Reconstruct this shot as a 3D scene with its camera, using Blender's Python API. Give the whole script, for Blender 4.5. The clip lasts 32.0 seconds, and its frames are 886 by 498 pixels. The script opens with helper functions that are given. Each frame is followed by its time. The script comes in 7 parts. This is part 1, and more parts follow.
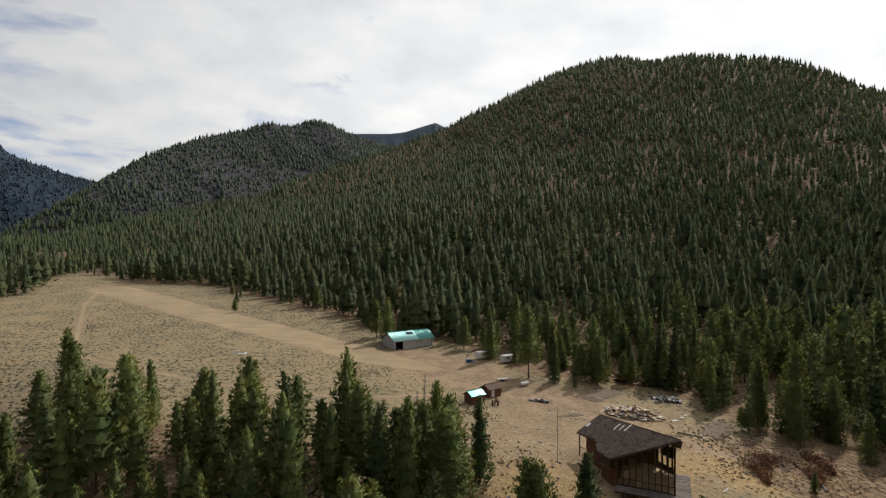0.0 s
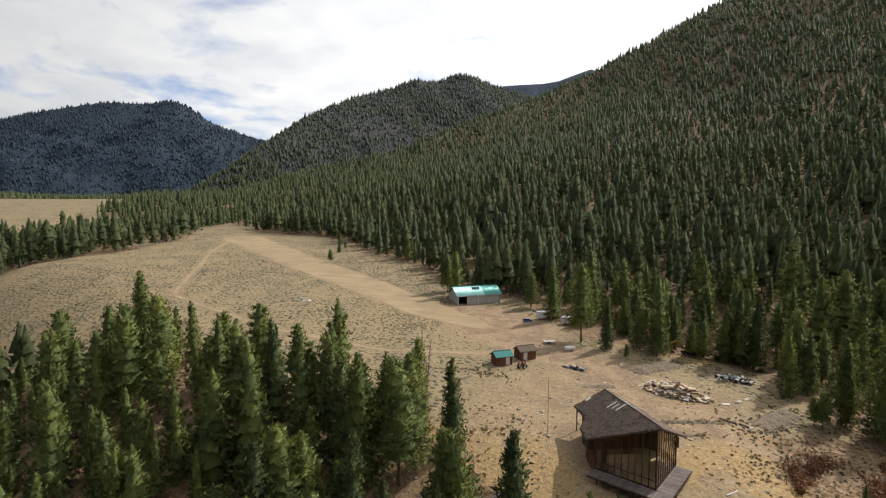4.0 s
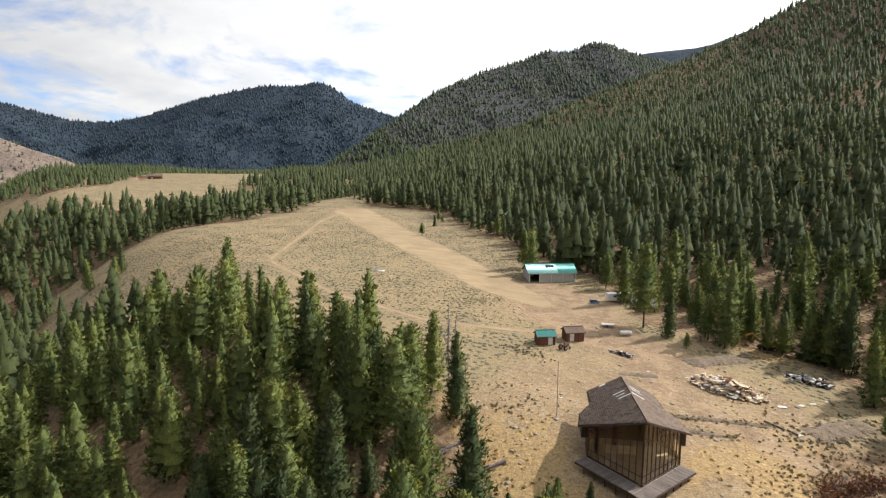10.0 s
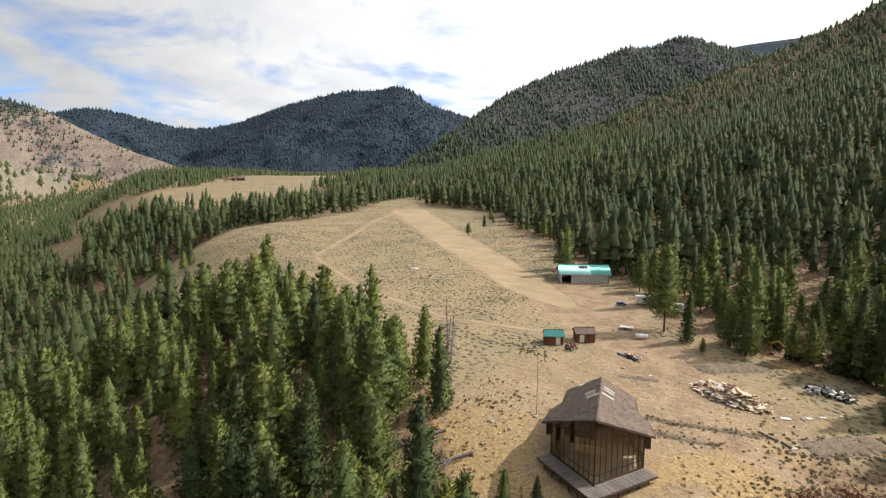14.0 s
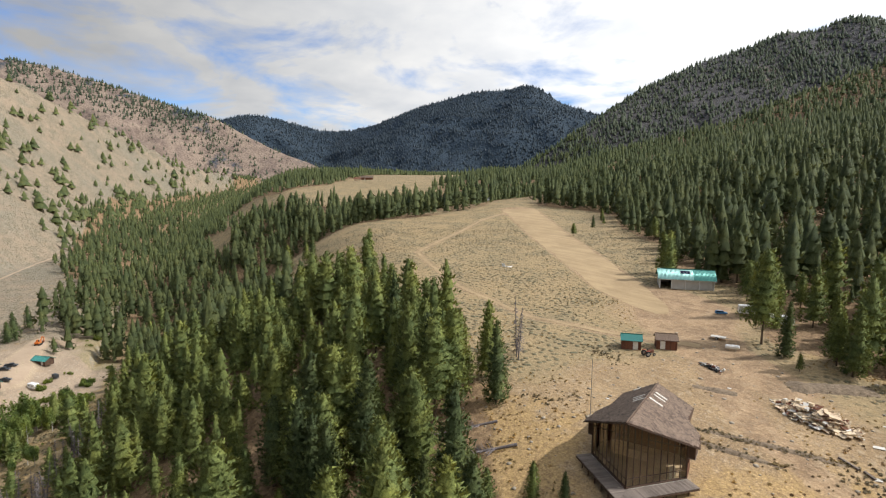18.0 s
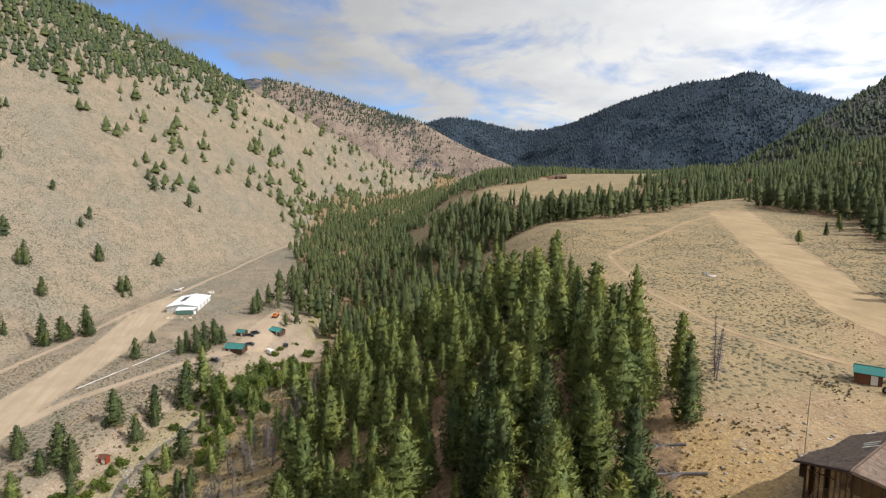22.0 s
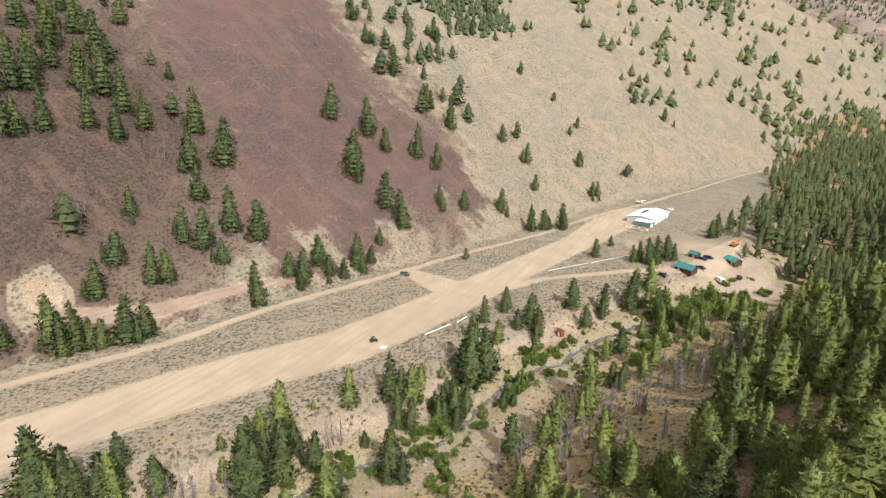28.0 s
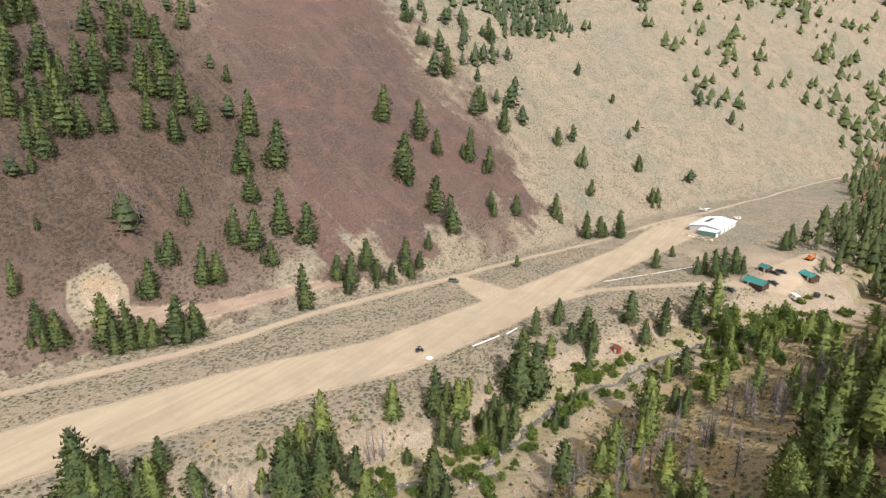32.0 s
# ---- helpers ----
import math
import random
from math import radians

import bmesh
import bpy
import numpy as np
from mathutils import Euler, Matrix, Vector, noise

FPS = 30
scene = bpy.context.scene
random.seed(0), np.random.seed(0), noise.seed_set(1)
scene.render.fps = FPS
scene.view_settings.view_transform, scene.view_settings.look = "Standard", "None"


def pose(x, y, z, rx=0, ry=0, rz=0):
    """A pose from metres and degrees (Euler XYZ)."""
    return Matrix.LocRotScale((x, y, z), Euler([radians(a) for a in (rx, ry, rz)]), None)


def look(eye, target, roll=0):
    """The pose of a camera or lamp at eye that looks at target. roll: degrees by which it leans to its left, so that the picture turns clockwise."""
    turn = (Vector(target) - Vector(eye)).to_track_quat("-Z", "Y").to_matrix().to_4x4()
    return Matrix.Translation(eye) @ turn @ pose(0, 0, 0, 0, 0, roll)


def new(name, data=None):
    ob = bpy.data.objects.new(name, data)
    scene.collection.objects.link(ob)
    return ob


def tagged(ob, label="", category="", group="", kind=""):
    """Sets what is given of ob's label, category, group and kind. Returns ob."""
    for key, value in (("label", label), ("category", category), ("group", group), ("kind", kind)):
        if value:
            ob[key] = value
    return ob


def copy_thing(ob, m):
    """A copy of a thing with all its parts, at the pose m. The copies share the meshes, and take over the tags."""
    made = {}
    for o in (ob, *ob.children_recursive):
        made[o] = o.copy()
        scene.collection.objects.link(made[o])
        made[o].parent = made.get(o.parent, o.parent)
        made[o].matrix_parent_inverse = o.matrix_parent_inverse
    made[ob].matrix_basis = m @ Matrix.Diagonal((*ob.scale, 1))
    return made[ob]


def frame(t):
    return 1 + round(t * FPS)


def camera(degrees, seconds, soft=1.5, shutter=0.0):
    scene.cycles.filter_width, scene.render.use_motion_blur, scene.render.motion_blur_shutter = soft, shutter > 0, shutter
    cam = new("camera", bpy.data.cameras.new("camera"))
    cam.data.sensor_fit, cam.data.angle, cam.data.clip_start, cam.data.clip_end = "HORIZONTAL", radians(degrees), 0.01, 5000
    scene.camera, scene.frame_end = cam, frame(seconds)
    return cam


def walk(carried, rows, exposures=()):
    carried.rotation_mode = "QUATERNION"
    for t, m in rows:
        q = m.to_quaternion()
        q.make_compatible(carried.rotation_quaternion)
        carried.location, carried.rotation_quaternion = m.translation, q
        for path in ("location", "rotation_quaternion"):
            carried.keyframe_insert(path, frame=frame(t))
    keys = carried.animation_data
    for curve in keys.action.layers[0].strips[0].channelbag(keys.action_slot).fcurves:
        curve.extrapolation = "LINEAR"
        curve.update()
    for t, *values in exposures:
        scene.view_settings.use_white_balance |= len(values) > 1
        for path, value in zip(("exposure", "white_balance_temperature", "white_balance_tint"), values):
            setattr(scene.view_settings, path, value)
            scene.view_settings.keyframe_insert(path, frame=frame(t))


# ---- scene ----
cam = camera(78.1, 32.0, soft=1.25)
METRES, EYE, TILT, LEAN, TURN = 100.0, 43.0, 0.0, 0.0, 0.0
ROWS = [
    (0.0, 0.0, 0.0, 0.0, 0.0, 0.0, -0.0),
    (0.5, 0.0397, 0.015, -0.0011, 0.48, 0.06, 0.06),
    (1.0, 0.0792, 0.029, -0.0016, 1.43, 0.1, 0.11),
    (1.5, 0.1185, 0.0428, -0.0016, 4.41, 0.08, 0.04),
    (2.0, 0.1596, 0.0564, -0.0024, 8.77, 0.05, -0.05),
    (2.5, 0.2005, 0.0687, -0.0057, 11.26, -2.18, -0.07),
    (3.0, 0.2401, 0.084, -0.0028, 13.39, -4.3, -0.09),
    (3.5, 0.2778, 0.1, -0.0038, 15.08, -4.3, -0.11),
    (5.5, 0.4261, 0.1641, -0.0098, 17.65, -7.16, -0.15),
    (6.0, 0.4596, 0.177, -0.01, 18.71, -7.14, -0.26),
    (6.5, 0.4881, 0.1883, -0.0095, 20.12, -7.17, -0.43),
    (7.0, 0.5018, 0.1959, -0.0075, 21.87, -7.24, -0.55),
    (7.5, 0.5069, 0.1959, -0.0076, 24.8, -7.29, -0.67),
    (8.0, 0.5073, 0.1965, -0.0068, 27.85, -7.39, -0.65),
    (8.5, 0.5083, 0.1955, -0.0071, 28.7, -7.39, -0.6),
    (9.0, 0.5096, 0.1959, -0.0078, 29.14, -7.39, -0.55),
    (9.5, 0.5115, 0.1968, -0.0085, 29.5, -7.38, -0.46),
    (10.0, 0.5173, 0.1997, -0.008, 29.97, -7.35, -0.36),
    (10.5, 0.5288, 0.2058, -0.0075, 30.26, -7.31, -0.28),
    (11.0, 0.5448, 0.2137, -0.0073, 30.6, -7.26, -0.2),
    (11.5, 0.5644, 0.2232, -0.0078, 30.79, -7.21, -0.13),
    (12.0, 0.5872, 0.2335, -0.0087, 30.62, -7.17, -0.07),
    (12.5, 0.611, 0.2432, -0.0101, 31.42, -7.17, -0.04),
    (13.0, 0.6354, 0.2523, -0.0108, 33.62, -7.2, -0.09),
    (13.5, 0.658, 0.2607, -0.0114, 35.68, -7.21, -0.11),
    (14.0, 0.6768, 0.2686, -0.0118, 38.27, -7.25, -0.18),
    (14.5, 0.6943, 0.2759, -0.0134, 41.24, -7.23, -0.25),
    (15.0, 0.7139, 0.2821, -0.0117, 43.45, -7.29, -0.23),
    (15.5, 0.7315, 0.2871, -0.0102, 45.93, -7.37, -0.2),
    (17.5, 0.7829, 0.3145, -0.0109, 50.08, -7.34, -0.22),
    (18.0, 0.7938, 0.3231, -0.0121, 51.63, -7.35, -0.3),
    (18.5, 0.7989, 0.3279, -0.0129, 53.92, -7.42, -0.33),
    (19.0, 0.8005, 0.3295, -0.0127, 56.39, -7.44, -0.31),
    (19.5, 0.7995, 0.3302, -0.0116, 58.71, -7.5, -0.29),
    (20.0, 0.8007, 0.329, -0.011, 60.86, -7.49, -0.27),
    (20.5, 0.8017, 0.3294, -0.01, 63.15, -7.51, -0.25),
    (21.0, 0.8022, 0.3302, -0.0096, 65.78, -7.53, -0.23),
    (21.5, 0.8021, 0.3307, -0.0086, 68.82, -7.56, -0.24),
    (22.0, 0.8038, 0.3307, -0.0076, 71.61, -7.56, -0.19),
    (22.5, 0.8061, 0.3281, -0.0068, 74.4, -7.56, -0.25),
    (23.0, 0.806, 0.3282, -0.0062, 77.29, -7.57, -0.19),
    (23.5, 0.8073, 0.3273, -0.0051, 80.46, -7.59, -0.16),
    (24.0, 0.81, 0.3255, -0.0035, 84.09, -7.6, -0.17),
    (24.5, 0.8144, 0.324, -0.0034, 87.96, -7.98, -0.19),
    (25.0, 0.8185, 0.3231, -0.0052, 91.59, -11.18, -0.18),
    (25.5, 0.8199, 0.3238, -0.0036, 95.3, -15.57, -0.17),
    (26.0, 0.8177, 0.3243, -0.0014, 99.23, -16.52, -0.13),
    (26.5, 0.8166, 0.325, -0.0017, 103.95, -16.5, -0.16),
    (28.5, 0.8112, 0.3208, -0.0087, 120.68, -16.42, -0.35),
    (29.0, 0.8105, 0.3222, -0.0084, 121.86, -16.35, -0.32),
    (29.5, 0.8099, 0.3227, -0.0086, 122.44, -16.3, -0.29),
    (30.0, 0.8064, 0.3208, -0.0088, 122.81, -16.29, -0.26),
    (30.5, 0.7973, 0.3162, -0.0096, 123.2, -16.26, -0.21),
    (31.0, 0.7831, 0.3083, -0.0104, 123.2, -16.2, -0.16),
    (31.5, 0.7637, 0.2955, -0.0111, 123.17, -16.26, -0.15),
    (32.0, 0.7404, 0.2793, -0.012, 123.33, -16.23, -0.15),
]
walk(cam, [(t, pose(0, 0, EYE, TILT, LEAN, TURN) @ pose(METRES * x, METRES * y, METRES * z, 90 + pitch, roll, yaw)) for t, x, y, z, yaw, pitch, roll in ROWS],
     exposures=[(0, -1.0), (2, -1.0), (3.5, -0.74), (6, -0.06), (9, -0.14), (13, -0.16), (20, -0.32), (24.5, -0.26), (26, 0.06), (32, -0.05)])

# ---- world, sun and sky ----
SUN_AZ, SUN_EL = math.atan2(0.60, 0.80), radians(43)
world = bpy.data.worlds.new("sky")
scene.world = world
world.use_nodes = True
wn, wl = world.node_tree.nodes, world.node_tree.links
wn.clear()
sky = wn.new("ShaderNodeTexSky")
sky.sky_type, sky.sun_disc = "NISHITA", False
sky.sun_elevation, sky.sun_rotation = SUN_EL, SUN_AZ
sky.altitude, sky.air_density, sky.dust_density, sky.ozone_density = 1900, 1.0, 1.2, 1.5
coord = wn.new("ShaderNodeTexCoord")
split = wn.new("ShaderNodeSeparateXYZ")
wl.new(coord.outputs["Generated"], split.inputs[0])


def wmath(op, a, b=None):
    n = wn.new("ShaderNodeMath")
    n.operation = op
    for i, v in enumerate((a, b)):
        if v is None:
            continue
        if isinstance(v, (int, float)):
            n.inputs[i].default_value = v
        else:
            wl.new(v, n.inputs[i])
    return n.outputs[0]


# a high cloud sheet: directions are laid on a flat layer overhead
up = wmath("MAXIMUM", wmath("ADD", split.outputs[2], 0.22), 0.08)
layer = wn.new("ShaderNodeCombineXYZ")
wl.new(wmath("DIVIDE", split.outputs[0], up), layer.inputs[0])
wl.new(wmath("DIVIDE", split.outputs[1], up), layer.inputs[1])
puffs = wn.new("ShaderNodeTexNoise")
puffs.inputs["Scale"].default_value, puffs.inputs["Detail"].default_value = 1.9, 9
puffs.inputs["Roughness"].default_value, puffs.inputs["Distortion"].default_value = 0.58, 0.35
wl.new(layer.outputs[0], puffs.inputs["Vector"])
veil = wn.new("ShaderNodeTexNoise")
veil.inputs["Scale"].default_value, veil.inputs["Detail"].default_value = 0.55, 3
wl.new(layer.outputs[0], veil.inputs["Vector"])
sunward = wmath("ADD", wmath("MULTIPLY", split.outputs[0], 0.60), wmath("MULTIPLY", split.outputs[1], 0.80))
cover = wmath("ADD", wmath("ADD", puffs.outputs[0], wmath("MULTIPLY", veil.outputs[0], 0.55)), wmath("ADD", wmath("MULTIPLY", sunward, 0.16), 0.0))
ramp = wn.new("ShaderNodeValToRGB")
ramp.color_ramp.elements[0].position, ramp.color_ramp.elements[1].position = 0.60, 0.80
wl.new(cover, ramp.inputs[0])
shade = wn.new("ShaderNodeTexNoise")
shade.inputs["Scale"].default_value, shade.inputs["Detail"].default_value = 3.2, 6
wl.new(layer.outputs[0], shade.inputs["Vector"])
tone = wn.new("ShaderNodeValToRGB")
tone.color_ramp.elements[0].position, tone.color_ramp.elements[0].color = 0.30, (9.2, 9.5, 10.0, 1)
tone.color_ramp.elements[1].position, tone.color_ramp.elements[1].color = 0.70, (12.4, 12.3, 12.1, 1)
wl.new(shade.outputs[0], tone.inputs[0])
clouds = wn.new("ShaderNodeMix")
clouds.data_type = "RGBA"
wl.new(ramp.outputs[0], clouds.inputs[0])
clear = wn.new("ShaderNodeMix")
clear.data_type, clear.blend_type = "RGBA", "MULTIPLY"
clear.inputs[0].default_value, clear.inputs[7].default_value = 1.0, (1.15, 1.32, 1.62, 1)
wl.new(sky.outputs[0], clear.inputs[6])
wl.new(clear.outputs[2], clouds.inputs[6])
bright = wn.new("ShaderNodeVectorMath")
bright.operation = "SCALE"
wl.new(tone.outputs[0], bright.inputs[0])
wl.new(wmath("ADD", wmath("MULTIPLY", sunward, 0.74), 0.82), bright.inputs["Scale"])
wl.new(bright.outputs[0], clouds.inputs[7])
back = wn.new("ShaderNodeBackground")
back.inputs[1].default_value = 0.118
wl.new(clouds.outputs[2], back.inputs[0])
wl.new(back.outputs[0], wn.new("ShaderNodeOutputWorld").inputs[0])

sun = new("sun", bpy.data.lights.new("sun", "SUN"))
sun.data.energy, sun.data.angle, sun.data.color = 4.8, radians(0.6), (1.0, 0.962, 0.932)
SUN_WAY = Vector((math.sin(SUN_AZ) * math.cos(SUN_EL), math.cos(SUN_AZ) * math.cos(SUN_EL), math.sin(SUN_EL)))
sun.matrix_world = look(SUN_WAY * 900, (0, 0, 0))

# ---- materials ----
class Nodes:
    """A small writer of node materials."""

    def __init__(self, name):
        self.mat = bpy.data.materials.new(name)
        self.mat.use_nodes = True
        self.tree = self.mat.node_tree
        self.out = self.tree.nodes["Material Output"]
        self.bsdf = self.tree.nodes["Principled BSDF"]

    def put(self, kind, **inputs):
        n = self.tree.nodes.new(kind)
        for k, v in inputs.items():
            self.feed(n.inputs[k.replace("_", " ")], v)
        return n

    def feed(self, socket, v):
        if hasattr(v, "is_output"):
            self.tree.links.new(v, socket)
        else:
            socket.default_value = v

    def math(self, op, a, b=0.0, clamp=False):
        n = self.tree.nodes.new("ShaderNodeMath")
        n.operation, n.use_clamp = op, clamp
        self.feed(n.inputs[0], a)
        self.feed(n.inputs[1], b)
        return n.outputs[0]

    def where(self):
        return self.put("ShaderNodeNewGeometry").outputs["Position"]

    def local(self):
        return self.put("ShaderNodeTexCoord").outputs["Object"]

    def noise(self, vec, scale, detail=4.0, rough=0.55):
        return self.put("ShaderNodeTexNoise", Vector=vec, Scale=scale, Detail=detail, Roughness=rough).outputs[0]

    def attr(self, name):
        n = self.put("ShaderNodeAttribute")
        n.attribute_name = name
        return n.outputs["Fac"]

    def ramp(self, v, lo, hi, a=0.0, b=1.0):
        n = self.put("ShaderNodeMapRange", Value=v)
        n.inputs[1].default_value, n.inputs[2].default_value = lo, hi
        n.inputs[3].default_value, n.inputs[4].default_value = a, b
        n.interpolation_type = "SMOOTHSTEP"
        return n.outputs[0]

    def mix(self, f, a, b, blend="MIX"):
        n = self.tree.nodes.new("ShaderNodeMix")
        n.data_type, n.blend_type = "RGBA", blend
        self.feed(n.inputs[0], f)
        for i, c in ((6, a), (7, b)):
            self.feed(n.inputs[i], (*c, 1) if isinstance(c, tuple) else c)
        return n.outputs[2]

    def done(self, colour, rough=0.9, bump=None, strength=0.4, distance=0.1, metal=0.0):
        self.feed(self.bsdf.inputs["Base Color"], (*colour, 1) if isinstance(colour, tuple) else colour)
        self.feed(self.bsdf.inputs["Roughness"], rough)
        self.feed(self.bsdf.inputs["Metallic"], metal)
        self.bsdf.inputs["Specular IOR Level"].default_value = 0.25
        if bump is not None:
            b = self.put("ShaderNodeBump", Height=bump, Strength=strength, Distance=distance)
            self.feed(self.bsdf.inputs["Normal"], b.outputs[0])
        return self.mat


def plain(name, colour, rough=0.7, metal=0.0, vary=0.25, scale=3.0, tint=None):
    """A surface of one colour with blotches and grain at two scales."""
    n = Nodes(name)
    p = n.local()
    big, fine = n.noise(p, scale, 5), n.noise(p, scale * 9, 3)
    dark = tint or tuple(c * (1 - vary) for c in colour)
    c = n.mix(n.ramp(big, 0.35, 0.65), dark, colour)
    c = n.mix(n.math("MULTIPLY", n.ramp(fine, 0.3, 0.7), vary * 0.8), c, tuple(min(1, k * 1.15) for k in dark))
    rnd = n.put("ShaderNodeObjectInfo").outputs["Random"]
    c = n.mix(n.math("MULTIPLY", rnd, 0.25), c, tuple(k * 0.75 for k in colour))
    return n.done(c, rough, fine, 0.25, 0.03, metal)


def foliage(name, colour, tip, glow=0.25, patchy=1.0):
    """Needles or leaves: every clump its own tone, some light passing through."""
    n = Nodes(name)
    g = n.put("ShaderNodeNewGeometry")
    isle, rnd = g.outputs["Random Per Island"], n.put("ShaderNodeObjectInfo").outputs["Random"]
    c = n.mix(isle, colour, tip)
    c = n.mix(n.math("MULTIPLY", n.ramp(n.noise(g.outputs["Position"], 1.7, 3, 0.65), 0.48, 0.66), 0.55), c, tuple(k * 0.45 for k in colour))
    c = n.mix(n.math("MULTIPLY", n.ramp(n.noise(g.outputs["Position"], 0.045, 3), 0.35, 0.7), 0.55), c, tuple(k * f for k, f in zip(tip, (1.10, 1.0, 0.88))))
    c = n.mix(n.math("MULTIPLY", rnd, 0.5), c, tuple(k * 0.6 for k in colour))
    whole = n.noise(g.outputs["Position"], 0.21, 2, 0.6)
    c = n.mix(n.math("MULTIPLY", n.ramp(whole, 0.51, 0.62), 0.8 * patchy), c, n.mix(1.0, c, (1.30, 1.20, 1.0), "MULTIPLY"))
    c = n.mix(n.math("MULTIPLY", n.ramp(whole, 0.47, 0.37), 0.75 * patchy), c, n.mix(1.0, c, (0.62, 0.70, 0.80), "MULTIPLY"))
    fine = n.noise(g.outputs["Position"], 4.5, 4, 0.75)
    c = n.mix(n.math("MULTIPLY", n.ramp(fine, 0.50, 0.62), 0.8 * patchy), c, n.mix(1.0, c, (0.38, 0.40, 0.36), "MULTIPLY"))
    c = n.mix(n.math("MULTIPLY", n.ramp(fine, 0.48, 0.36), 0.8 * patchy), c, n.mix(1.0, c, (1.28, 1.26, 1.2), "MULTIPLY"))
    n.done(c, 0.75, fine, 0.7, 0.25)
    t = n.put("ShaderNodeBsdfTranslucent", Color=n.mix(1.0, c, (1.30, 1.05, 0.75), "MULTIPLY"))
    m = n.put("ShaderNodeMixShader", Fac=glow)
    n.feed(m.inputs[1], n.bsdf.outputs[0])
    n.feed(m.inputs[2], t.outputs[0])
    n.feed(n.out.inputs["Surface"], m.outputs[0])
    return n.mat


PINE = foliage("pine_needles", (0.157, 0.204, 0.060), (0.284, 0.344, 0.110), 0.22)
FIR = foliage("fir_needles", (0.085, 0.122, 0.048), (0.165, 0.212, 0.082), 0.22)
# bluer than the near firs: haze of the middle distance put into the colour
SLOPE_FIR = foliage("mountain_fir_needles", (0.066, 0.094, 0.060), (0.118, 0.146, 0.098), 0.3, 0.6)
HILL_FIR = foliage("hillside_fir_needles", (0.078, 0.110, 0.056), (0.150, 0.190, 0.092), 0.25)
# darker than PINE: self-shadow that the simple far crowns lack, put into the colour
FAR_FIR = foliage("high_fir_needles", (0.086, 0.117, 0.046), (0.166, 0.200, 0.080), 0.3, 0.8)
# distance haze is put into these needles as a blue tint
HAZED_FIR = foliage("spruce_needles", (0.053, 0.081, 0.109), (0.070, 0.100, 0.131), 0.4, 0.3)
ASPEN = foliage("aspen_leaves", (0.150, 0.230, 0.070), (0.280, 0.380, 0.120), 0.45)
SAGE = foliage("sagebrush", (0.225, 0.195, 0.105), (0.345, 0.295, 0.170), 0.25)
WILLOW = foliage("willow_leaves", (0.120, 0.190, 0.045), (0.260, 0.340, 0.085), 0.45)
RUST = foliage("dead_needles", (0.19, 0.090, 0.050), (0.27, 0.150, 0.085), 0.15)
BARK = plain("bark", (0.16, 0.115, 0.08), 0.95, vary=0.45, scale=2)
SNAG = plain("weathered_snag", (0.235, 0.205, 0.200), 0.95, vary=0.4, scale=2)
ASPEN_BARK = plain("aspen_bark", (0.55, 0.53, 0.46), 0.9, vary=0.4, scale=3)


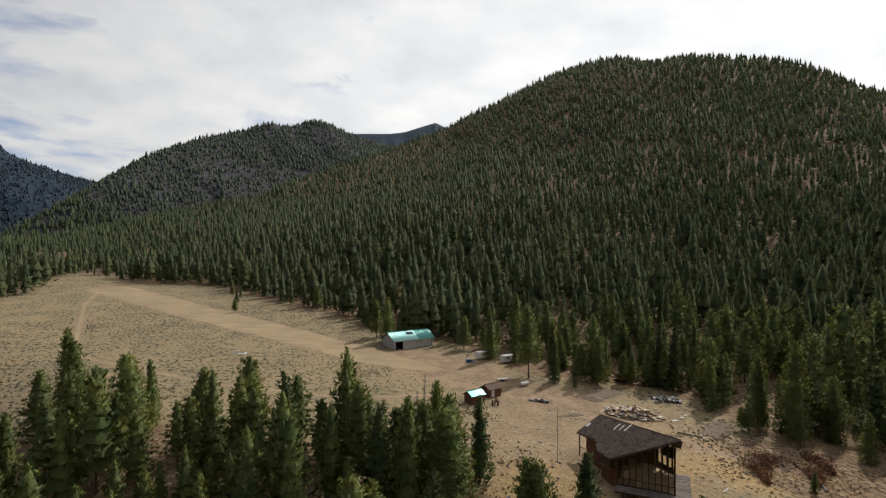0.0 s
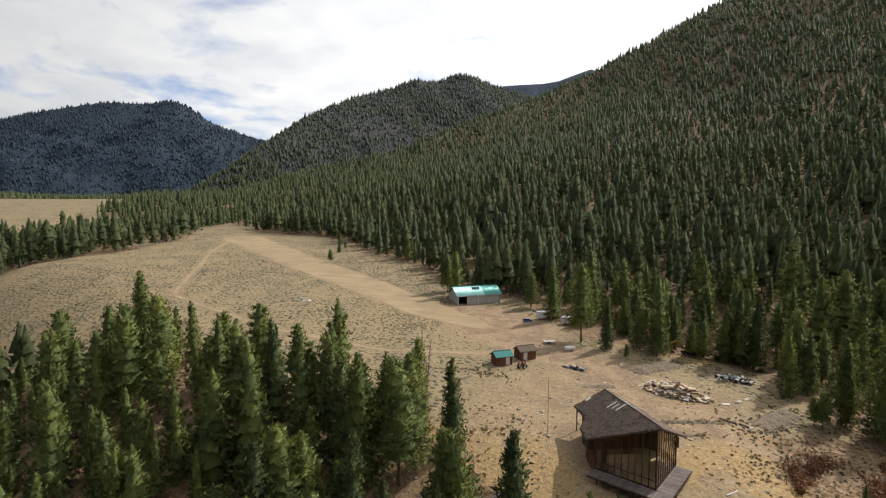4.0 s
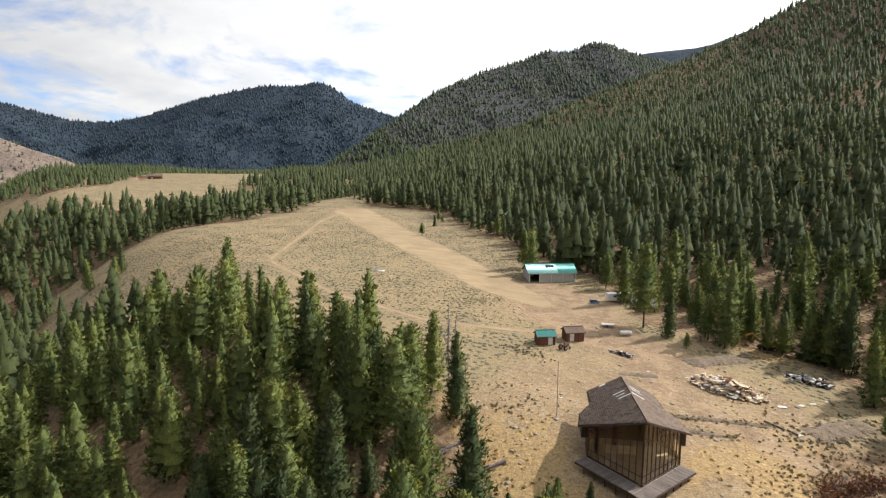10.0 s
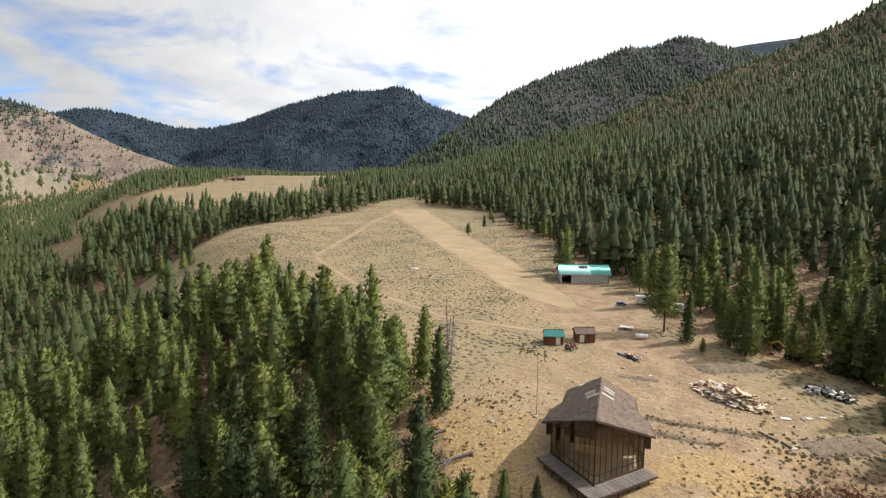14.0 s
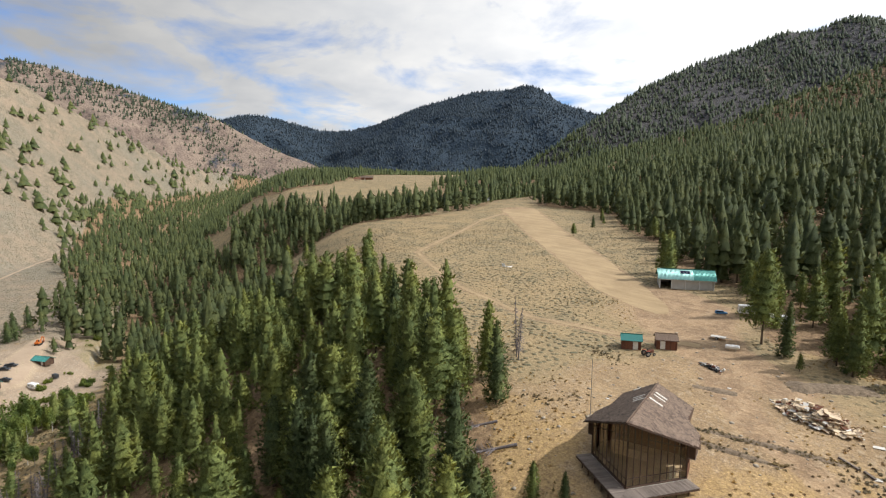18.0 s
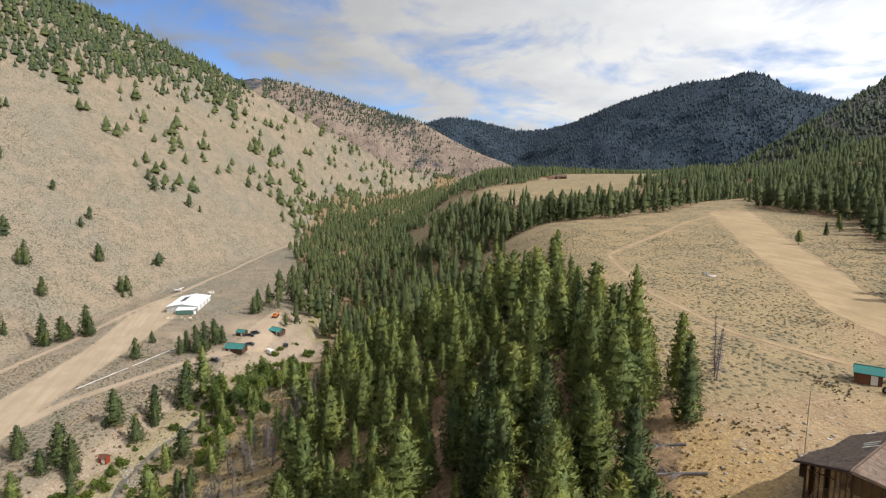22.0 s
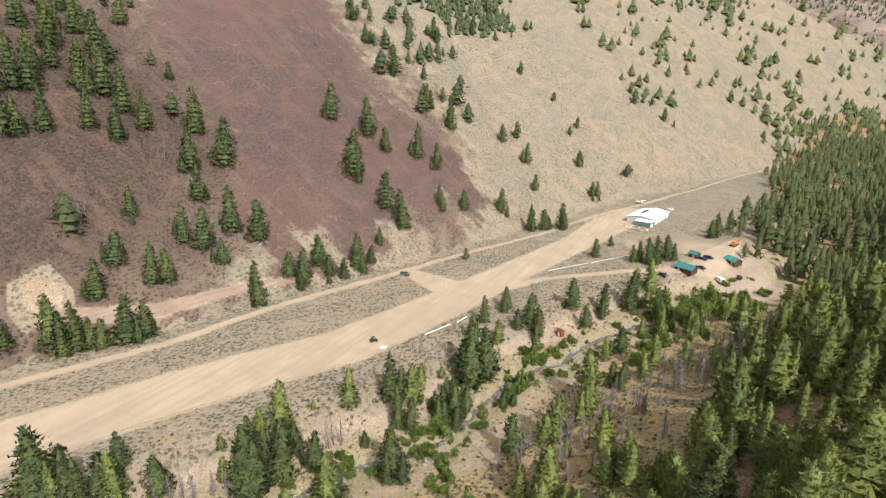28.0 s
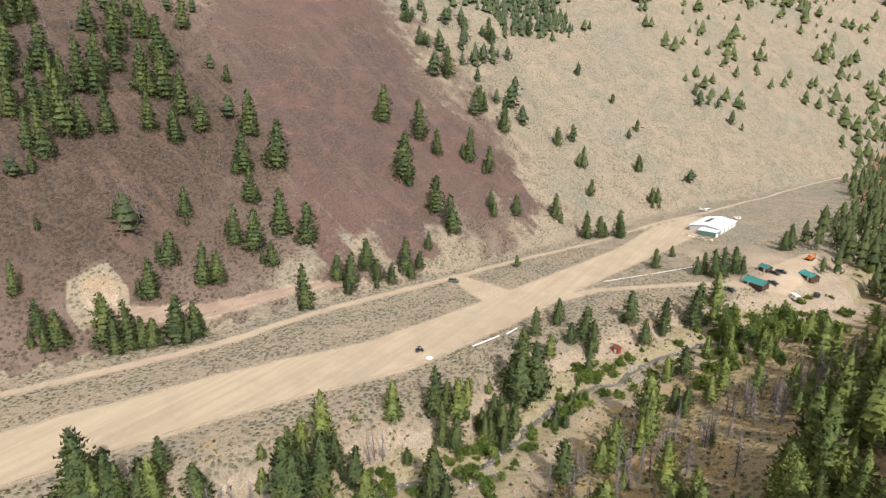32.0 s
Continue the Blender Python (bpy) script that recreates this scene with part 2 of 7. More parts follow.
def ground_material():
    n = Nodes("open_ground")
    p = n.where()
    n1, n2, n3, n4 = n.noise(p, 0.012, 5), n.noise(p, 0.09, 5), n.noise(p, 0.7, 4), n.noise(p, 3.2, 3)
    vor = n.put("ShaderNodeTexVoronoi", Vector=p, Scale=0.62, Randomness=1.0).outputs["Distance"]
    grass = n.mix(n.ramp(n2, 0.35, 0.68), (0.268, 0.212, 0.150), (0.228, 0.194, 0.142))
    grass = n.mix(n.ramp(n1, 0.42, 0.66), grass, (0.212, 0.190, 0.144))
    grass = n.mix(n.math("MULTIPLY", n.ramp(n3, 0.45, 0.7), 0.5), grass, (0.335, 0.270, 0.180))
    grass = n.mix(n.ramp(n.attr("open"), 0.04, -0.04), grass, n.mix(0.82, grass, n.mix(n.ramp(n2, 0.35, 0.68), (0.335, 0.245, 0.124), (0.262, 0.202, 0.106))))
    tuft = n.math("MULTIPLY", n.ramp(vor, 0.50, 0.20), n.ramp(n2, 0.34, 0.56, 0.25, 0.95))
    grass = n.mix(tuft, grass, (0.118, 0.112, 0.068))
    shrub = n.put("ShaderNodeTexVoronoi", Vector=p, Scale=0.27, Randomness=1.0).outputs["Distance"]
    shrub = n.math("MULTIPLY", n.ramp(shrub, 0.40, 0.18), n.math("MULTIPLY", n.ramp(n.noise(p, 0.03, 5), 0.42, 0.62, 0.15, 0.85), n.ramp(n.attr("open"), 0.0, 0.05)))
    grass = n.mix(shrub, grass, (0.130, 0.112, 0.075))
    grass = n.mix(n.math("MULTIPLY", n.math("MULTIPLY", n.ramp(n.noise(p, 0.05, 6, 0.7), 0.52, 0.66), 0.6), n.ramp(n.attr("open"), 0.0, 0.05)), grass, (0.300, 0.228, 0.162))
    # bare stony ground of the clearing and the banks
    n5 = n.noise(p, 1.6, 6, 0.7)
    bare = n.mix(n.ramp(n2, 0.3, 0.7), (0.400, 0.282, 0.155), (0.280, 0.196, 0.110))
    bare = n.mix(n.math("MULTIPLY", n.ramp(n3, 0.5, 0.72), 0.6), bare, (0.46, 0.365, 0.245))
    bare = n.mix(n.math("MULTIPLY", n.ramp(n5, 0.50, 0.66), 0.8), bare, (0.185, 0.130, 0.078))
    bare = n.mix(n.math("MULTIPLY", n.ramp(n.noise(p, 5.5, 4, 0.7), 0.52, 0.64), 0.55), bare, (0.150, 0.105, 0.062))
    bare = n.mix(n.math("MULTIPLY", n.ramp(n4, 0.62, 0.74), 0.6), bare, (0.56, 0.50, 0.42))
    level = n.put("ShaderNodeSeparateXYZ", Vector=p).outputs[2]
    silt = n.mix(n.ramp(n2, 0.3, 0.7), (0.385, 0.300, 0.212), (0.300, 0.232, 0.165))
    silt = n.mix(n.math("MULTIPLY", n.ramp(n3, 0.5, 0.72), 0.6), silt, (0.455, 0.385, 0.300))
    silt = n.mix(n.math("MULTIPLY", n.ramp(n5, 0.50, 0.66), 0.75), silt, (0.195, 0.150, 0.108))
    bare = n.mix(n.ramp(level, -26.0, -36.0), bare, silt)
    c = n.mix(n.ramp(n.math("ADD", n.attr("bare"), n.math("MULTIPLY", n.math("SUBTRACT", n2, 0.5), 0.9)), 0.3, 0.7), grass, bare)
    # cured yellow grass in patches
    straw = n.mix(n.ramp(n5, 0.35, 0.7), (0.46, 0.315, 0.135), (0.27, 0.175, 0.085))
    c = n.mix(n.math("MULTIPLY", n.ramp(n.math("ADD", n.attr("dry"), n.math("MULTIPLY", n.math("SUBTRACT", n.noise(p, 0.16, 5), 0.5), 2.6)), 0.35, 0.95), 0.8), c, straw)
    # needle litter under the trees
    litter = n.mix(n.ramp(n3, 0.35, 0.65), (0.185, 0.120, 0.068), (0.290, 0.198, 0.110))
    c = n.mix(n.ramp(n.math("ADD", n.attr("woods"), n.math("MULTIPLY", n.math("SUBTRACT", n2, 0.5), 0.8)), 0.35, 0.75), c, litter)
    # scree and red earth on the hillside
    drift = n.put("ShaderNodeMapping", Vector=p)
    drift.inputs["Rotation"].default_value = (0, 0, radians(17))
    drift.inputs["Scale"].default_value = (0.13, 0.022, 0.02)
    streak = n.noise(drift.outputs[0], 1.0, 5, 0.6)
    # red earth, with a cloud shadow's darkness also put into its tones
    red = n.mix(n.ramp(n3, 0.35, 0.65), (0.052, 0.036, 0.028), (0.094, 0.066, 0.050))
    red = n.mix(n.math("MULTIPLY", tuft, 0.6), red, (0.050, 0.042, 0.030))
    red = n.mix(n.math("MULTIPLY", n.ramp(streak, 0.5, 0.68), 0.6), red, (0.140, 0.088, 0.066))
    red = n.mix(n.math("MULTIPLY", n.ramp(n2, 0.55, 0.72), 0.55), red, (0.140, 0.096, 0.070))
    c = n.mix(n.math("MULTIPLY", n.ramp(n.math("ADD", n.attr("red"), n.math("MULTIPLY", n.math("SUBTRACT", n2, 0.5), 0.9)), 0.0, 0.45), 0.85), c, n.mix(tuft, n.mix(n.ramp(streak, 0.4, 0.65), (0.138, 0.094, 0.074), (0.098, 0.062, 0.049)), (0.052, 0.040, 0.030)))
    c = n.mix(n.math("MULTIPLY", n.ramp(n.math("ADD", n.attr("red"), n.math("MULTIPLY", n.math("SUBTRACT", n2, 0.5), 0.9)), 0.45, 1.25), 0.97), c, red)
    talus = n.mix(n.ramp(n3, 0.3, 0.7), (0.070, 0.049, 0.043), (0.112, 0.077, 0.064))
    talus = n.mix(n.math("MULTIPLY", n.ramp(streak, 0.46, 0.72), 0.55), talus, (0.150, 0.104, 0.084))
    talus = n.mix(n.math("MULTIPLY", n.ramp(n2, 0.45, 0.72), 0.55), talus, (0.160, 0.094, 0.070))
    talus = n.mix(n.math("MULTIPLY", n.ramp(n.noise(p, 0.011, 5, 0.6), 0.44, 0.60), 0.45), talus, (0.140, 0.082, 0.064))
    up = n.put("ShaderNodeSeparateXYZ", Vector=p).outputs[2]
    path = n.ramp(n.math("ABSOLUTE", n.math("SINE", n.math("ADD", n.math("MULTIPLY", up, 0.26), n.math("MULTIPLY", n.noise(p, 0.03, 4), 9.0)))), 0.07, 0.0)
    talus = n.mix(n.math("MULTIPLY", path, 0.6), talus, (0.235, 0.135, 0.092))
    c = n.mix(n.ramp(n.math("ADD", n.attr("talus"), n.math("ADD", n.math("MULTIPLY", n.math("SUBTRACT", n2, 0.5), 16.0), n.math("ADD", n.math("MULTIPLY", n.math("SUBTRACT", streak, 0.5), 60.0), n.math("MULTIPLY", n.math("SUBTRACT", n.noise(p, 0.035, 6, 0.65), 0.5), 85.0)))), -5.0, 10.0), c, talus)
    # grass and moss by the water
    lush = n.math("MULTIPLY", n.ramp(n.math("ADD", n.attr("creek"), n.math("MULTIPLY", n.math("SUBTRACT", n.noise(p, 0.14, 4), 0.5), 34.0)), 13.0, 7.0), 0.5)
    c = n.mix(lush, c, n.mix(n.ramp(n3, 0.4, 0.65), (0.185, 0.175, 0.070), (0.290, 0.235, 0.115)))
    # trodden dirt of tracks and airstrips
    dirt = n.mix(n.ramp(n2, 0.35, 0.7), (0.430, 0.338, 0.232), (0.372, 0.288, 0.198))
    dirt = n.mix(n.ramp(n.attr("open"), 0.03, -0.03), dirt, n.mix(n.ramp(n.noise(p, 0.22, 5, 0.65), 0.38, 0.62), (0.370, 0.255, 0.150), (0.250, 0.168, 0.100)))
    dirt = n.mix(n.math("MULTIPLY", n.ramp(n3, 0.45, 0.7), 0.3), dirt, (0.44, 0.34, 0.22))
    edge = n.math("ADD", n.attr("dirt"), n.math("MULTIPLY", n.math("SUBTRACT", n3, 0.5), 2.6))
    c = n.mix(n.math("MULTIPLY", n.ramp(edge, -1.3, 1.1), 0.92), c, dirt)
    wet = n.math("MULTIPLY", n.ramp(n.math("ADD", n.attr("creek"), n.math("MULTIPLY", n3, 5.0)), 4.6, 3.0), 0.6)
    c = n.mix(wet, c, n.mix(n3, (0.20, 0.18, 0.15), (0.36, 0.33, 0.28)))
    # pebbles, clods and thatch
    grit = n.noise(p, 2.6, 7, 0.78)
    c = n.mix(n.math("MULTIPLY", n.ramp(grit, 0.53, 0.66), 0.85), c, n.mix(1.0, c, (0.52, 0.50, 0.47), "MULTIPLY"))
    c = n.mix(n.math("MULTIPLY", n.ramp(grit, 0.49, 0.36), 0.95), c, n.mix(1.0, c, (1.55, 1.54, 1.52), "MULTIPLY"))
    # wooded mountainsides far away, with the blue of distance haze mixed into their colour
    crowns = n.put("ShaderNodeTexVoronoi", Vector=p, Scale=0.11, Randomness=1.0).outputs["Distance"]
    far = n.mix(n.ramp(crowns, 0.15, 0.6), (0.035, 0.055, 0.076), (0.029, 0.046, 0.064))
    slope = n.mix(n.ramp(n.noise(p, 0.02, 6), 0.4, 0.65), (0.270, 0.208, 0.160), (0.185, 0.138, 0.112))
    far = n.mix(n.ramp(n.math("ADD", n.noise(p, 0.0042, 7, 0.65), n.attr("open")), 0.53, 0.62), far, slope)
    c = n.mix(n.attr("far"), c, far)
    bump = n.math("ADD", n.math("MULTIPLY", n3, 0.8), n.math("ADD", n.math("MULTIPLY", n4, 0.3), n.math("MULTIPLY", n.math("MULTIPLY", tuft, n.ramp(n.math("ADD", n.attr("bare"), n.ramp(n.attr("dirt"), -2.0, 0.0)), 0.5, 0.1)), 1.2)))
    bump = n.math("ADD", bump, n.math("MULTIPLY", n.math("MULTIPLY", n.attr("far"), crowns), -5.0))
    return n.done(c, 0.95, bump, 0.8, 0.5)


GROUND = ground_material()


def dirt_material():
    n = Nodes("packed_dirt")
    p = n.where()
    n2, n3, n4 = n.noise(p, 0.09, 5), n.noise(p, 0.7, 4), n.noise(p, 3.2, 3)
    c = n.mix(n.ramp(n2, 0.35, 0.7), (0.425, 0.325, 0.232), (0.355, 0.268, 0.190))
    c = n.mix(n.math("MULTIPLY", n.ramp(n3, 0.4, 0.7), 0.4), c, (0.47, 0.37, 0.25))
    c = n.mix(n.math("MULTIPLY", n.ramp(n4, 0.6, 0.75), 0.35), c, (0.33, 0.25, 0.165))
    return n.done(c, 0.95, n.math("ADD", n3, n.math("MULTIPLY", n4, 0.4)), 0.4, 0.2)


DIRT = dirt_material()

# ---- shape of the land ----
def lattice(ix, iy, seed):
    h = (ix.astype(np.int64) * 374761393 + iy.astype(np.int64) * 668265263 + seed * 974711) & 0x7FFFFFFF
    h = ((h ^ (h >> 13)) * 1274126177) & 0x7FFFFFFF
    return ((h ^ (h >> 16)) & 0xFFFF) / 65535.0


def value_noise(x, y, size, octaves=4, seed=1, gain=0.5):
    """Soft lumps in -1..1 with the given size in metres."""
    total, amp, norm = 0.0, 1.0, 0.0
    for o in range(octaves):
        u, v = x / size, y / size
        iu, iv = np.floor(u), np.floor(v)
        fu, fv = u - iu, v - iv
        fu, fv = fu * fu * (3 - 2 * fu), fv * fv * (3 - 2 * fv)
        a, b = lattice(iu, iv, seed + o), lattice(iu + 1, iv, seed + o)
        c, d = lattice(iu, iv + 1, seed + o), lattice(iu + 1, iv + 1, seed + o)
        total = total + amp * (2 * (a + (b - a) * fu + (c - a) * fv + (a - b - c + d) * fu * fv) - 1)
        norm += amp
        amp, size = amp * gain, size / 2.03
    return total / norm


def along(x, y, line):
    """Distance to a line of points, the side (left of its run is plus), and its third value at the nearest place."""
    best = np.full(np.shape(x), 1e18)
    side, third, clear_of = np.zeros(np.shape(x)), np.zeros(np.shape(x)), np.zeros(np.shape(x))
    for p, q in zip(line[:-1], line[1:]):
        dx, dy = q[0] - p[0], q[1] - p[1]
        f = np.clip(((x - p[0]) * dx + (y - p[1]) * dy) / (dx * dx + dy * dy), 0, 1)
        d = (x - p[0] - f * dx) ** 2 + (y - p[1] - f * dy) ** 2
        cross = (dx * (y - p[1]) - dy * (x - p[0])) / math.hypot(dx, dy)
        # at a shared corner the run that lies more broadside tells the side
        near = (d < best * (1 - 1e-9)) | ((d <= best * (1 + 1e-9)) & (np.abs(cross) > clear_of))
        best = np.where(near, d, best)
        clear_of = np.where(near, np.abs(cross), clear_of)
        side = np.where(near, np.sign(cross), side)
        if len(p) > 2:
            third = np.where(near, p[2] + f * (q[2] - p[2]), third)
    return np.sqrt(best), side, third


def smooth(v):
    v = np.clip(v, 0, 1)
    return v * v * (3 - 2 * v)


def ridge(eye, points):
    """A skyline as bearing (degrees left of y), distance, rise (degrees)."""
    return [(eye[0] - d * math.sin(radians(b)), eye[1] + d * math.cos(radians(b)), eye[2] + d * math.tan(radians(e))) for b, d, e in points]


EYE_A, EYE_B = (0, 0, 43), (80, 32, 43)
CREEK = [(420, -230, -62), (200, -165, -60), (90, -118, -58), (25, -74, -58), (-8, -52, -57.6), (-22, -47, -57.5), (-36, -33, -57.4), (-49, -31, -57.3), (-69, -29, -57.1), (-88, -26, -57), (-103, -15, -56.9), (-126, -9, -56.5),
         (-146, 2, -56.2), (-167, 16, -56), (-240, 56, -55), (-330, 80, -53), (-404, 95, -51), (-500, 125, -47), (-679, 190, -38), (-919, 300, -22), (-1300, 520, 2), (-1900, 900, 30)]
CREEK = [(x + 1.6 * math.sin(k * 1.7), y + 1.4 * math.cos(k * 2.3), z) for k, (x, y, z) in enumerate(
    [tuple(a + (b - a) * i / 3 for a, b in zip(p, q)) for p, q in zip(CREEK[:-1], CREEK[1:]) for i in range(3)] + [CREEK[-1]])]
SOUTH_FOOT = [(420, -400), (160, -262), (60, -205), (26, -188), (-40, -161), (-147, -122), (-240, -92), (-330, -64), (-440, -12), (-560, 47), (-700, 112), (-930, 225), (-1290, 470)]
SOUTH_RIDGE = ridge(EYE_B, [(71.5, 1500, -2.2), (76.5, 1320, -1.2), (82.2, 1200, 2.1), (87.7, 1120, 5.2), (94.7, 1080, 8.8), (101.7, 1000, 11.8), (109.6, 950, 14.8), (125, 900, 20), (150, 860, 25), (180, 900, 25), (215, 1000, 20)])
NORTH_FOOT = [(1100, -260), (330, 40), (170, 105), (100, 158), (62, 186), (2, 230), (-50, 268), (-120, 335), (-210, 400), (-330, 520), (-600, 800), (-1000, 1250)]
NORTH_RIDGE = ridge(EYE_A, [(-75, 1000, 6), (-52, 1050, 10.5), (-46, 1060, 12.0), (-37.4, 1080, 14.8), (-34.4, 1090, 16.5), (-31.1, 1100, 17.4), (-29.8, 1110, 17.6), (-24.4, 1130, 18.0), (-20.9, 1140, 17.5), (-18.3, 1150, 17.9), (-16.7, 1160, 17.8), (-14, 1170, 17.1), (-11.2, 1190, 16.0), (-5.4, 1200, 13.1), (-0.4, 1180, 10.6),
                            (5, 1100, 8.3), (13, 1000, 5.4), (19, 930, 2.6), (26, 900, 0.9)])
FAR_RIDGES = [
    (ridge(EYE_A, [(-8, 1850, 10.0), (0, 1820, 10.3), (6.4, 1780, 10.7), (9.3, 1740, 11.6), (12.2, 1690, 12.75), (13.3, 1660, 12.95), (15.6, 1610, 12.2), (17.8, 1560, 12.4), (19.9, 1500, 11.5), (23.1, 1420, 10.8), (28, 1260, 8.7), (30.3, 1170, 7.0), (31, 1140, 6.6), (32.6, 1100, 5.4), (34.7, 1050, 3.8), (38, 1000, 1.6)]), 0.66),
    (ridge(EYE_A, [(-9, 4400, 11.6), (-3, 4400, 12.2), (-0.4, 4400, 12.5), (0.8, 4400, 13.0), (1.6, 4400, 12.8), (4, 4400, 12.15), (9, 4400, 11.85), (14, 4400, 11)]), 0.6),
    (ridge(EYE_B, [(26, 2850, 4.5), (33, 2800, 5.6), (36.1, 2750, 6.3), (39.8, 2700, 7.5), (42, 2650, 9.0), (43.1, 2640, 9.3), (44.7, 2650, 8.9), (48.7, 2700, 8.65), (52.6, 2800, 7.6), (55.5, 2880, 6.6), (58.4, 2950, 5.4), (61.3, 3050, 4.65), (64.2, 3100, 4.65)]), 0.5),
    (ridge(EYE_B, [(61.4, 3150, 4.6), (64.2, 3150, 4.7), (69.2, 3200, 5.9), (71.3, 3200, 6.0), (74, 3250, 5.2), (80, 3300, 5)]), 0.42),
    (ridge(EYE_B, [(62.2, 1700, 0.2), (65.6, 1760, 1.6), (68.4, 1830, 2.6), (71.7, 1920, 4.3), (74, 1980, 5.6), (77.4, 2060, 6.5), (80.3, 2100, 7.3), (83.2, 2160, 8.2), (86.6, 2260, 9.0), (88.9, 2320, 9.3), (95, 2450, 9.0)]), 0.52),
]
# tracks and strips: points of the middle line with the half width
VALLEY_STRIP = [(150, -184, 15), (38, -136, 14), (-15, -114, 14), (-66, -86, 14), (-112, -74, 13), (-175, -61, 11), (-240, -46, 11), (-300, -36, 15), (-338, -24, 14)]
VALLEY_ROAD = [(150, -222, 2.4), (26, -173, 2.4), (-37, -146, 2.4), (-78, -137, 2.4), (-147, -112, 2.4), (-190, -97, 2.0), (-250, -72, 1.6), (-320, -50, 1.6), (-365, -28, 1.8), (-440, 2, 1.4), (-546, 46, 1.2), (-600, 75, 1.0)]
CAMP_ROAD = [(-140, -60, 3), (-170, -44, 2.2), (-200, -10, 2.2), (-214, 10, 4), (-228, 26, 7), (-250, 30, 8), (-285, 40, 4)]
SPUR_ROAD = [(-150, -112, 2.5), (-146, -103, 5), (-142, -92, 8), (-138, -82, 9)]
DUMP_TRACK = [(-112, -139, 1.2), (-81, -154, 1.6), (-63, -160, 2.0), (-47, -165, 2.4), (-29, -175, 2.6), (-16, -184, 2.6)]
MEADOW_STRIP = [(-2, 178, 2), (-8, 182, 6), (-30, 196, 9.5), (-105, 250, 11), (-198, 322, 13)]
MEADOW_LOOP = [(-190, 300, 2), (-172, 262, 1.7), (-128, 190, 1.6), (-118, 174, 1.6), (-95, 163, 1.5), (-60, 150, 1.5), (-22, 145, 1.6), (0, 152, 2.2), (18, 160, 3)]
YARD = [(40, 150, 6), (22, 158, 9), (8, 172, 12), (-2, 188, 14), (-12, 196, 10)]
YARD_ROAD = [(22, 158, 4), (32, 142, 4), (44, 128, 3.5), (56, 120, 2.6), (75, 112, 2)]
DIRT_LINES = (VALLEY_STRIP, VALLEY_ROAD, CAMP_ROAD, SPUR_ROAD, DUMP_TRACK, MEADOW_STRIP, MEADOW_LOOP, YARD, YARD_ROAD)


def rise(x, y, foot, crest, height, power, soft=False):
    """A mountainside between its foot line and its crest line."""
    df, sf, _ = along(x, y, foot)
    dc, _, zc = along(x, y, crest)
    if soft:
        # where two stretches of the crest are about as near, their heights are blended
        total, norm = 0.0, 0.0
        for p, q in zip(crest[:-1], crest[1:]):
            n = max(1, int(math.dist(p[:2], q[:2]) / 45))
            for i in range(n):
                a, b, c = (u + (v - u) * (i + 0.5) / n for u, v in zip(p, q))
                w = ((x - a) ** 2 + (y - b) ** 2 + 400.0) ** -2.5
                total, norm = total + w * c, norm + w
        zc = total / norm + (zc - total / norm) * smooth(1 - dc / 160)
    t = df / (df + dc + 1e-6)
    wob = value_noise(x, y, 260, 4, 7) * 0.06 + value_noise(x, y, 90, 3, 9) * 0.02
    t = np.clip(t + wob * np.sin(np.pi * t), 0, 1)
    return np.where(sf < 0, t ** power * (zc - height), 0.0), df * -sf


def land(x, y):
    dc, side, zc = along(x, y, CREEK)
    north = side < 0
    flat = 0.05 * (y - 110) - 0.04 * (x - 30) - 0.06 * np.maximum(0, x - 52)
    flat = flat - 1.25 * np.exp(-((x + 8) ** 2 + (y - 200) ** 2) / 72.0 ** 2)
    flat = 54 - np.logaddexp(0, (54 - flat) / 6) * 6
    flat = np.where(flat > 34, 34 + np.tanh((flat - 34) / 15) * 17, flat)
    s = smooth((dc - 5) / 150)
    plateau = zc + (flat - zc) * s + value_noise(x, y, 60, 4, 3) * 2.2 * s * smooth((dc - 130) / 40) * 0.4
    bench = zc + 1.2 + 6.0 * smooth((dc - 9) / 17)
    z = np.where(north, plateau, bench)
    z = z - 1.9 * np.exp(-(dc / 4.2) ** 2)
    up_s, off_s = rise(x, y, SOUTH_FOOT[::-1], SOUTH_RIDGE, -50, 0.97)
    up_n, off_n = rise(x, y, NORTH_FOOT, NORTH_RIDGE, 8, 1.15, True)
    z = z + np.where(north, up_n, up_s)
    # gullies and ribs running down the southern hillside
    rib = np.abs(value_noise(x * 0.93 - y * 0.36, x * 0.09 + y * 0.23, 58, 3, 111)) * 2 - 0.55
    z = z + np.where(north, 0.0, 4.5 * rib * smooth((off_s - 40) / 120) * smooth((np.hypot(x - 80, y - 30) - 330) / 120))
    z = z + value_noise(x, y, 14, 3, 5) * 0.25
    draw, _, _ = along(x, y, [(-262, 120), (-300, 230), (-330, 330), (-345, 460)])
    z = z - np.where(north, 13 * np.exp(-(draw / 48) ** 2), 0)
    far = np.zeros(np.shape(x))
    for k, (crest, slope) in enumerate(FAR_RIDGES):
        d, _, zr = along(x, y, crest)
        wob = value_noise(x, y, 420, 5, 21, 0.6)
        spur = 1 - np.abs(value_noise(x, y, 300, 4, 27, 0.6)) * 2
        m = zr - slope * d * (1 + 0.2 * wob) + (55 * wob + 75 * (spur - 0.5)) * smooth(d / 420)
        far = np.where(m > z, k + 1.0, far)
        z = np.maximum(z, m)
    return z, dc, north, off_s, off_n, far


AXIS_N = 460


def axis(mid, low, high, core=165.0):
    """Lines of the ground's sheet: close in the middle, wide apart far away."""
    return mid + core * np.sinh(np.linspace(-math.asinh(low / core), math.asinh(high / core), AXIS_N))


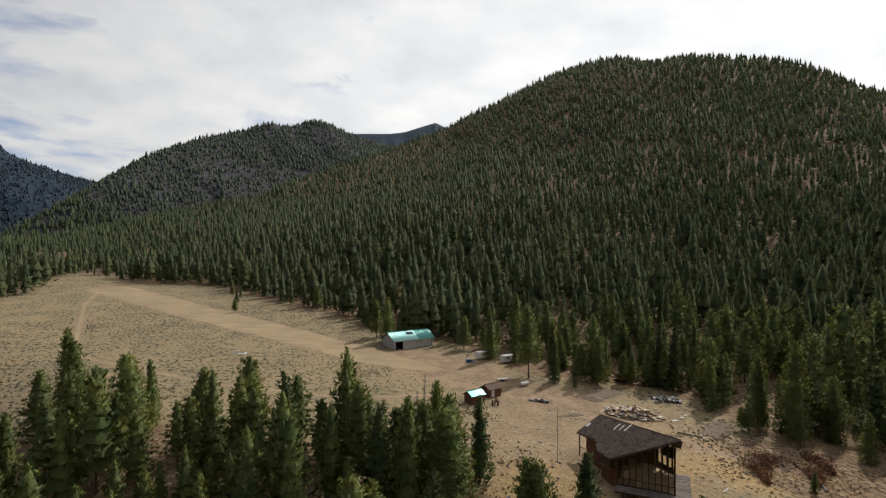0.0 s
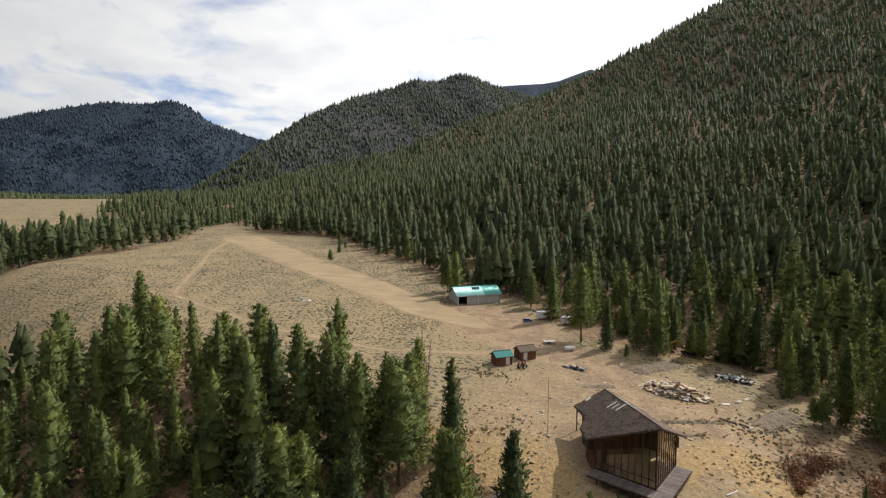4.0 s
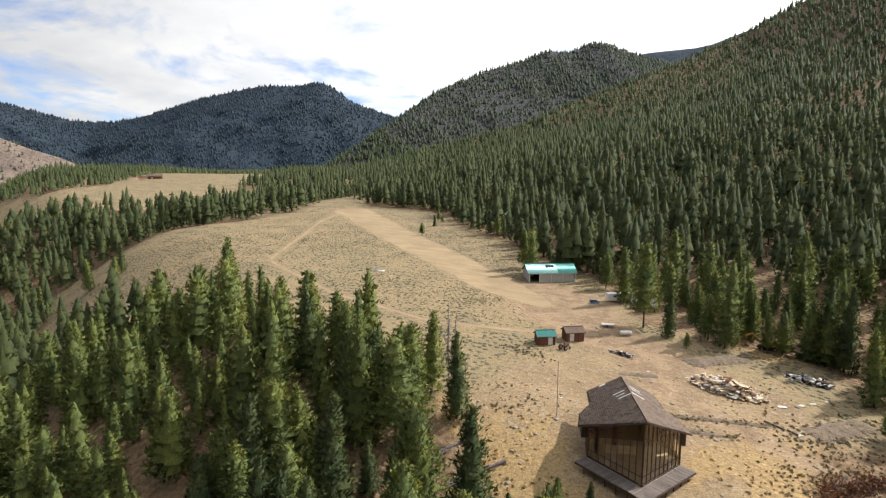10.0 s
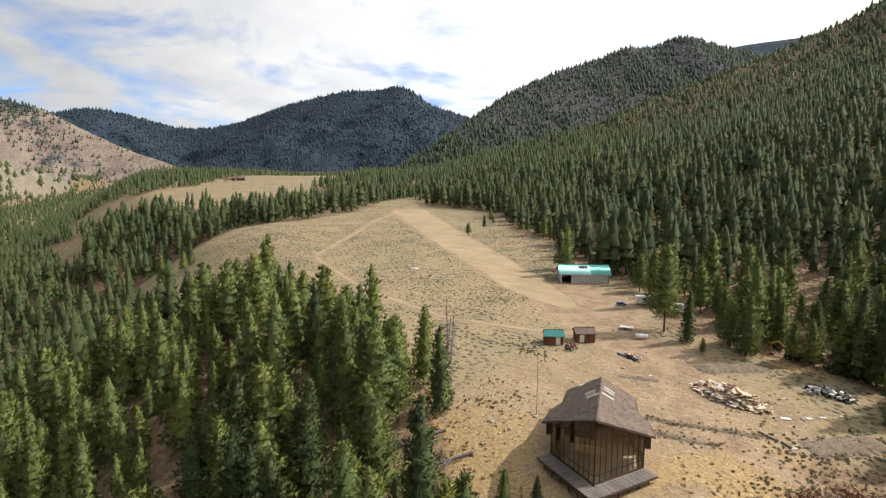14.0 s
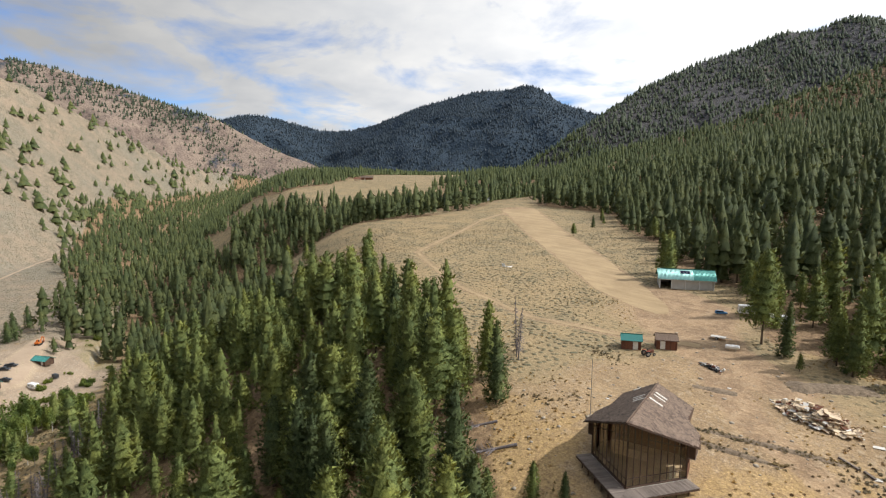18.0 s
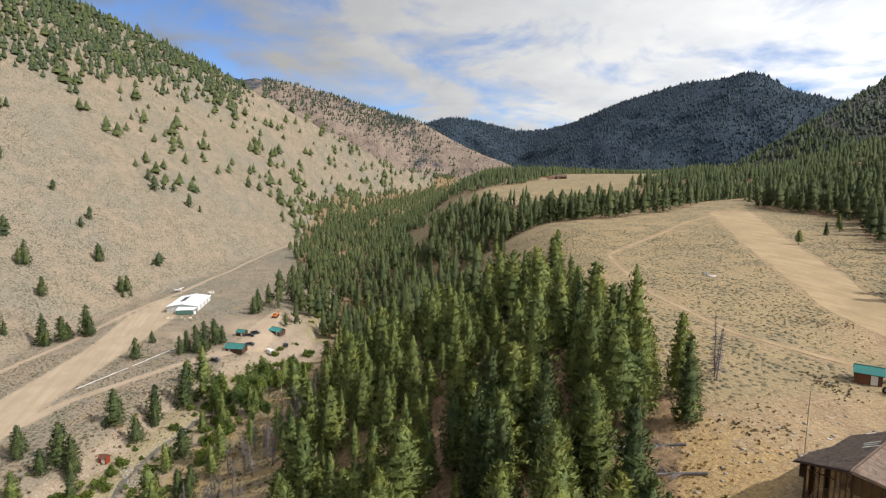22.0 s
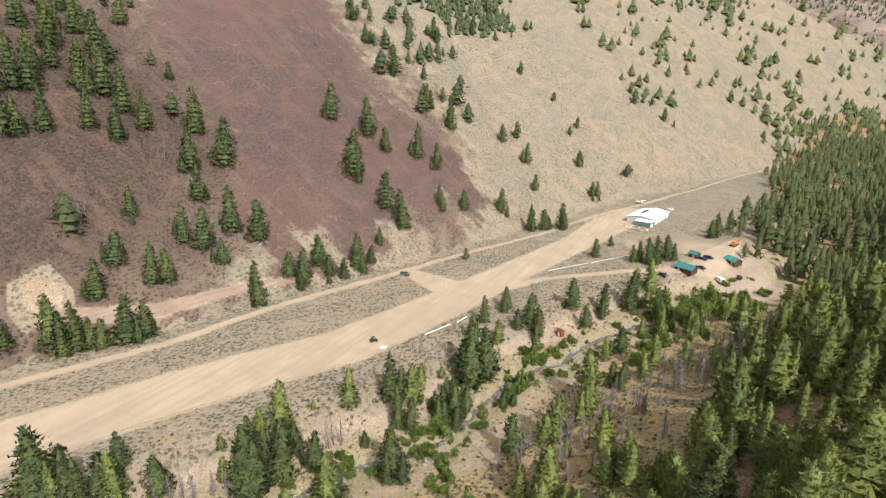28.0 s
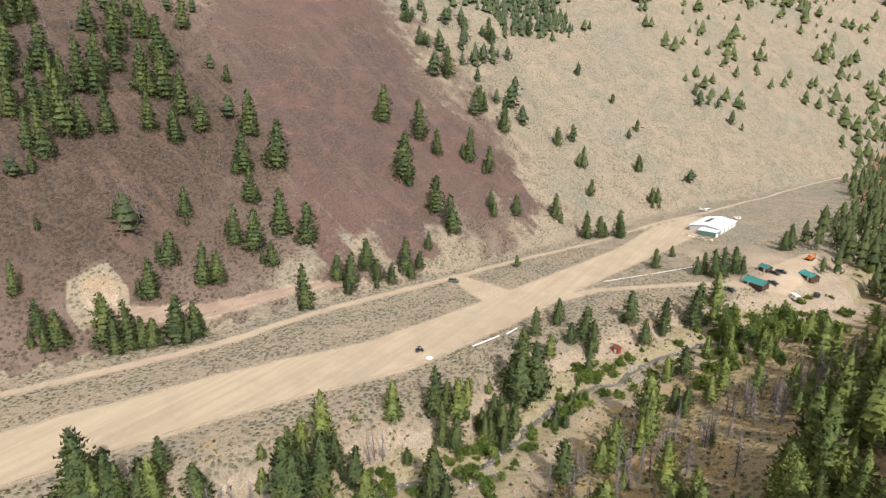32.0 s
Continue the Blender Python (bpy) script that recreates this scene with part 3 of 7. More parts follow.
GX, GY = axis(-45.0, 4700.0, 2600.0), axis(60.0, 2200.0, 4700.0)
MX, MY = np.meshgrid(GX, GY, indexing="ij")
GZ, CREEK_D, NORTH, OFF_S, OFF_N, WHICH = land(MX, MY)
# how much of the haze-blue far tone the ground takes; less on the nearer mountain
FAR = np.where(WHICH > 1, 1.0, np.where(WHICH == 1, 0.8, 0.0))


def dirt_edge(x, y):
    """Metres inside the nearest track (plus) or outside it (minus)."""
    best = np.full(np.shape(x), -60.0)
    for line in DIRT_LINES:
        d, _, w = along(x, y, line)
        best = np.maximum(best, w - d)
    return best


DIRT_D = dirt_edge(MX, MY)


def sample(grid, x, y):
    """A value of the ground's sheet at a place."""
    i = np.clip(np.searchsorted(GX, x) - 1, 0, AXIS_N - 2)
    j = np.clip(np.searchsorted(GY, y) - 1, 0, AXIS_N - 2)
    fx, fy = (x - GX[i]) / (GX[i + 1] - GX[i]), (y - GY[j]) / (GY[j + 1] - GY[j])
    return (grid[i, j] * (1 - fx) * (1 - fy) + grid[i + 1, j] * fx * (1 - fy) + grid[i, j + 1] * (1 - fx) * fy + grid[i + 1, j + 1] * fx * fy)


def floor_at(x, y):
    return float(sample(GZ, np.array([x]), np.array([y]))[0])


def blob(x, y, cx, cy, rx, ry, turn=0.0):
    """1 in the middle of an oval, 0 at its rim, minus outside."""
    c, s = math.cos(radians(turn)), math.sin(radians(turn))
    u, v = ((x - cx) * c + (y - cy) * s) / rx, (-(x - cx) * s + (y - cy) * c) / ry
    return 1 - np.sqrt(u * u + v * v)


def within(x, y, ring):
    """Metres inside a closed outline (plus) or outside it (minus)."""
    ring = list(ring) + [ring[0]]
    d, _, _ = along(x, y, ring)
    odd = np.zeros(np.shape(x), dtype=bool)
    for (ax, ay), (bx, by) in zip(ring[:-1], ring[1:]):
        cross = ((ay > y) != (by > y)) & (x < (bx - ax) * (y - ay) / ((by - ay) or 1e-9) + ax)
        odd ^= cross
    return np.where(odd, d, -d)


# open land in the woods: the meadow terrace with the clearing, and the high meadow
MEADOW = [(64, 70), (34, 82), (12, 99), (-14, 114), (-48, 124), (-82, 130), (-108, 126), (-140, 116), (-182, 118), (-214, 134), (-240, 152), (-268, 160), (-258, 176), (-242, 190), (-234, 204), (-226, 226), (-212, 248), (-218, 275), (-228, 318), (-262, 372), (-246, 384),
          (-205, 350), (-160, 352), (-126, 336), (-100, 298), (-58, 268), (-30, 226), (2, 222), (14, 196), (26, 174), (46, 168), (66, 166), (72, 152), (78, 132), (92, 104), (104, 84), (96, 62)]
HIGH_MEADOW = [(-362, 232), (-420, 218), (-508, 214), (-640, 246), (-612, 272), (-510, 268), (-512, 300), (-530, 345), (-600, 410), (-730, 520), (-900, 690), (-1010, 860), (-900, 930), (-740, 800), (-600, 650), (-490, 510), (-405, 398), (-372, 335), (-362, 290), (-356, 262)]
LOW_TERRACE = [(-372, 164), (-440, 176), (-560, 196), (-560, 206), (-500, 202), (-420, 194), (-376, 184)]


def woods(x, y):
    """How thick the trees stand, 0 to 1."""
    dc, side, _ = along(x, y, CREEK)
    wild = value_noise(x, y, 22, 2, 51) * 5
    m = np.maximum.reduce([within(x, y, MEADOW), within(x, y, HIGH_MEADOW), within(x, y, LOW_TERRACE)])
    # the brink above the creek, where the wood ends
    brink = np.interp(x, (-269, -190, -161, -106, -92, -63, -39, -23, 0, 40, 110), (76, 69, 65, 51, 47, 39, 31, 25, 17, 4, -22))
    north = smooth((-m + wild * 0.5 + 1) / 6) * np.where((x < -215) & (y < 420) & (dc > 60), np.clip(0.84 + 0.7 * value_noise(x, y, 40, 3, 53), 0.05, 1.0), 1.0) * np.where(x > -255, smooth((y - brink + wild * 0.8) / 6), np.where((dc < 60 + wild) & (x > -430), 0.85, smooth((dc + 30) / 30)))
    south = np.where((x < -262) & (dc < 26 + wild * 2 + 0.02 * (-x)), np.where(x > -400, 0.4, 0.9), 0.0)
    # beyond the camp the wood fills the valley up to the foot of the hill
    edge = np.interp(-x, (370, 390, 435, 510, 570, 650, 690, 790, 920, 1085, 1225, 1400), (75, 56, 66, 62, 75, 75, 95, 115, 185, 310, 415, 550))
    south = np.maximum(south, np.where(x < -372, smooth((y - edge + wild * 2.5 + 4) / 16) * 0.92, 0.0))
    return np.where(side < 0, north, south)


WOODS = np.where(WHICH == 1, 0.8, woods(MX, MY))
TALUS_RING = [(-330, -350), (-287, -274), (-267, -231), (-249, -196), (-262, -171), (-270, -143), (-262, -120), (-256, -106), (-226, -114), (-197, -131), (-161, -131), (-141, -134), (-118, -145), (-104, -155), (-107, -174), (-115, -194), (-121, -226), (-125, -250), (-138, -284), (-160, -311), (-190, -360)]
BARE = np.maximum.reduce([blob(MX, MY, 36, 124, 42, 42, 10) * 1.7, blob(MX, MY, 24, 98, 36, 26, -20) * 1.6, blob(MX, MY, 2, 178, 30, 26, 20) * 1.4, blob(MX, MY, -240, 34, 60, 26, 25) * 1.6, smooth((22 - CREEK_D) / 12) * 0.7,
                          smooth((7 - np.abs(CREEK_D - 15)) / 8) * np.where(NORTH, 0, 0.8), blob(MX, MY, -235, -4, 60, 10, 28) * 1.2])
GULLY = value_noise(MX, MY, 34, 3, 61) * 6
TALUS = within(MX, MY, TALUS_RING) - 3.0 + GULLY * 1.6 + value_noise(MX * 0.5 + MY * 0.86, MY * 0.2, 16, 3, 67) * 5 + value_noise(MX, MY, 52, 5, 101, 0.65) * 11
SCAR = blob(MX, MY, -18, -190, 9.5, 9, 0) + value_noise(MX, MY, 5, 2, 69) * 0.2
BARE = np.maximum(BARE, np.clip(SCAR, -1, 0.6) * 1.6)
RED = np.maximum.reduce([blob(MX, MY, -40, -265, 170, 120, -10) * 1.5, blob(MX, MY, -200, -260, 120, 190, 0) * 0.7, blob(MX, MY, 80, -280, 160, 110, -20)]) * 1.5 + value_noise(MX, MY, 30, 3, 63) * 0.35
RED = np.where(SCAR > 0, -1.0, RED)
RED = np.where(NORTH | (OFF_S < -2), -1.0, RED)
OPEN = np.where(WHICH > 0, -0.12 + 0.27 * smooth((95 - GZ) / 80) * ((WHICH == 3) | (WHICH == 4)), np.where(NORTH, -0.05, 0.05))
# the second hill across the valley is half bare
second_d, _, _ = along(MX, MY, FAR_RIDGES[4][0])
SECOND = WHICH == 5
OPEN = np.where(SECOND, np.maximum(0.12 + 0.16 * smooth((second_d - 60) / 200), 0.26 * smooth((MY - 470) / 150)), OPEN)
CREEK_SIDE = CREEK_D + 30 * np.clip(blob(MX, MY, -240, 32, 58, 32, 25) * 3, 0, 1)
DRY = np.maximum.reduce([blob(MX, MY, 18, 92, 34, 24, -25) * 1.5, blob(MX, MY, 62, 112, 32, 20, 25) * 1.4, blob(MX, MY, 58, 172, 30, 14, 0) * 1.2, smooth((40 - np.abs(CREEK_D - 38)) / 30) * np.where(NORTH, 0.55, 0.2)])


def sheet():
    me = bpy.data.meshes.new("ground")
    n = AXIS_N
    co = np.stack([MX, MY, GZ], -1).reshape(-1, 3)
    i, j = np.meshgrid(np.arange(n - 1), np.arange(n - 1), indexing="ij")
    a = (i * n + j).ravel()
    quads = np.stack([a, a + n, a + n + 1, a + 1], -1)
    fill(me, co, quads)
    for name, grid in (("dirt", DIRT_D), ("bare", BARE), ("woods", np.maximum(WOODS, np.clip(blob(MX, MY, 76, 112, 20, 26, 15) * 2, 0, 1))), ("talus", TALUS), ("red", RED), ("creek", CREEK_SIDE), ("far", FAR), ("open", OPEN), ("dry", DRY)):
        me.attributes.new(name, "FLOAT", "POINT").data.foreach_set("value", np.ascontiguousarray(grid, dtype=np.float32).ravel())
    me.polygons.foreach_set("use_smooth", np.ones(len(me.polygons), dtype=bool))
    me.materials.append(GROUND)
    return tagged(new("ground", me), "dry sagebrush valley floor, meadow terrace and mountain slopes", "ground", kind="structure")


def fill(me, co, faces):
    """Fast filling of a mesh from arrays; faces all with one number of corners."""
    co, faces = np.asarray(co, dtype=np.float32), np.asarray(faces, dtype=np.int32)
    m, k = faces.shape
    me.vertices.add(len(co))
    me.vertices.foreach_set("co", co.ravel())
    me.loops.add(m * k)
    me.loops.foreach_set("vertex_index", faces.ravel())
    me.polygons.add(m)
    me.polygons.foreach_set("loop_start", np.arange(0, m * k, k, dtype=np.int32))
    me.update(calc_edges=True)
    return me


sheet()

# ---- trees ----
def conifer(rng, h, spread, whorls, arms, tufts, size, low=0.10, shape=0.65, tiers=8, sides=6, core=0.54, loose=0.20):
    """One conifer as arrays: an uneven inner body and whorls of boughs that end in loose clumps of needles."""
    turn, lobe = rng.random(4) * 6.28, 0.07 + 0.12 * rng.random()

    def reach(f, az):
        wide = spread * (1 - f) ** shape * np.minimum(1.0, 0.66 + 2.6 * f) + 0.03
        return wide * (1 + lobe * np.sin(az + turn[0] + 5 * f) + lobe * np.sin(3 * az + turn[1] - 9 * f))

    level = np.concatenate([np.full(max(4, round(arms * (0.28 + 0.72 * (1 - k / whorls)))), k) for k in range(whorls)])
    f = np.clip((level + 0.25 + 0.22 * rng.normal(size=len(level))) / whorls, 0, 0.985)
    az = rng.random(len(f)) * 2 * math.pi
    r = reach(f, az) * (0.72 + 0.32 * rng.random(len(f)))
    z = h * (low + (1 - low) * f) + (0.42 * f - 0.16) * r
    # every bough bears its tufts from the tip inwards
    f, az, r, z = (np.repeat(v, tufts) for v in (f, az, r, z))
    m = len(f)
    inward = np.tile(np.arange(tufts), m // tufts) / tufts
    d = r * (1 - 0.55 * inward * rng.random(m))
    cloud = np.minimum(loose, 0.10 + 0.22 * r)[:, None] * rng.normal(size=(m, 3)) * (1, 1, 0.55)
    mid = np.stack([np.cos(az) * d, np.sin(az) * d, z - 0.05 * d], -1) + cloud
    s = (np.minimum(size, 0.16 + 0.30 * r) * (0.7 + 0.6 * rng.random(m)))[:, None]
    away = np.stack([np.cos(az), np.sin(az), 0.35 + 0.5 * f], -1)
    a = away * (0.55, 0.55, 0.85) + rng.normal(size=(m, 3)) * 0.34
    a /= np.linalg.norm(a, axis=1)[:, None]
    b = np.cross(a, rng.normal(size=(m, 3)))
    b /= np.linalg.norm(b, axis=1)[:, None] + 1e-9
    co = np.stack([mid + a * s, mid - a * s * 0.7 + b * s * 0.42, mid - a * s * 0.7 - b * s * 0.42], 1).reshape(-1, 3)
    v = np.stack([np.cos(az) * 0.75, np.sin(az) * 0.75, np.full(m, 0.50)], -1) + rng.normal(size=(m, 3)) * 0.36
    out = np.repeat(v / np.linalg.norm(v, axis=1)[:, None], 3, 0)
    co, fa, out = co.tolist(), np.arange(3 * m).reshape(-1, 3).tolist(), out.tolist()
    # the inner body and the leading shoot
    for t in range(tiers + 1):
        f = t / (tiers + 0.5)
        z0, z1 = h * (low + (1 - low) * f), h * min(1.01, low + (1 - low) * (f + 2.0 / tiers))
        n, ring = len(co), 2 * sides if t < tiers else 3
        co.append((0, 0, z1))
        out.append((0.0, 0.0, 1.0))
        for q in range(ring):
            a = turn[2] + 1.3 * t + 2 * math.pi * (q + 0.4 * rng.random()) / ring
            w = core * float(reach(f, a)) * (0.95 + 0.2 * rng.random() if q % 2 or t == tiers else 0.66)
            co.append((math.cos(a) * w, math.sin(a) * w, z0 + 0.18 * w + rng.normal() * 0.08))
            out.append((math.cos(a) * 0.91, math.sin(a) * 0.91, 0.41))
        fa += [(n, n + 1 + q, n + 1 + (q + 1) % ring) for q in range(ring)]
    return np.array(co), np.array(fa), np.array(out)


def cone_tree(rng, h, spread, tiers=3, sides=5):
    """A far conifer: ragged stacked skirts."""
    co, fa = [], []
    for t in range(tiers):
        z0, z1 = h * (0.10 + 0.72 * t / tiers), h * (0.52 + 0.48 * (t + 1) / tiers)
        r = spread * (1 - 0.8 * t / tiers)
        base = len(co)
        co.append((rng.normal() * 0.1, rng.normal() * 0.1, z1))
        for s in range(sides * 2):
            a = math.pi * s / sides + rng.random() * 0.3
            q = r * ((1.0 if s % 2 else 0.62) + rng.normal() * 0.12)
            co.append((math.cos(a) * q, math.sin(a) * q, z0 + (0.0 if s % 2 else h * 0.06) + rng.normal() * h * 0.02))
        for s in range(sides * 2):
            fa.append((base, base + 1 + s, base + 1 + (s + 1) % (sides * 2)))
    co = np.array(co)
    out = co * (1, 1, 0) / max(spread * 0.6, 0.1) + (0, 0, 0.55)
    return co, np.array(fa), out / np.linalg.norm(out, axis=1)[:, None]


def tuft(rng, n=7, w=0.5, h=0.5):
    co = []
    for k in range(n):
        a = rng.random() * 6.28
        c, s = math.cos(a), math.sin(a)
        r = w * (0.5 + 0.6 * rng.random())
        co += [(c * 0.08 - s * 0.16, s * 0.08 + c * 0.16, 0), (c * 0.08 + s * 0.16, s * 0.08 - c * 0.16, 0), (c * r, s * r, h * (0.55 + 0.6 * rng.random()))]
        co += [(c * r * 0.5 - s * 0.25, s * r * 0.5 + c * 0.25, h * 0.25), (c * r * 0.5 + s * 0.25, s * r * 0.5 - c * 0.25, h * 0.3), (c * r * 0.15, s * r * 0.15, h * (0.9 + 0.3 * rng.random()))]
    co = np.array(co)
    out = co * (0.5, 0.5, 0) + (0, 0, 1.0)
    return co, np.arange(len(co)).reshape(-1, 3), out / np.linalg.norm(out, axis=1)[:, None]


def trunk_of(h, r, sides=6, top=0.9):
    co, fa = [], []
    for k, f in enumerate((0, 0.06, 0.5, top)):
        q = r * (1.35, 1.0, 0.6, 0.12)[k]
        for s in range(sides):
            a = 2 * math.pi * s / sides
            co.append((math.cos(a) * q, math.sin(a) * q, -0.5 * (k == 0) + h * f))
    for k in range(3):
        for s in range(sides):
            t = (s + 1) % sides
            fa += [(k * sides + s, k * sides + t, k * sides + sides + t), (k * sides + s, k * sides + sides + t, k * sides + sides + s)]
    return np.array(co), np.array(fa)


def mesh_of(name, co, fa, out=None, mat=None):
    """A mesh from arrays; out are the corners' outward directions of a rounded crown."""
    if out is not None:
        # every face turned so that its front looks outwards
        co, fa = np.asarray(co), np.array(fa)
        front = np.cross(co[fa[:, 1]] - co[fa[:, 0]], co[fa[:, 2]] - co[fa[:, 0]])
        away = (front * out[fa].sum(1)).sum(1) < 0
        fa[away] = fa[away][:, ::-1]
    me = fill(bpy.data.meshes.new(name), co, fa)
    if out is not None:
        me.attributes.new("custom_normal", "FLOAT_VECTOR", "POINT").data.foreach_set("vector", np.ascontiguousarray(out, dtype=np.float32).ravel())
    me.materials.append(mat)
    return me


RNG = np.random.default_rng(11)
NEAR_SETS = []
# width, foot of the crown, shape: slim young firs, full firs, broad open pines
for k, (wide, lo, sh) in enumerate(((2.9, 0.05, 0.72), (3.3, 0.09, 0.64), (3.6, 0.18, 0.52), (2.6, 0.04, 0.76), (3.1, 0.06, 0.68), (3.8, 0.24, 0.48), (3.0, 0.12, 0.58))):
    c = conifer(RNG, 14.0, wide, 30, 16, 6, 0.29, lo, sh, core=0.64, loose=0.22)
    NEAR_SETS.append((mesh_of("crown", *c, mat=PINE if k % 3 else FIR), mesh_of("trunk", *trunk_of(14.0, 0.19), mat=BARK)))
SHAPES = ((2.9, 0.05, 0.72), (3.3, 0.09, 0.64), (3.6, 0.18, 0.52), (2.6, 0.04, 0.76), (3.1, 0.07, 0.68), (3.4, 0.14, 0.56))
MID = [conifer(RNG, 14.0, w, 21, 10, 4, 0.46, lo, sh, 7, 5, 0.64, 0.22) for w, lo, sh in SHAPES]
LOW = [conifer(RNG, 14.0, w, 10, 6, 1, 1.15, lo, sh, 4, 4, 0.74, 0.2) for w, lo, sh in SHAPES]
FARS = [conifer(RNG, 14.0, w * 1.05, 4, 4, 1, 1.6, lo, sh, 3, 3, 0.8, 0.2) for w, lo, sh in SHAPES]
TINY = [cone_tree(RNG, 14.0, w, 2, 3) for w in (2.8, 3.2, 3.6, 3.0)]
SPECK = [cone_tree(RNG, 14.0, w, 1, 4) for w in (2.9, 3.3, 3.7)]
TRUNK_MID = trunk_of(14.0, 0.19, 4)


def scatter(x0, x1, y0, y1, step):
    """Jittered places on a square lattice."""
    xs, ys = np.meshgrid(np.arange(x0, x1, step), np.arange(y0, y1, step), indexing="ij")
    xs, ys = xs.ravel(), ys.ravel()
    return xs + (RNG.random(len(xs)) - 0.5) * step * 0.95, ys + (RNG.random(len(ys)) - 0.5) * step * 0.95


def joined(name, kinds, places, mat, label, category, trunk=None):
    """One mesh of many plants: kinds are arrays, places rows of x, y, z, size, width."""
    places = np.asarray(places)
    co_all, fa_all, base = [], [], 0
    pick = RNG.integers(0, len(kinds), len(places))
    turned = []
    for k, (co, fa, *out) in enumerate(kinds):
        rows = places[pick == k]
        if not len(rows):
            continue
        a = RNG.random(len(rows)) * 2 * math.pi
        c, s = np.cos(a)[:, None], np.sin(a)[:, None]
        sc, wd = rows[:, 3:4], rows[:, 4:5]
        x = (co[None, :, 0] * c - co[None, :, 1] * s) * sc * wd + rows[:, 0:1]
        y = (co[None, :, 0] * s + co[None, :, 1] * c) * sc * wd + rows[:, 1:2]
        z = co[None, :, 2] * sc + rows[:, 2:3]
        co_all.append(np.stack([x, y, z], -1).reshape(-1, 3))
        if out:
            v = out[0]
            turned.append(np.stack([v[None, :, 0] * c - v[None, :, 1] * s, v[None, :, 0] * s + v[None, :, 1] * c, np.repeat(v[None, :, 2], len(rows), 0)], -1).reshape(-1, 3))
        fa_all.append((fa[None] + (np.arange(len(rows)) * len(co))[:, None, None]).reshape(-1, fa.shape[1]) + base)
        base += len(rows) * len(co)
    ob = new(name, mesh_of(name, np.concatenate(co_all), np.concatenate(fa_all), np.concatenate(turned) if turned else None, mat))
    return tagged(ob, label, category, kind="stuff")


def tree_thing(kind, me_crown, me_trunk, label, group):
    top = tagged(new(kind), label, "tree", group)
    for me in (me_trunk, me_crown):
        new(me.name.split(".")[0], me).parent = top
    return top



# ---- woods ----
def thinned(px, py, thick):
    """Which places bear a tree: by the thickness of the woods, with gaps, clear of tracks and buildings."""
    gap = value_noise(px, py, 30, 3, 31)
    slope = within(px, py, MEADOW)
    rim = np.where((px > 10) & (py > 92), np.clip(0.36 - slope / 70, 0.36, 1.0), 1.0) * np.where((py < 140) & (px < 60) & (px > -200), 1.15, 1.0)
    keep = RNG.random(len(px)) < thick * rim * np.where((py < 140) & (px < 70) & (px > -200), np.where(py < 72, np.clip(0.80 + 0.5 * gap, 0.45, 1.0), np.clip(0.70 + 0.7 * gap, 0.25, 0.92)), np.clip(0.84 + 0.75 * gap, 0.14 + 0.46 * smooth((np.hypot(px, py) - 330) / 120), 0.98))
    return keep & (dirt_edge(px, py) < -3) & (blob(px, py, 38, 106, 26, 32, 15) < 0) & (blob(px, py, -9, 212, 16, 12, 38) < 0) & (blob(px, py, 16, 93, 15, 9, 25) < 0)


px, py = scatter(-800, 520, -90, 900, 6.1)
far_d = np.hypot(px - 60, py - 25)
keep = thinned(px, py, woods(px, py))
px, py, far_d = px[keep], py[keep], far_d[keep]
pz = sample(GZ, px, py)
ph = np.where(RNG.random(len(px)) < 0.27, 0.34 + 0.36 * RNG.random(len(px)), np.clip(1.06 + 0.24 * RNG.normal(size=len(px)) + 0.18 * value_noise(px, py, 25, 2, 77), 0.45, 1.7)) * (1.12 - 0.30 * smooth((far_d - 330) / 260))
bearing, close = np.degrees(np.arctan2(78 - px, py - 30)), np.hypot(px - 78, py - 30)
order = np.argsort(np.where((close > 44) & (bearing > -44) & (bearing < 165), close, close + 5000))
near_i, mid_i = order[:170], order[170:]
MODELS = []
for k, (c, t) in enumerate(NEAR_SETS):
    MODELS.append(tree_thing("pine_tree", c, t, "tall green pine standing in the dense wood", "pines of the wood"))


def plant(model, x, y, size, wide=1.0, label="", group="", kind="pine_tree"):
    """Sets a copy of a model tree at a place, sunk a little, slightly out of plumb."""
    m = pose(x, y, floor_at(x, y) - 0.1, RNG.normal() * 1.5, RNG.normal() * 1.5, RNG.random() * 360)
    ob = copy_thing(model, m)
    ob.name = kind
    ob.scale = (size * wide, size * wide, size)
    return tagged(ob, label, "", group)


for n, i in enumerate(near_i):
    if n < len(MODELS):
        ob = MODELS[n]
        ob.matrix_basis = pose(px[i], py[i], pz[i], 0, 0, RNG.random() * 360) @ Matrix.Diagonal((ph[i], ph[i], ph[i], 1))
    else:
        plant(MODELS[RNG.integers(0, 7)], px[i], py[i], ph[i], 0.92 + 0.3 * RNG.random())
rows = np.stack([px, py, pz, ph, 0.86 + 0.36 * RNG.random(len(px))], -1)[mid_i]
d, close = far_d[mid_i], close[mid_i]
joined("pine_wood", MID, rows[(close > 40) & (d < 195)], PINE, "dense stand of dark green conifers on the terrace slope", "woods")
joined("pine_wood_trunks", [TRUNK_MID], rows[d < 300], BARK, "bare lower trunks of the conifer stand", "woods")
joined("pine_forest", LOW, rows[((close <= 40) & (d < 195)) | ((d >= 195) & (d < 460))], FAR_FIR, "dark conifer forest at the meadow's far edge", "woods")
joined("mountain_forest", FARS, rows[(d >= 460) & (d < 620)], FAR_FIR, "dark conifer forest covering the mountainside", "woods")
joined("upper_forest", TINY, rows[d >= 620], FAR_FIR, "dark conifer forest on the upper mountainside", "woods")
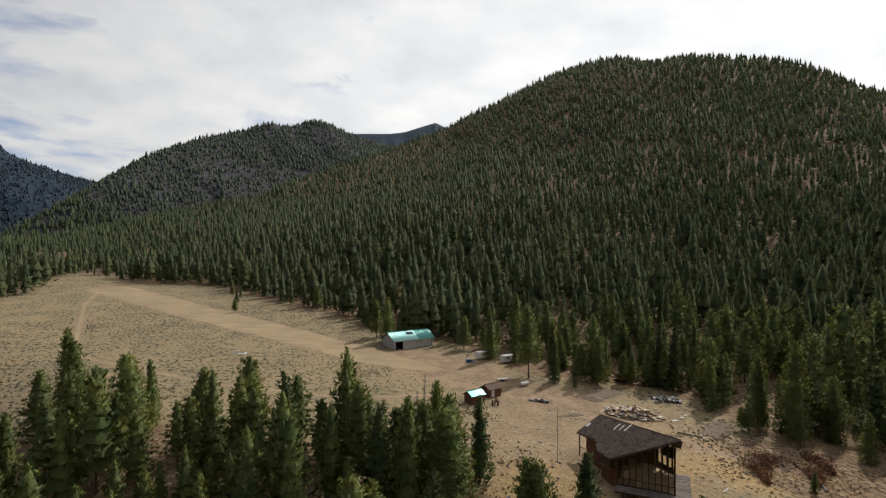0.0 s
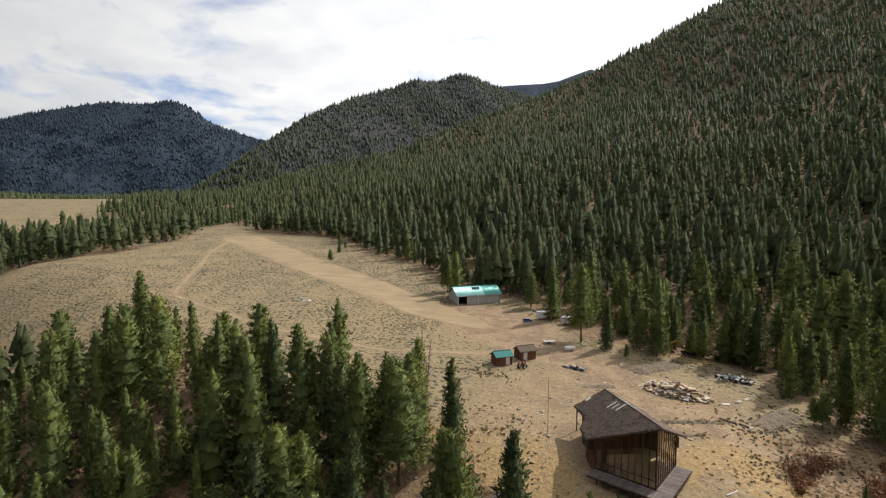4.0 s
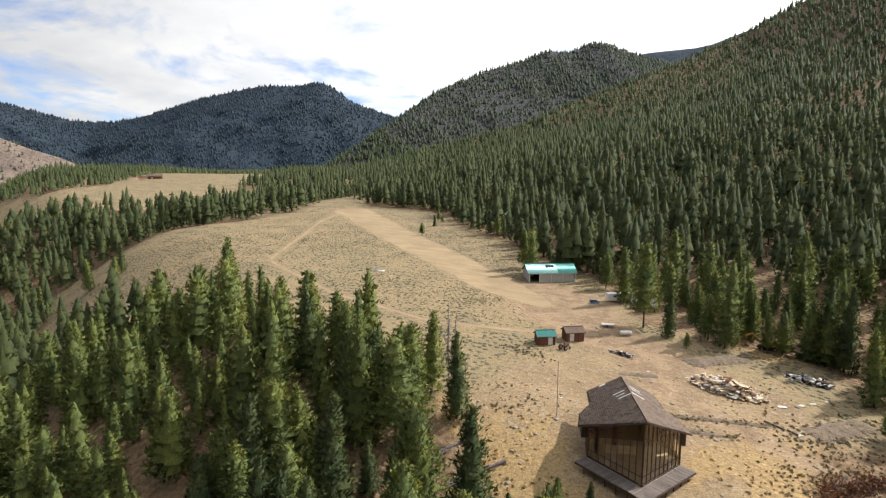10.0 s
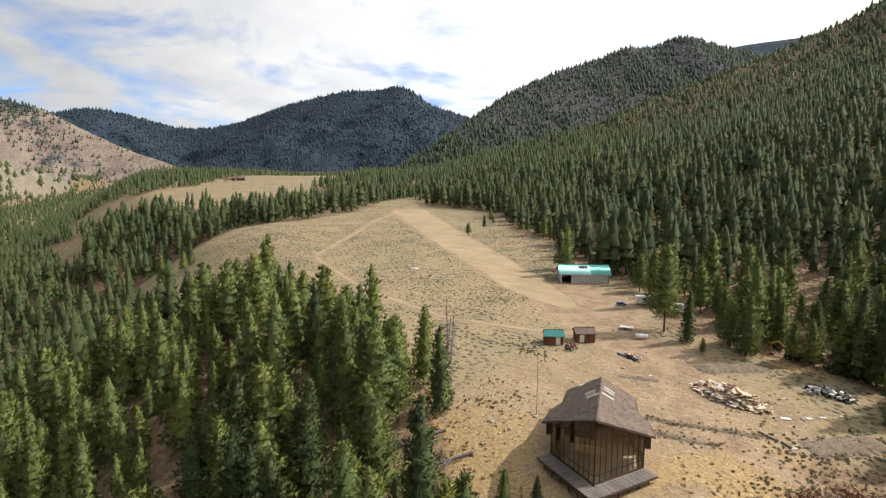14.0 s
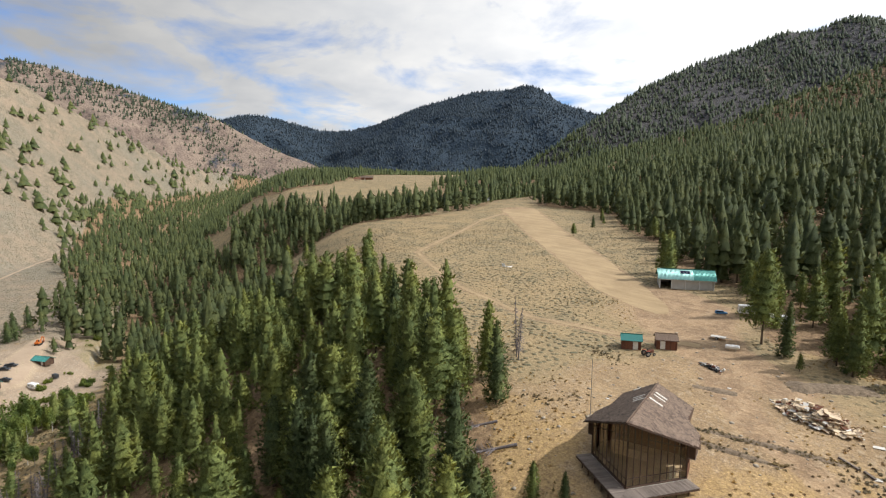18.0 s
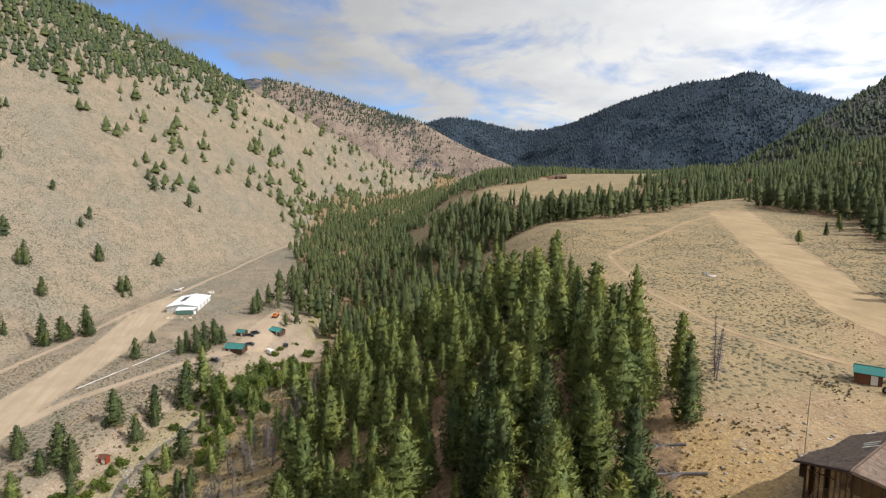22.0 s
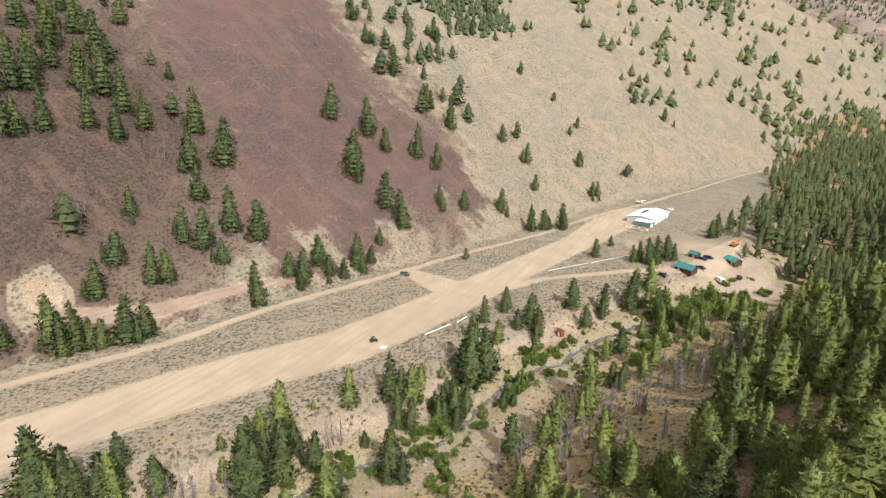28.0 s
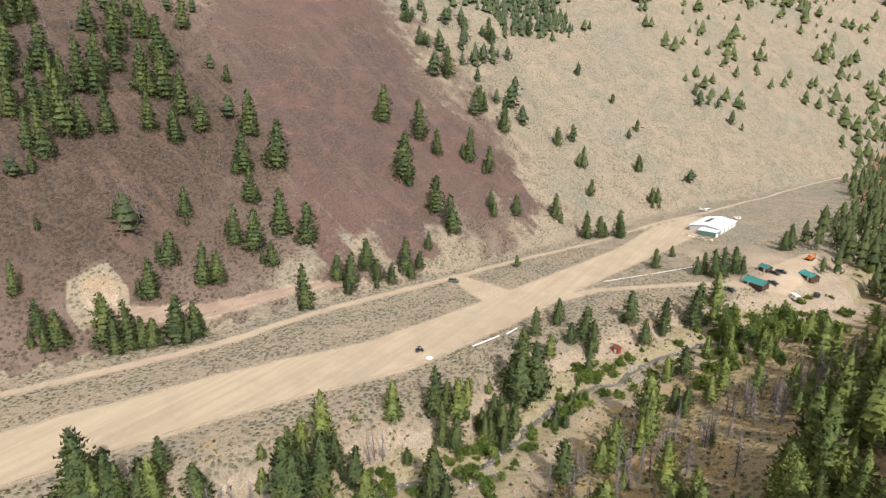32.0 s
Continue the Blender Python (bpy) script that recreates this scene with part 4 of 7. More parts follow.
# the forest goes on over the mountain
px, py = scatter(-1700, 1100, 120, 1900, 7.6)
keep = (RNG.random(len(px)) < woods(px, py) * 0.95) & ~((px > -800) & (px < 520) & (py < 900)) & (sample(WHICH, px, py) < 0.5) & (py > 0.35 * px - 100)
rd, rs, _ = along(px, py, NORTH_RIDGE)
keep &= (rs > 0) | (rd < 22) | (px < -700)
px, py = px[keep], py[keep]
rows = np.stack([px, py, sample(GZ, px, py), np.clip(0.72 + 0.18 * RNG.normal(size=len(px)), 0.35, 1.2), 1.05 + 0.3 * RNG.random(len(px))], -1)
joined("high_forest", TINY, rows, FAR_FIR, "dark conifer forest climbing to the ridge", "woods")

# ---- single trees that stand apart: place and height ----
SLOPE_FIRS = [(4, -204, 14), (-23, -242, 10), (-13, -221, 7), (-99, -328, 18), (-51, -268, 21), (-37, -263, 22), (-52, -286, 20), (-65, -265, 21), (-129, -319, 18), (-104, -289, 18), (-87, -285, 22), (-84, -259, 22),
              (-103, -272, 22), (-149, -318, 18), (-93, -241, 21), (-81, -230, 16), (-97, -232, 18), (-118, -222, 22), (-101, -207, 18), (-118, -202, 23), (-93, -194, 16), (-74, -182, 17), (-78, -175, 18), (-95, -175, 21)]
SLOPE_FIRS_B = [(-102, -165, 19), (-81, -166, 11), (-63, -200, 12), (-39, -212, 7), (-45, -186, 14), (-51, -174, 17), (-56, -171, 14), (-32, -180, 15), (1, -183, 13), (4, -189, 13), (-11, -174, 20), (-16, -169, 18), (-22, -164, 11), (-29, -160, 18),
                (-35, -158, 14), (-79, -144, 19), (-101, -146, 12), (-104, -141, 16), (-117, -142, 15), (-118, -136, 10), (-123, -131, 10), (-134, -131, 17), (-142, -128, 9), (-155, -132, 9), (-178, -165, 25), (-212, -178, 22), (-213, -165, 15)]
SLOPE_FIRS_C = [(-231, -152, 21), (-237, -141, 16), (-177, -130, 21), (-177, -142, 20), (-199, -196, 21), (-280, -173, 17), (-282, -154, 21), (-282, -202, 19), (-286, -230, 13), (-296, -249, 12), (-254, -101, 15), (-228, -116, 12), (-214, -126, 12), (-181, -92, 6),
                (-257, -81, 16), (-262, -73, 13), (-272, -64, 16), (-329, -132, 13), (-328, -110, 15), (-303, -95, 11), (-373, -81, 12), (-350, -63, 11), (-355, -60, 11), (-129, -252, 9), (-375, -220, 17), (-434, -209, 16)]
CREEK_FIRS = [(-109, -49, 12), (-126, -46, 10), (-73, -39, 25), (-78, -35, 20), (-45, -53, 17), (-117, -32, 15), (-136, -14, 11), (-151, -10, 15), (-163, -1, 20), (-143, -22, 15), (31, -101, 21), (27, -97, 16), (15, -96, 10), (2, -64, 21), (-6, -61, 18), (-13, -56, 12),
              (-52, -34, 13), (-42, -11, 14), (-21, -37, 16), (-218, -29, 11), (-244, -26, 7), (-112, -36, 9), (-221, -6, 12), (-219, -1, 15), (-222, 2, 16), (-229, 7, 15), (-297, 29, 15), (-289, 26, 12), (-315, 36, 14)]
CREEK_FIRS += [(-44 - 17 * RNG.random(), -41 + 9 * RNG.random(), 4 + 6 * RNG.random()) for _ in range(16)] + [(-66 - 20 * RNG.random(), -26 + 6 * RNG.random(), 3.5 + 4 * RNG.random()) for _ in range(9)]
CREEK_FIRS += [(-95, -48, 9), (-101, -25, 8), (-115, -28, 14), (-119, 4, 12), (-70, -37, 22), (-96, 9, 8), (-91, 6, 10), (-8, -75, 9), (-12, -66, 12), (-14, -64, 11), (-9, -70, 9), (2, -63, 17), (-7, -45, 12), (-22, -38, 15), (-39, -46, 14), (-3, -80, 5), (14, -83, 12), (22, -92, 13), (-27, -50, 6), (-162, 11, 15)]
TERRACE_PINES = [(7, 103, 16.5), (-2, 109, 17), (2, 97, 20), (-6, 92, 23), (-16, 100, 21), (-29, 104, 21), (-92, 134, 20), (-88, 131, 18), (-66, 124, 15), (-64, 112, 22), (-205, 164, 13), (-215, 154, 15), (-200, 158, 11), (-252, 150, 15), (14, 80, 20), (35, 89, 5.0), (31, 87, 6.5), (26, 83, 6.0), (-45, 121, 12),
                 (-99, 260, 6.8), (-110, 291, 7), (-122, 316, 8), (-113, 305, 5), (70, 103, 4.5), (75, 134, 7.5)]
YARD_PINES = [(-22, 216, 18), (-27, 222, 16), (27, 172, 23), (34, 167, 13), (39, 182, 12), (47, 166, 15), (43, 170, 12), (56, 169, 10), (71, 168, 20), (74, 150, 16), (17, 195, 18), (8, 209, 13), (77, 158, 19), (67, 171, 20), (88, 139, 20), (90, 157, 16), (39, 161, 4), (-64, 277, 12), (60, 175, 14), (52, 178, 15), (85, 132, 24), (80, 139, 18), (74, 135, 6)]
FIR_MODELS = []
for k, (w, lo, sh) in enumerate(((2.9, 0.04, 0.68), (3.3, 0.06, 0.60), (2.8, 0.04, 0.72), (3.4, 0.10, 0.54), (3.1, 0.06, 0.64))):
    model = tree_thing("fir_tree", mesh_of("crown", *conifer(RNG, 14.0, w, 26, 12, 5, 0.36, lo, sh + 0.08, 9, 6, 0.60, 0.22), mat=FIR), mesh_of("trunk", *trunk_of(14.0, 0.2), mat=BARK), "dark green fir standing alone on the dry hillside", "firs of the southern hillside")
    x, y, h = SLOPE_FIRS.pop(0)
    model.matrix_basis = pose(x, y, floor_at(x, y) - 0.1, 0, 0, 70 * k) @ Matrix.Diagonal((h / 14, h / 14, h / 14, 1))
    FIR_MODELS.append(model)
for spots, label, group, picks in (
        (SLOPE_FIRS + SLOPE_FIRS_B + SLOPE_FIRS_C, "dark green fir standing alone on the dry hillside", "firs of the southern hillside", (0, 3, 6, 4, 0, 3)),
        (CREEK_FIRS, "green fir on the bank of the creek", "firs along the creek", (0, 3, 6, 1)),
        (TERRACE_PINES, "green pine on the edge of the meadow terrace", "pines on the terrace edge", (0, 1, 2, 4, 5)),
        (YARD_PINES, "tall pine at the edge of the yard", "pines round the yard", (1, 2, 5, 0, 4))):
    for k, (x, y, h) in enumerate(spots):
        kind = "fir_tree" if "fir" in label else "pine_tree"
        bulk = 1.25 if "hillside" in group or "creek" in group else 0.86
        stock = FIR_MODELS if kind == "fir_tree" else MODELS
        plant(stock[picks[k % len(picks)] % len(stock)], x, y, h / 14.0 * (1.12 if "hillside" in group else 1.0), (1.1 if h < 14 else 1.0) * bulk * (0.9 + 0.25 * RNG.random()), label, group, kind)
        if bulk > 1.05 and h > 9 and RNG.random() < 0.6:
            a = RNG.random() * 6.28
            plant(stock[picks[(k + 1) % len(picks)] % len(stock)], x + math.cos(a) * 4.2, y + math.sin(a) * 4.2, h / 14.0 * (0.4 + 0.45 * RNG.random()), bulk, label, group, kind)

# a close stand on the upper red slope
STAND = [(-84, -301, 17), (-96, -296, 16), (-106, -288, 18), (-132, -292, 17), (-46, -267, 20), (-59, -268, 22), (-81, -274, 17), (-89, -266, 16), (-91, -251, 22), (-42, -251, 24), (-30, -246, 20), (-48, -248, 16), (-58, -246, 18), (-74, -240, 17), (-28, -266, 18), (-27, -252, 15), (-36, -286, 19)]
for k in range(40):
    STAND.append((-30 + RNG.normal() * 34, -318 + RNG.normal() * 16, 14 + 7 * RNG.random()))
for k, (x, y, h) in enumerate(STAND):
    plant(FIR_MODELS[k % 5], x, y, 1.2 * h / 14.0, 1.0 + 0.2 * RNG.random(), "dark green fir in a close stand on the red slope", "firs of the southern hillside", "fir_tree")

# firs scattered over the rest of the southern hillside
px, py = scatter(-1300, 260, -900, 560, 11)
_, side, _ = along(px, py, CREEK)
df, sf, _ = along(px, py, SOUTH_FOOT)
hillside = (side > 0) & (sf > 0) & (df > 6)
far_d = np.hypot(px - 78, py - 30)
clumps = value_noise(px, py, 60, 3, 41) * 1.3 + 0.0009 * (df - 150) + 0.5 * smooth((-px - 480) / 300) * smooth((170 - df) / 150) + 0.9 * smooth((df - 235 + 70 * value_noise(px, py, 90, 3, 43)) / 120)
seen_slope = (px > -345) & (far_d < 395) & ~((px > -150) & (py < -205) & (RNG.random(len(px)) < 0.45))
keep = hillside & ~seen_slope & (RNG.random(len(px)) < np.clip(0.09 + 0.58 * clumps, 0.012, 0.7)) & (sample(TALUS, px, py) < -4)
px, py, far_d = px[keep], py[keep], far_d[keep]
ph = np.clip(0.92 + 0.26 * RNG.normal(size=len(px)), 0.3, 1.4)
rows = np.stack([px, py, sample(GZ, px, py) - 0.2, ph * 0.95, 1.65 + 0.55 * RNG.random(len(px))], -1)
joined("hillside_firs", LOW, rows[far_d < 640], HILL_FIR, "scattered dark green firs on the dry hillside", "trees")
joined("high_hillside_firs", TINY, rows[far_d >= 640], FAR_FIR, "scattered dark firs high on the dry hillside", "trees")

# low shrubs and scree blocks over the hillside
px, py = scatter(-760, 120, -470, 130, 5.0)
_, side, _ = along(px, py, CREEK)
df, sf, _ = along(px, py, SOUTH_FOOT)
keep = (side > 0) & (sf > 0) & (df > 4) & (sample(TALUS, px, py) < 0) & (RNG.random(len(px)) < np.clip(0.55 + 0.85 * value_noise(px, py, 42, 4, 95), 0.03, 0.95))
px, py = px[keep], py[keep]
rows = np.stack([px, py, sample(GZ, px, py) - 0.05, 0.8 + 1.1 * RNG.random(len(px)) ** 2, 1.0 + 0.7 * RNG.random(len(px))], -1)
SHRUBS = [tuft(RNG, 2) for _ in range(6)]
joined("hillside_shrubs", SHRUBS, rows, foliage("hill_scrub", (0.170, 0.150, 0.095), (0.290, 0.250, 0.170), 0.2), "low grey-brown shrubs scattered over the dry hillside", "shrubs")

# closed forest along the hill's upper slopes
px, py = scatter(-1300, -330, -720, 260, 6.8)
df, sf, _ = along(px, py, SOUTH_FOOT)
_, side, _ = along(px, py, CREEK)
keep = (side > 0) & (sf > 0) & (sample(WHICH, px, py) < 0.5) & (RNG.random(len(px)) < 0.85 * np.maximum(smooth((df - 205 + 60 * value_noise(px, py, 80, 3, 45)) / 60), smooth(3 * blob(px, py, -448, -238, 92, 40, -28) + 0.8 * value_noise(px, py, 18, 2, 99))))
px, py = px[keep], py[keep]
rows = np.stack([px, py, sample(GZ, px, py) - 0.3, np.clip(0.78 + 0.2 * RNG.normal(size=len(px)), 0.3, 1.2), 1.3 + 0.35 * RNG.random(len(px))], -1)
joined("ridge_forest", TINY, rows, HILL_FIR, "dark conifers closing over the upper hillside", "woods")

# far slopes: the second hill across the valley and the wooded mountains behind the meadow
px, py = scatter(-3300, 700, 60, 3000, 9.0)
far_d = np.hypot(px - 50, py - 20)
which = WHICH[np.clip(np.searchsorted(GX, px), 0, AXIS_N - 1), np.clip(np.searchsorted(GY, py), 0, AXIS_N - 1)]
keep = (which > 1) & (far_d < np.where(which == 4, 3500, 3050)) & (RNG.random(len(px)) < np.clip(0.70 + 0.9 * value_noise(px, py, 160, 4, 83), 0.08, 0.95) * np.where(which == 5, 0.14 + 0.80 * smooth((230 - along(px, py, FAR_RIDGES[4][0])[0]) / 150) * (1 - 0.7 * smooth((py - 520) / 160)), 0.75 * smooth((sample(GZ, px, py) + 10) / 90) + 0.06))
# only slopes that look towards the valley
lie = (sample(GZ, px * 1.01, py * 1.01) - sample(GZ, px * 0.99, py * 0.99)) / (0.02 * np.hypot(px, py))
keep &= lie > -0.12
px, py, far_d, which = px[keep], py[keep], far_d[keep], which[keep]
rows = np.stack([px, py, sample(GZ, px, py) - 0.5, np.clip(np.where(far_d < 1900, 0.66, 0.85) + 0.18 * RNG.normal(size=len(px)), 0.3, 1.4), 1.25 + 0.3 * RNG.random(len(px))], -1)
joined("valley_head_firs", TINY, rows[which == 5], SLOPE_FIR, "dark firs dotting the second hill across the valley", "woods")
joined("far_firs", SPECK, rows[which != 5], HAZED_FIR, "dark conifers covering the far hills, tinted blue for haze", "woods")

# the mountain behind the meadow, closed forest with thin places
px, py = scatter(-1050, 420, 560, 1800, 6.6)
which = WHICH[np.clip(np.searchsorted(GX, px), 0, AXIS_N - 1), np.clip(np.searchsorted(GY, py), 0, AXIS_N - 1)]
lie = (sample(GZ, px * 1.01, py * 1.01) - sample(GZ, px * 0.99, py * 0.99)) / (0.02 * np.hypot(px, py))
keep = (which == 1) & (lie > -0.15) & (RNG.random(len(px)) < np.clip(0.86 + 0.9 * value_noise(px, py, 110, 4, 85), 0.25, 0.97))
px, py = px[keep], py[keep]
rows = np.stack([px, py, sample(GZ, px, py) - 0.4, np.clip(0.68 + 0.18 * RNG.normal(size=len(px)), 0.3, 1.2), 1.1 + 0.3 * RNG.random(len(px))], -1)
joined("meadow_mountain_firs", SPECK, rows, SLOPE_FIR, "dark firs closing over the mountain behind the meadow", "woods")

# young firs thick along both banks of the creek
px, py = scatter(-300, 60, -120, 110, 5.2)
dc, side, _ = along(px, py, CREEK)
keep = (dc > 5) & (dc < np.where(side < 0, 62, 22)) & (RNG.random(len(px)) < np.clip(np.where(side < 0, np.where(dc > 26, 0.13, 0.03), 0.05) + 0.6 * value_noise(px, py, 18, 2, 47), 0.0, 0.7)) & (dirt_edge(px, py) < -4) & (blob(px, py, -236, 30, 34, 20, 30) < 0)
px, py = px[keep], py[keep]
rows = np.stack([px, py, sample(GZ, px, py) - 0.1, np.clip(0.72 + 0.28 * RNG.normal(size=len(px)), 0.2, 1.3), 1.1 + 0.35 * RNG.random(len(px))], -1)
joined("creek_firs", MID, rows, PINE, "young green firs crowding the creek banks", "trees")

# ---- building helpers ----
def part(name, bm, material, parent, label=""):
    """Links a bmesh as one mesh object under a thing or a part."""
    me = bpy.data.meshes.new(name)
    bm.to_mesh(me)
    bm.free()
    me.materials.append(material)
    ob = new(name, me)
    ob.parent = parent
    return tagged(ob, label)


def thing(name, label, category, m, group=""):
    ob = tagged(new(name), label, category, group)
    ob.matrix_basis = m
    return ob


def on_ground(x, y, turn=0.0, lift=0.0):
    return pose(x, y, floor_at(x, y) + lift, 0, 0, turn)


def block(sx, sy, sz, at=(0, 0, 0), bevel=0.0, turn=(0, 0, 0)):
    """A box that stands on at, with worn edges."""
    bm = bmesh.new()
    bmesh.ops.create_cube(bm, size=1)
    bmesh.ops.scale(bm, vec=(sx, sy, sz), verts=bm.verts)
    bmesh.ops.translate(bm, vec=(0, 0, sz / 2), verts=bm.verts)
    if bevel:
        bmesh.ops.bevel(bm, geom=bm.edges[:], offset=bevel, segments=1, affect="EDGES")
    bmesh.ops.transform(bm, matrix=pose(*at, *turn), verts=bm.verts)
    return bm


def beam(p, q, w, h=None):
    """A squared timber from p to q."""
    p, q = Vector(p), Vector(q)
    bm = block(w, h or w, (q - p).length)
    bmesh.ops.transform(bm, matrix=Matrix.Translation(p) @ (q - p).to_track_quat("Z", "X").to_matrix().to_4x4(), verts=bm.verts)
    return bm


def rod(p, q, r, r2=None, sides=10):
    p, q = Vector(p), Vector(q)
    bm = bmesh.new()
    bmesh.ops.create_cone(bm, cap_ends=True, segments=sides, radius1=r, radius2=r if r2 is None else r2, depth=(q - p).length)
    bmesh.ops.transform(bm, matrix=Matrix.Translation((p + q) / 2) @ (q - p).to_track_quat("Z", "X").to_matrix().to_4x4(), verts=bm.verts)
    return bm


def slab(top, thick):
    """A plate under a ring of points."""
    bm = bmesh.new()
    a = [bm.verts.new(p) for p in top]
    b = [bm.verts.new((p[0], p[1], p[2] - thick)) for p in top]
    n = len(top)
    bm.faces.new(a)
    bm.faces.new(b[::-1])
    for i in range(n):
        bm.faces.new((a[i], b[i], b[(i + 1) % n], a[(i + 1) % n]))
    bmesh.ops.recalc_face_normals(bm, faces=bm.faces)
    return bm


def prism(profile, width, bevel=0.0):
    """A side outline (x, z) drawn out along y, centred."""
    bm = bmesh.new()
    a = [bm.verts.new((x, -width / 2, z)) for x, z in profile]
    b = [bm.verts.new((x, width / 2, z)) for x, z in profile]
    n = len(profile)
    bm.faces.new(a)
    bm.faces.new(b[::-1])
    for i in range(n):
        bm.faces.new((a[i], b[i], b[(i + 1) % n], a[(i + 1) % n]))
    bmesh.ops.recalc_face_normals(bm, faces=bm.faces)
    if bevel:
        bmesh.ops.bevel(bm, geom=bm.edges[:], offset=bevel, segments=2, affect="EDGES")
    return bm


def lump(rng, r, flat=0.7, rough=0.25, sub=1):
    """A stone or heap."""
    bm = bmesh.new()
    bmesh.ops.create_icosphere(bm, subdivisions=sub, radius=r)
    for v in bm.verts:
        v.co *= 1 + rng.normal() * rough
        v.co.z *= flat
    return bm


def boards_material(name, colour, dark, width=0.25):
    """Weathered boards: each a tone of its own, grain along the length."""
    n = Nodes(name)
    p = n.local()
    grain = n.put("ShaderNodeMapping", Vector=p)
    grain.inputs["Scale"].default_value = (9.0, 9.0, 0.7)
    g = n.noise(grain.outputs[0], 1.5, 5)
    stain = n.noise(p, 0.6, 5)
    isle = n.put("ShaderNodeNewGeometry").outputs["Random Per Island"]
    rnd = n.put("ShaderNodeObjectInfo").outputs["Random"]
    c = n.mix(n.ramp(g, 0.3, 0.7), dark, colour)
    c = n.mix(n.math("MULTIPLY", n.ramp(stain, 0.4, 0.7), 0.5), c, tuple(k * 0.6 for k in dark))
    c = n.mix(n.math("MULTIPLY", n.math("FRACT", n.math("ADD", isle, rnd)), 0.45), c, tuple(min(1, k * 1.5) for k in colour))
    return n.done(c, 0.9, g, 0.4, 0.02)


SIDING = boards_material("red_brown_siding", (0.165, 0.070, 0.040), (0.085, 0.038, 0.025))
TIMBER = boards_material("dark_timber", (0.105, 0.062, 0.040), (0.050, 0.032, 0.024))
DECKING = boards_material("grey_deck_boards", (0.235, 0.195, 0.165), (0.130, 0.105, 0.090))
SHINGLE = boards_material("weathered_shingles", (0.235, 0.172, 0.130), (0.048, 0.036, 0.029))
RAW_WOOD = boards_material("raw_lumber", (0.74, 0.58, 0.41), (0.52, 0.39, 0.26))
PALE = plain("pale_board", (0.72, 0.69, 0.62), 0.7, vary=0.2)
TEAL = plain("teal_metal_roof", (0.085, 0.285, 0.250), 0.26, 0.35, vary=0.12, scale=0.6)
BRIGHT_TEAL = plain("polished_teal_roof", (0.230, 0.420, 0.390), 0.36, 0.95, vary=0.08, scale=0.6)
WHITE_ROOF = plain("white_metal_roof", (0.86, 0.87, 0.88), 0.4, vary=0.06, scale=0.5)
GREY_WALL = plain("grey_sheet_wall", (0.50, 0.49, 0.47), 0.6, vary=0.15, scale=0.8)
TRIM = plain("pale_trim", (0.70, 0.70, 0.68), 0.6, vary=0.1)
GREEN_WALL = plain("green_wall", (0.10, 0.20, 0.16), 0.7, vary=0.2)
DARK = plain("dark_inside", (0.025, 0.024, 0.023), 0.9, vary=0.3)
RUBBER = plain("rubber", (0.03, 0.03, 0.03), 0.85, vary=0.2)
STEEL = plain("worn_steel", (0.42, 0.42, 0.42), 0.45, 0.8, vary=0.25)
RUSTY = plain("rusty_metal", (0.20, 0.085, 0.055), 0.8, vary=0.45)
WHITE_PAINT = plain("white_paint", (0.82, 0.82, 0.80), 0.35, vary=0.08)
ORANGE = plain("orange_paint", (0.62, 0.17, 0.03), 0.5, vary=0.2)
YELLOW = plain("yellow_paint", (0.40, 0.23, 0.05), 0.5, vary=0.25)
RED_PAINT = plain("faded_red_paint", (0.36, 0.06, 0.03), 0.6, vary=0.3)
BLUE_PAINT = plain("blue_paint", (0.05, 0.20, 0.42), 0.5, vary=0.2)
DARK_PAINT = plain("dark_car_paint", (0.045, 0.050, 0.055), 0.3, vary=0.2)
OLIVE_PAINT = plain("grey_green_car_paint", (0.14, 0.16, 0.12), 0.35, vary=0.2)
SOLAR = plain("solar_glass", (0.020, 0.024, 0.050), 0.12, vary=0.2)
ROCK = plain("pale_rock", (0.44, 0.38, 0.295), 0.95, vary=0.4, scale=1.2)
CLOTH = plain("tarp", (0.80, 0.80, 0.78), 0.8, vary=0.15)


def glass_material(name, tint):
    n = Nodes(name)
    n.feed(n.bsdf.inputs["Base Color"], (*tint, 1))
    n.bsdf.inputs["Roughness"].default_value = 0.03
    n.bsdf.inputs["Transmission Weight"].default_value = 1.0
    n.bsdf.inputs["IOR"].default_value = 1.4
    return n.mat


PANE = glass_material("old_window_glass", (0.86, 0.80, 0.68))
CAR_GLASS = plain("car_glass", (0.02, 0.025, 0.03), 0.08, vary=0.1)


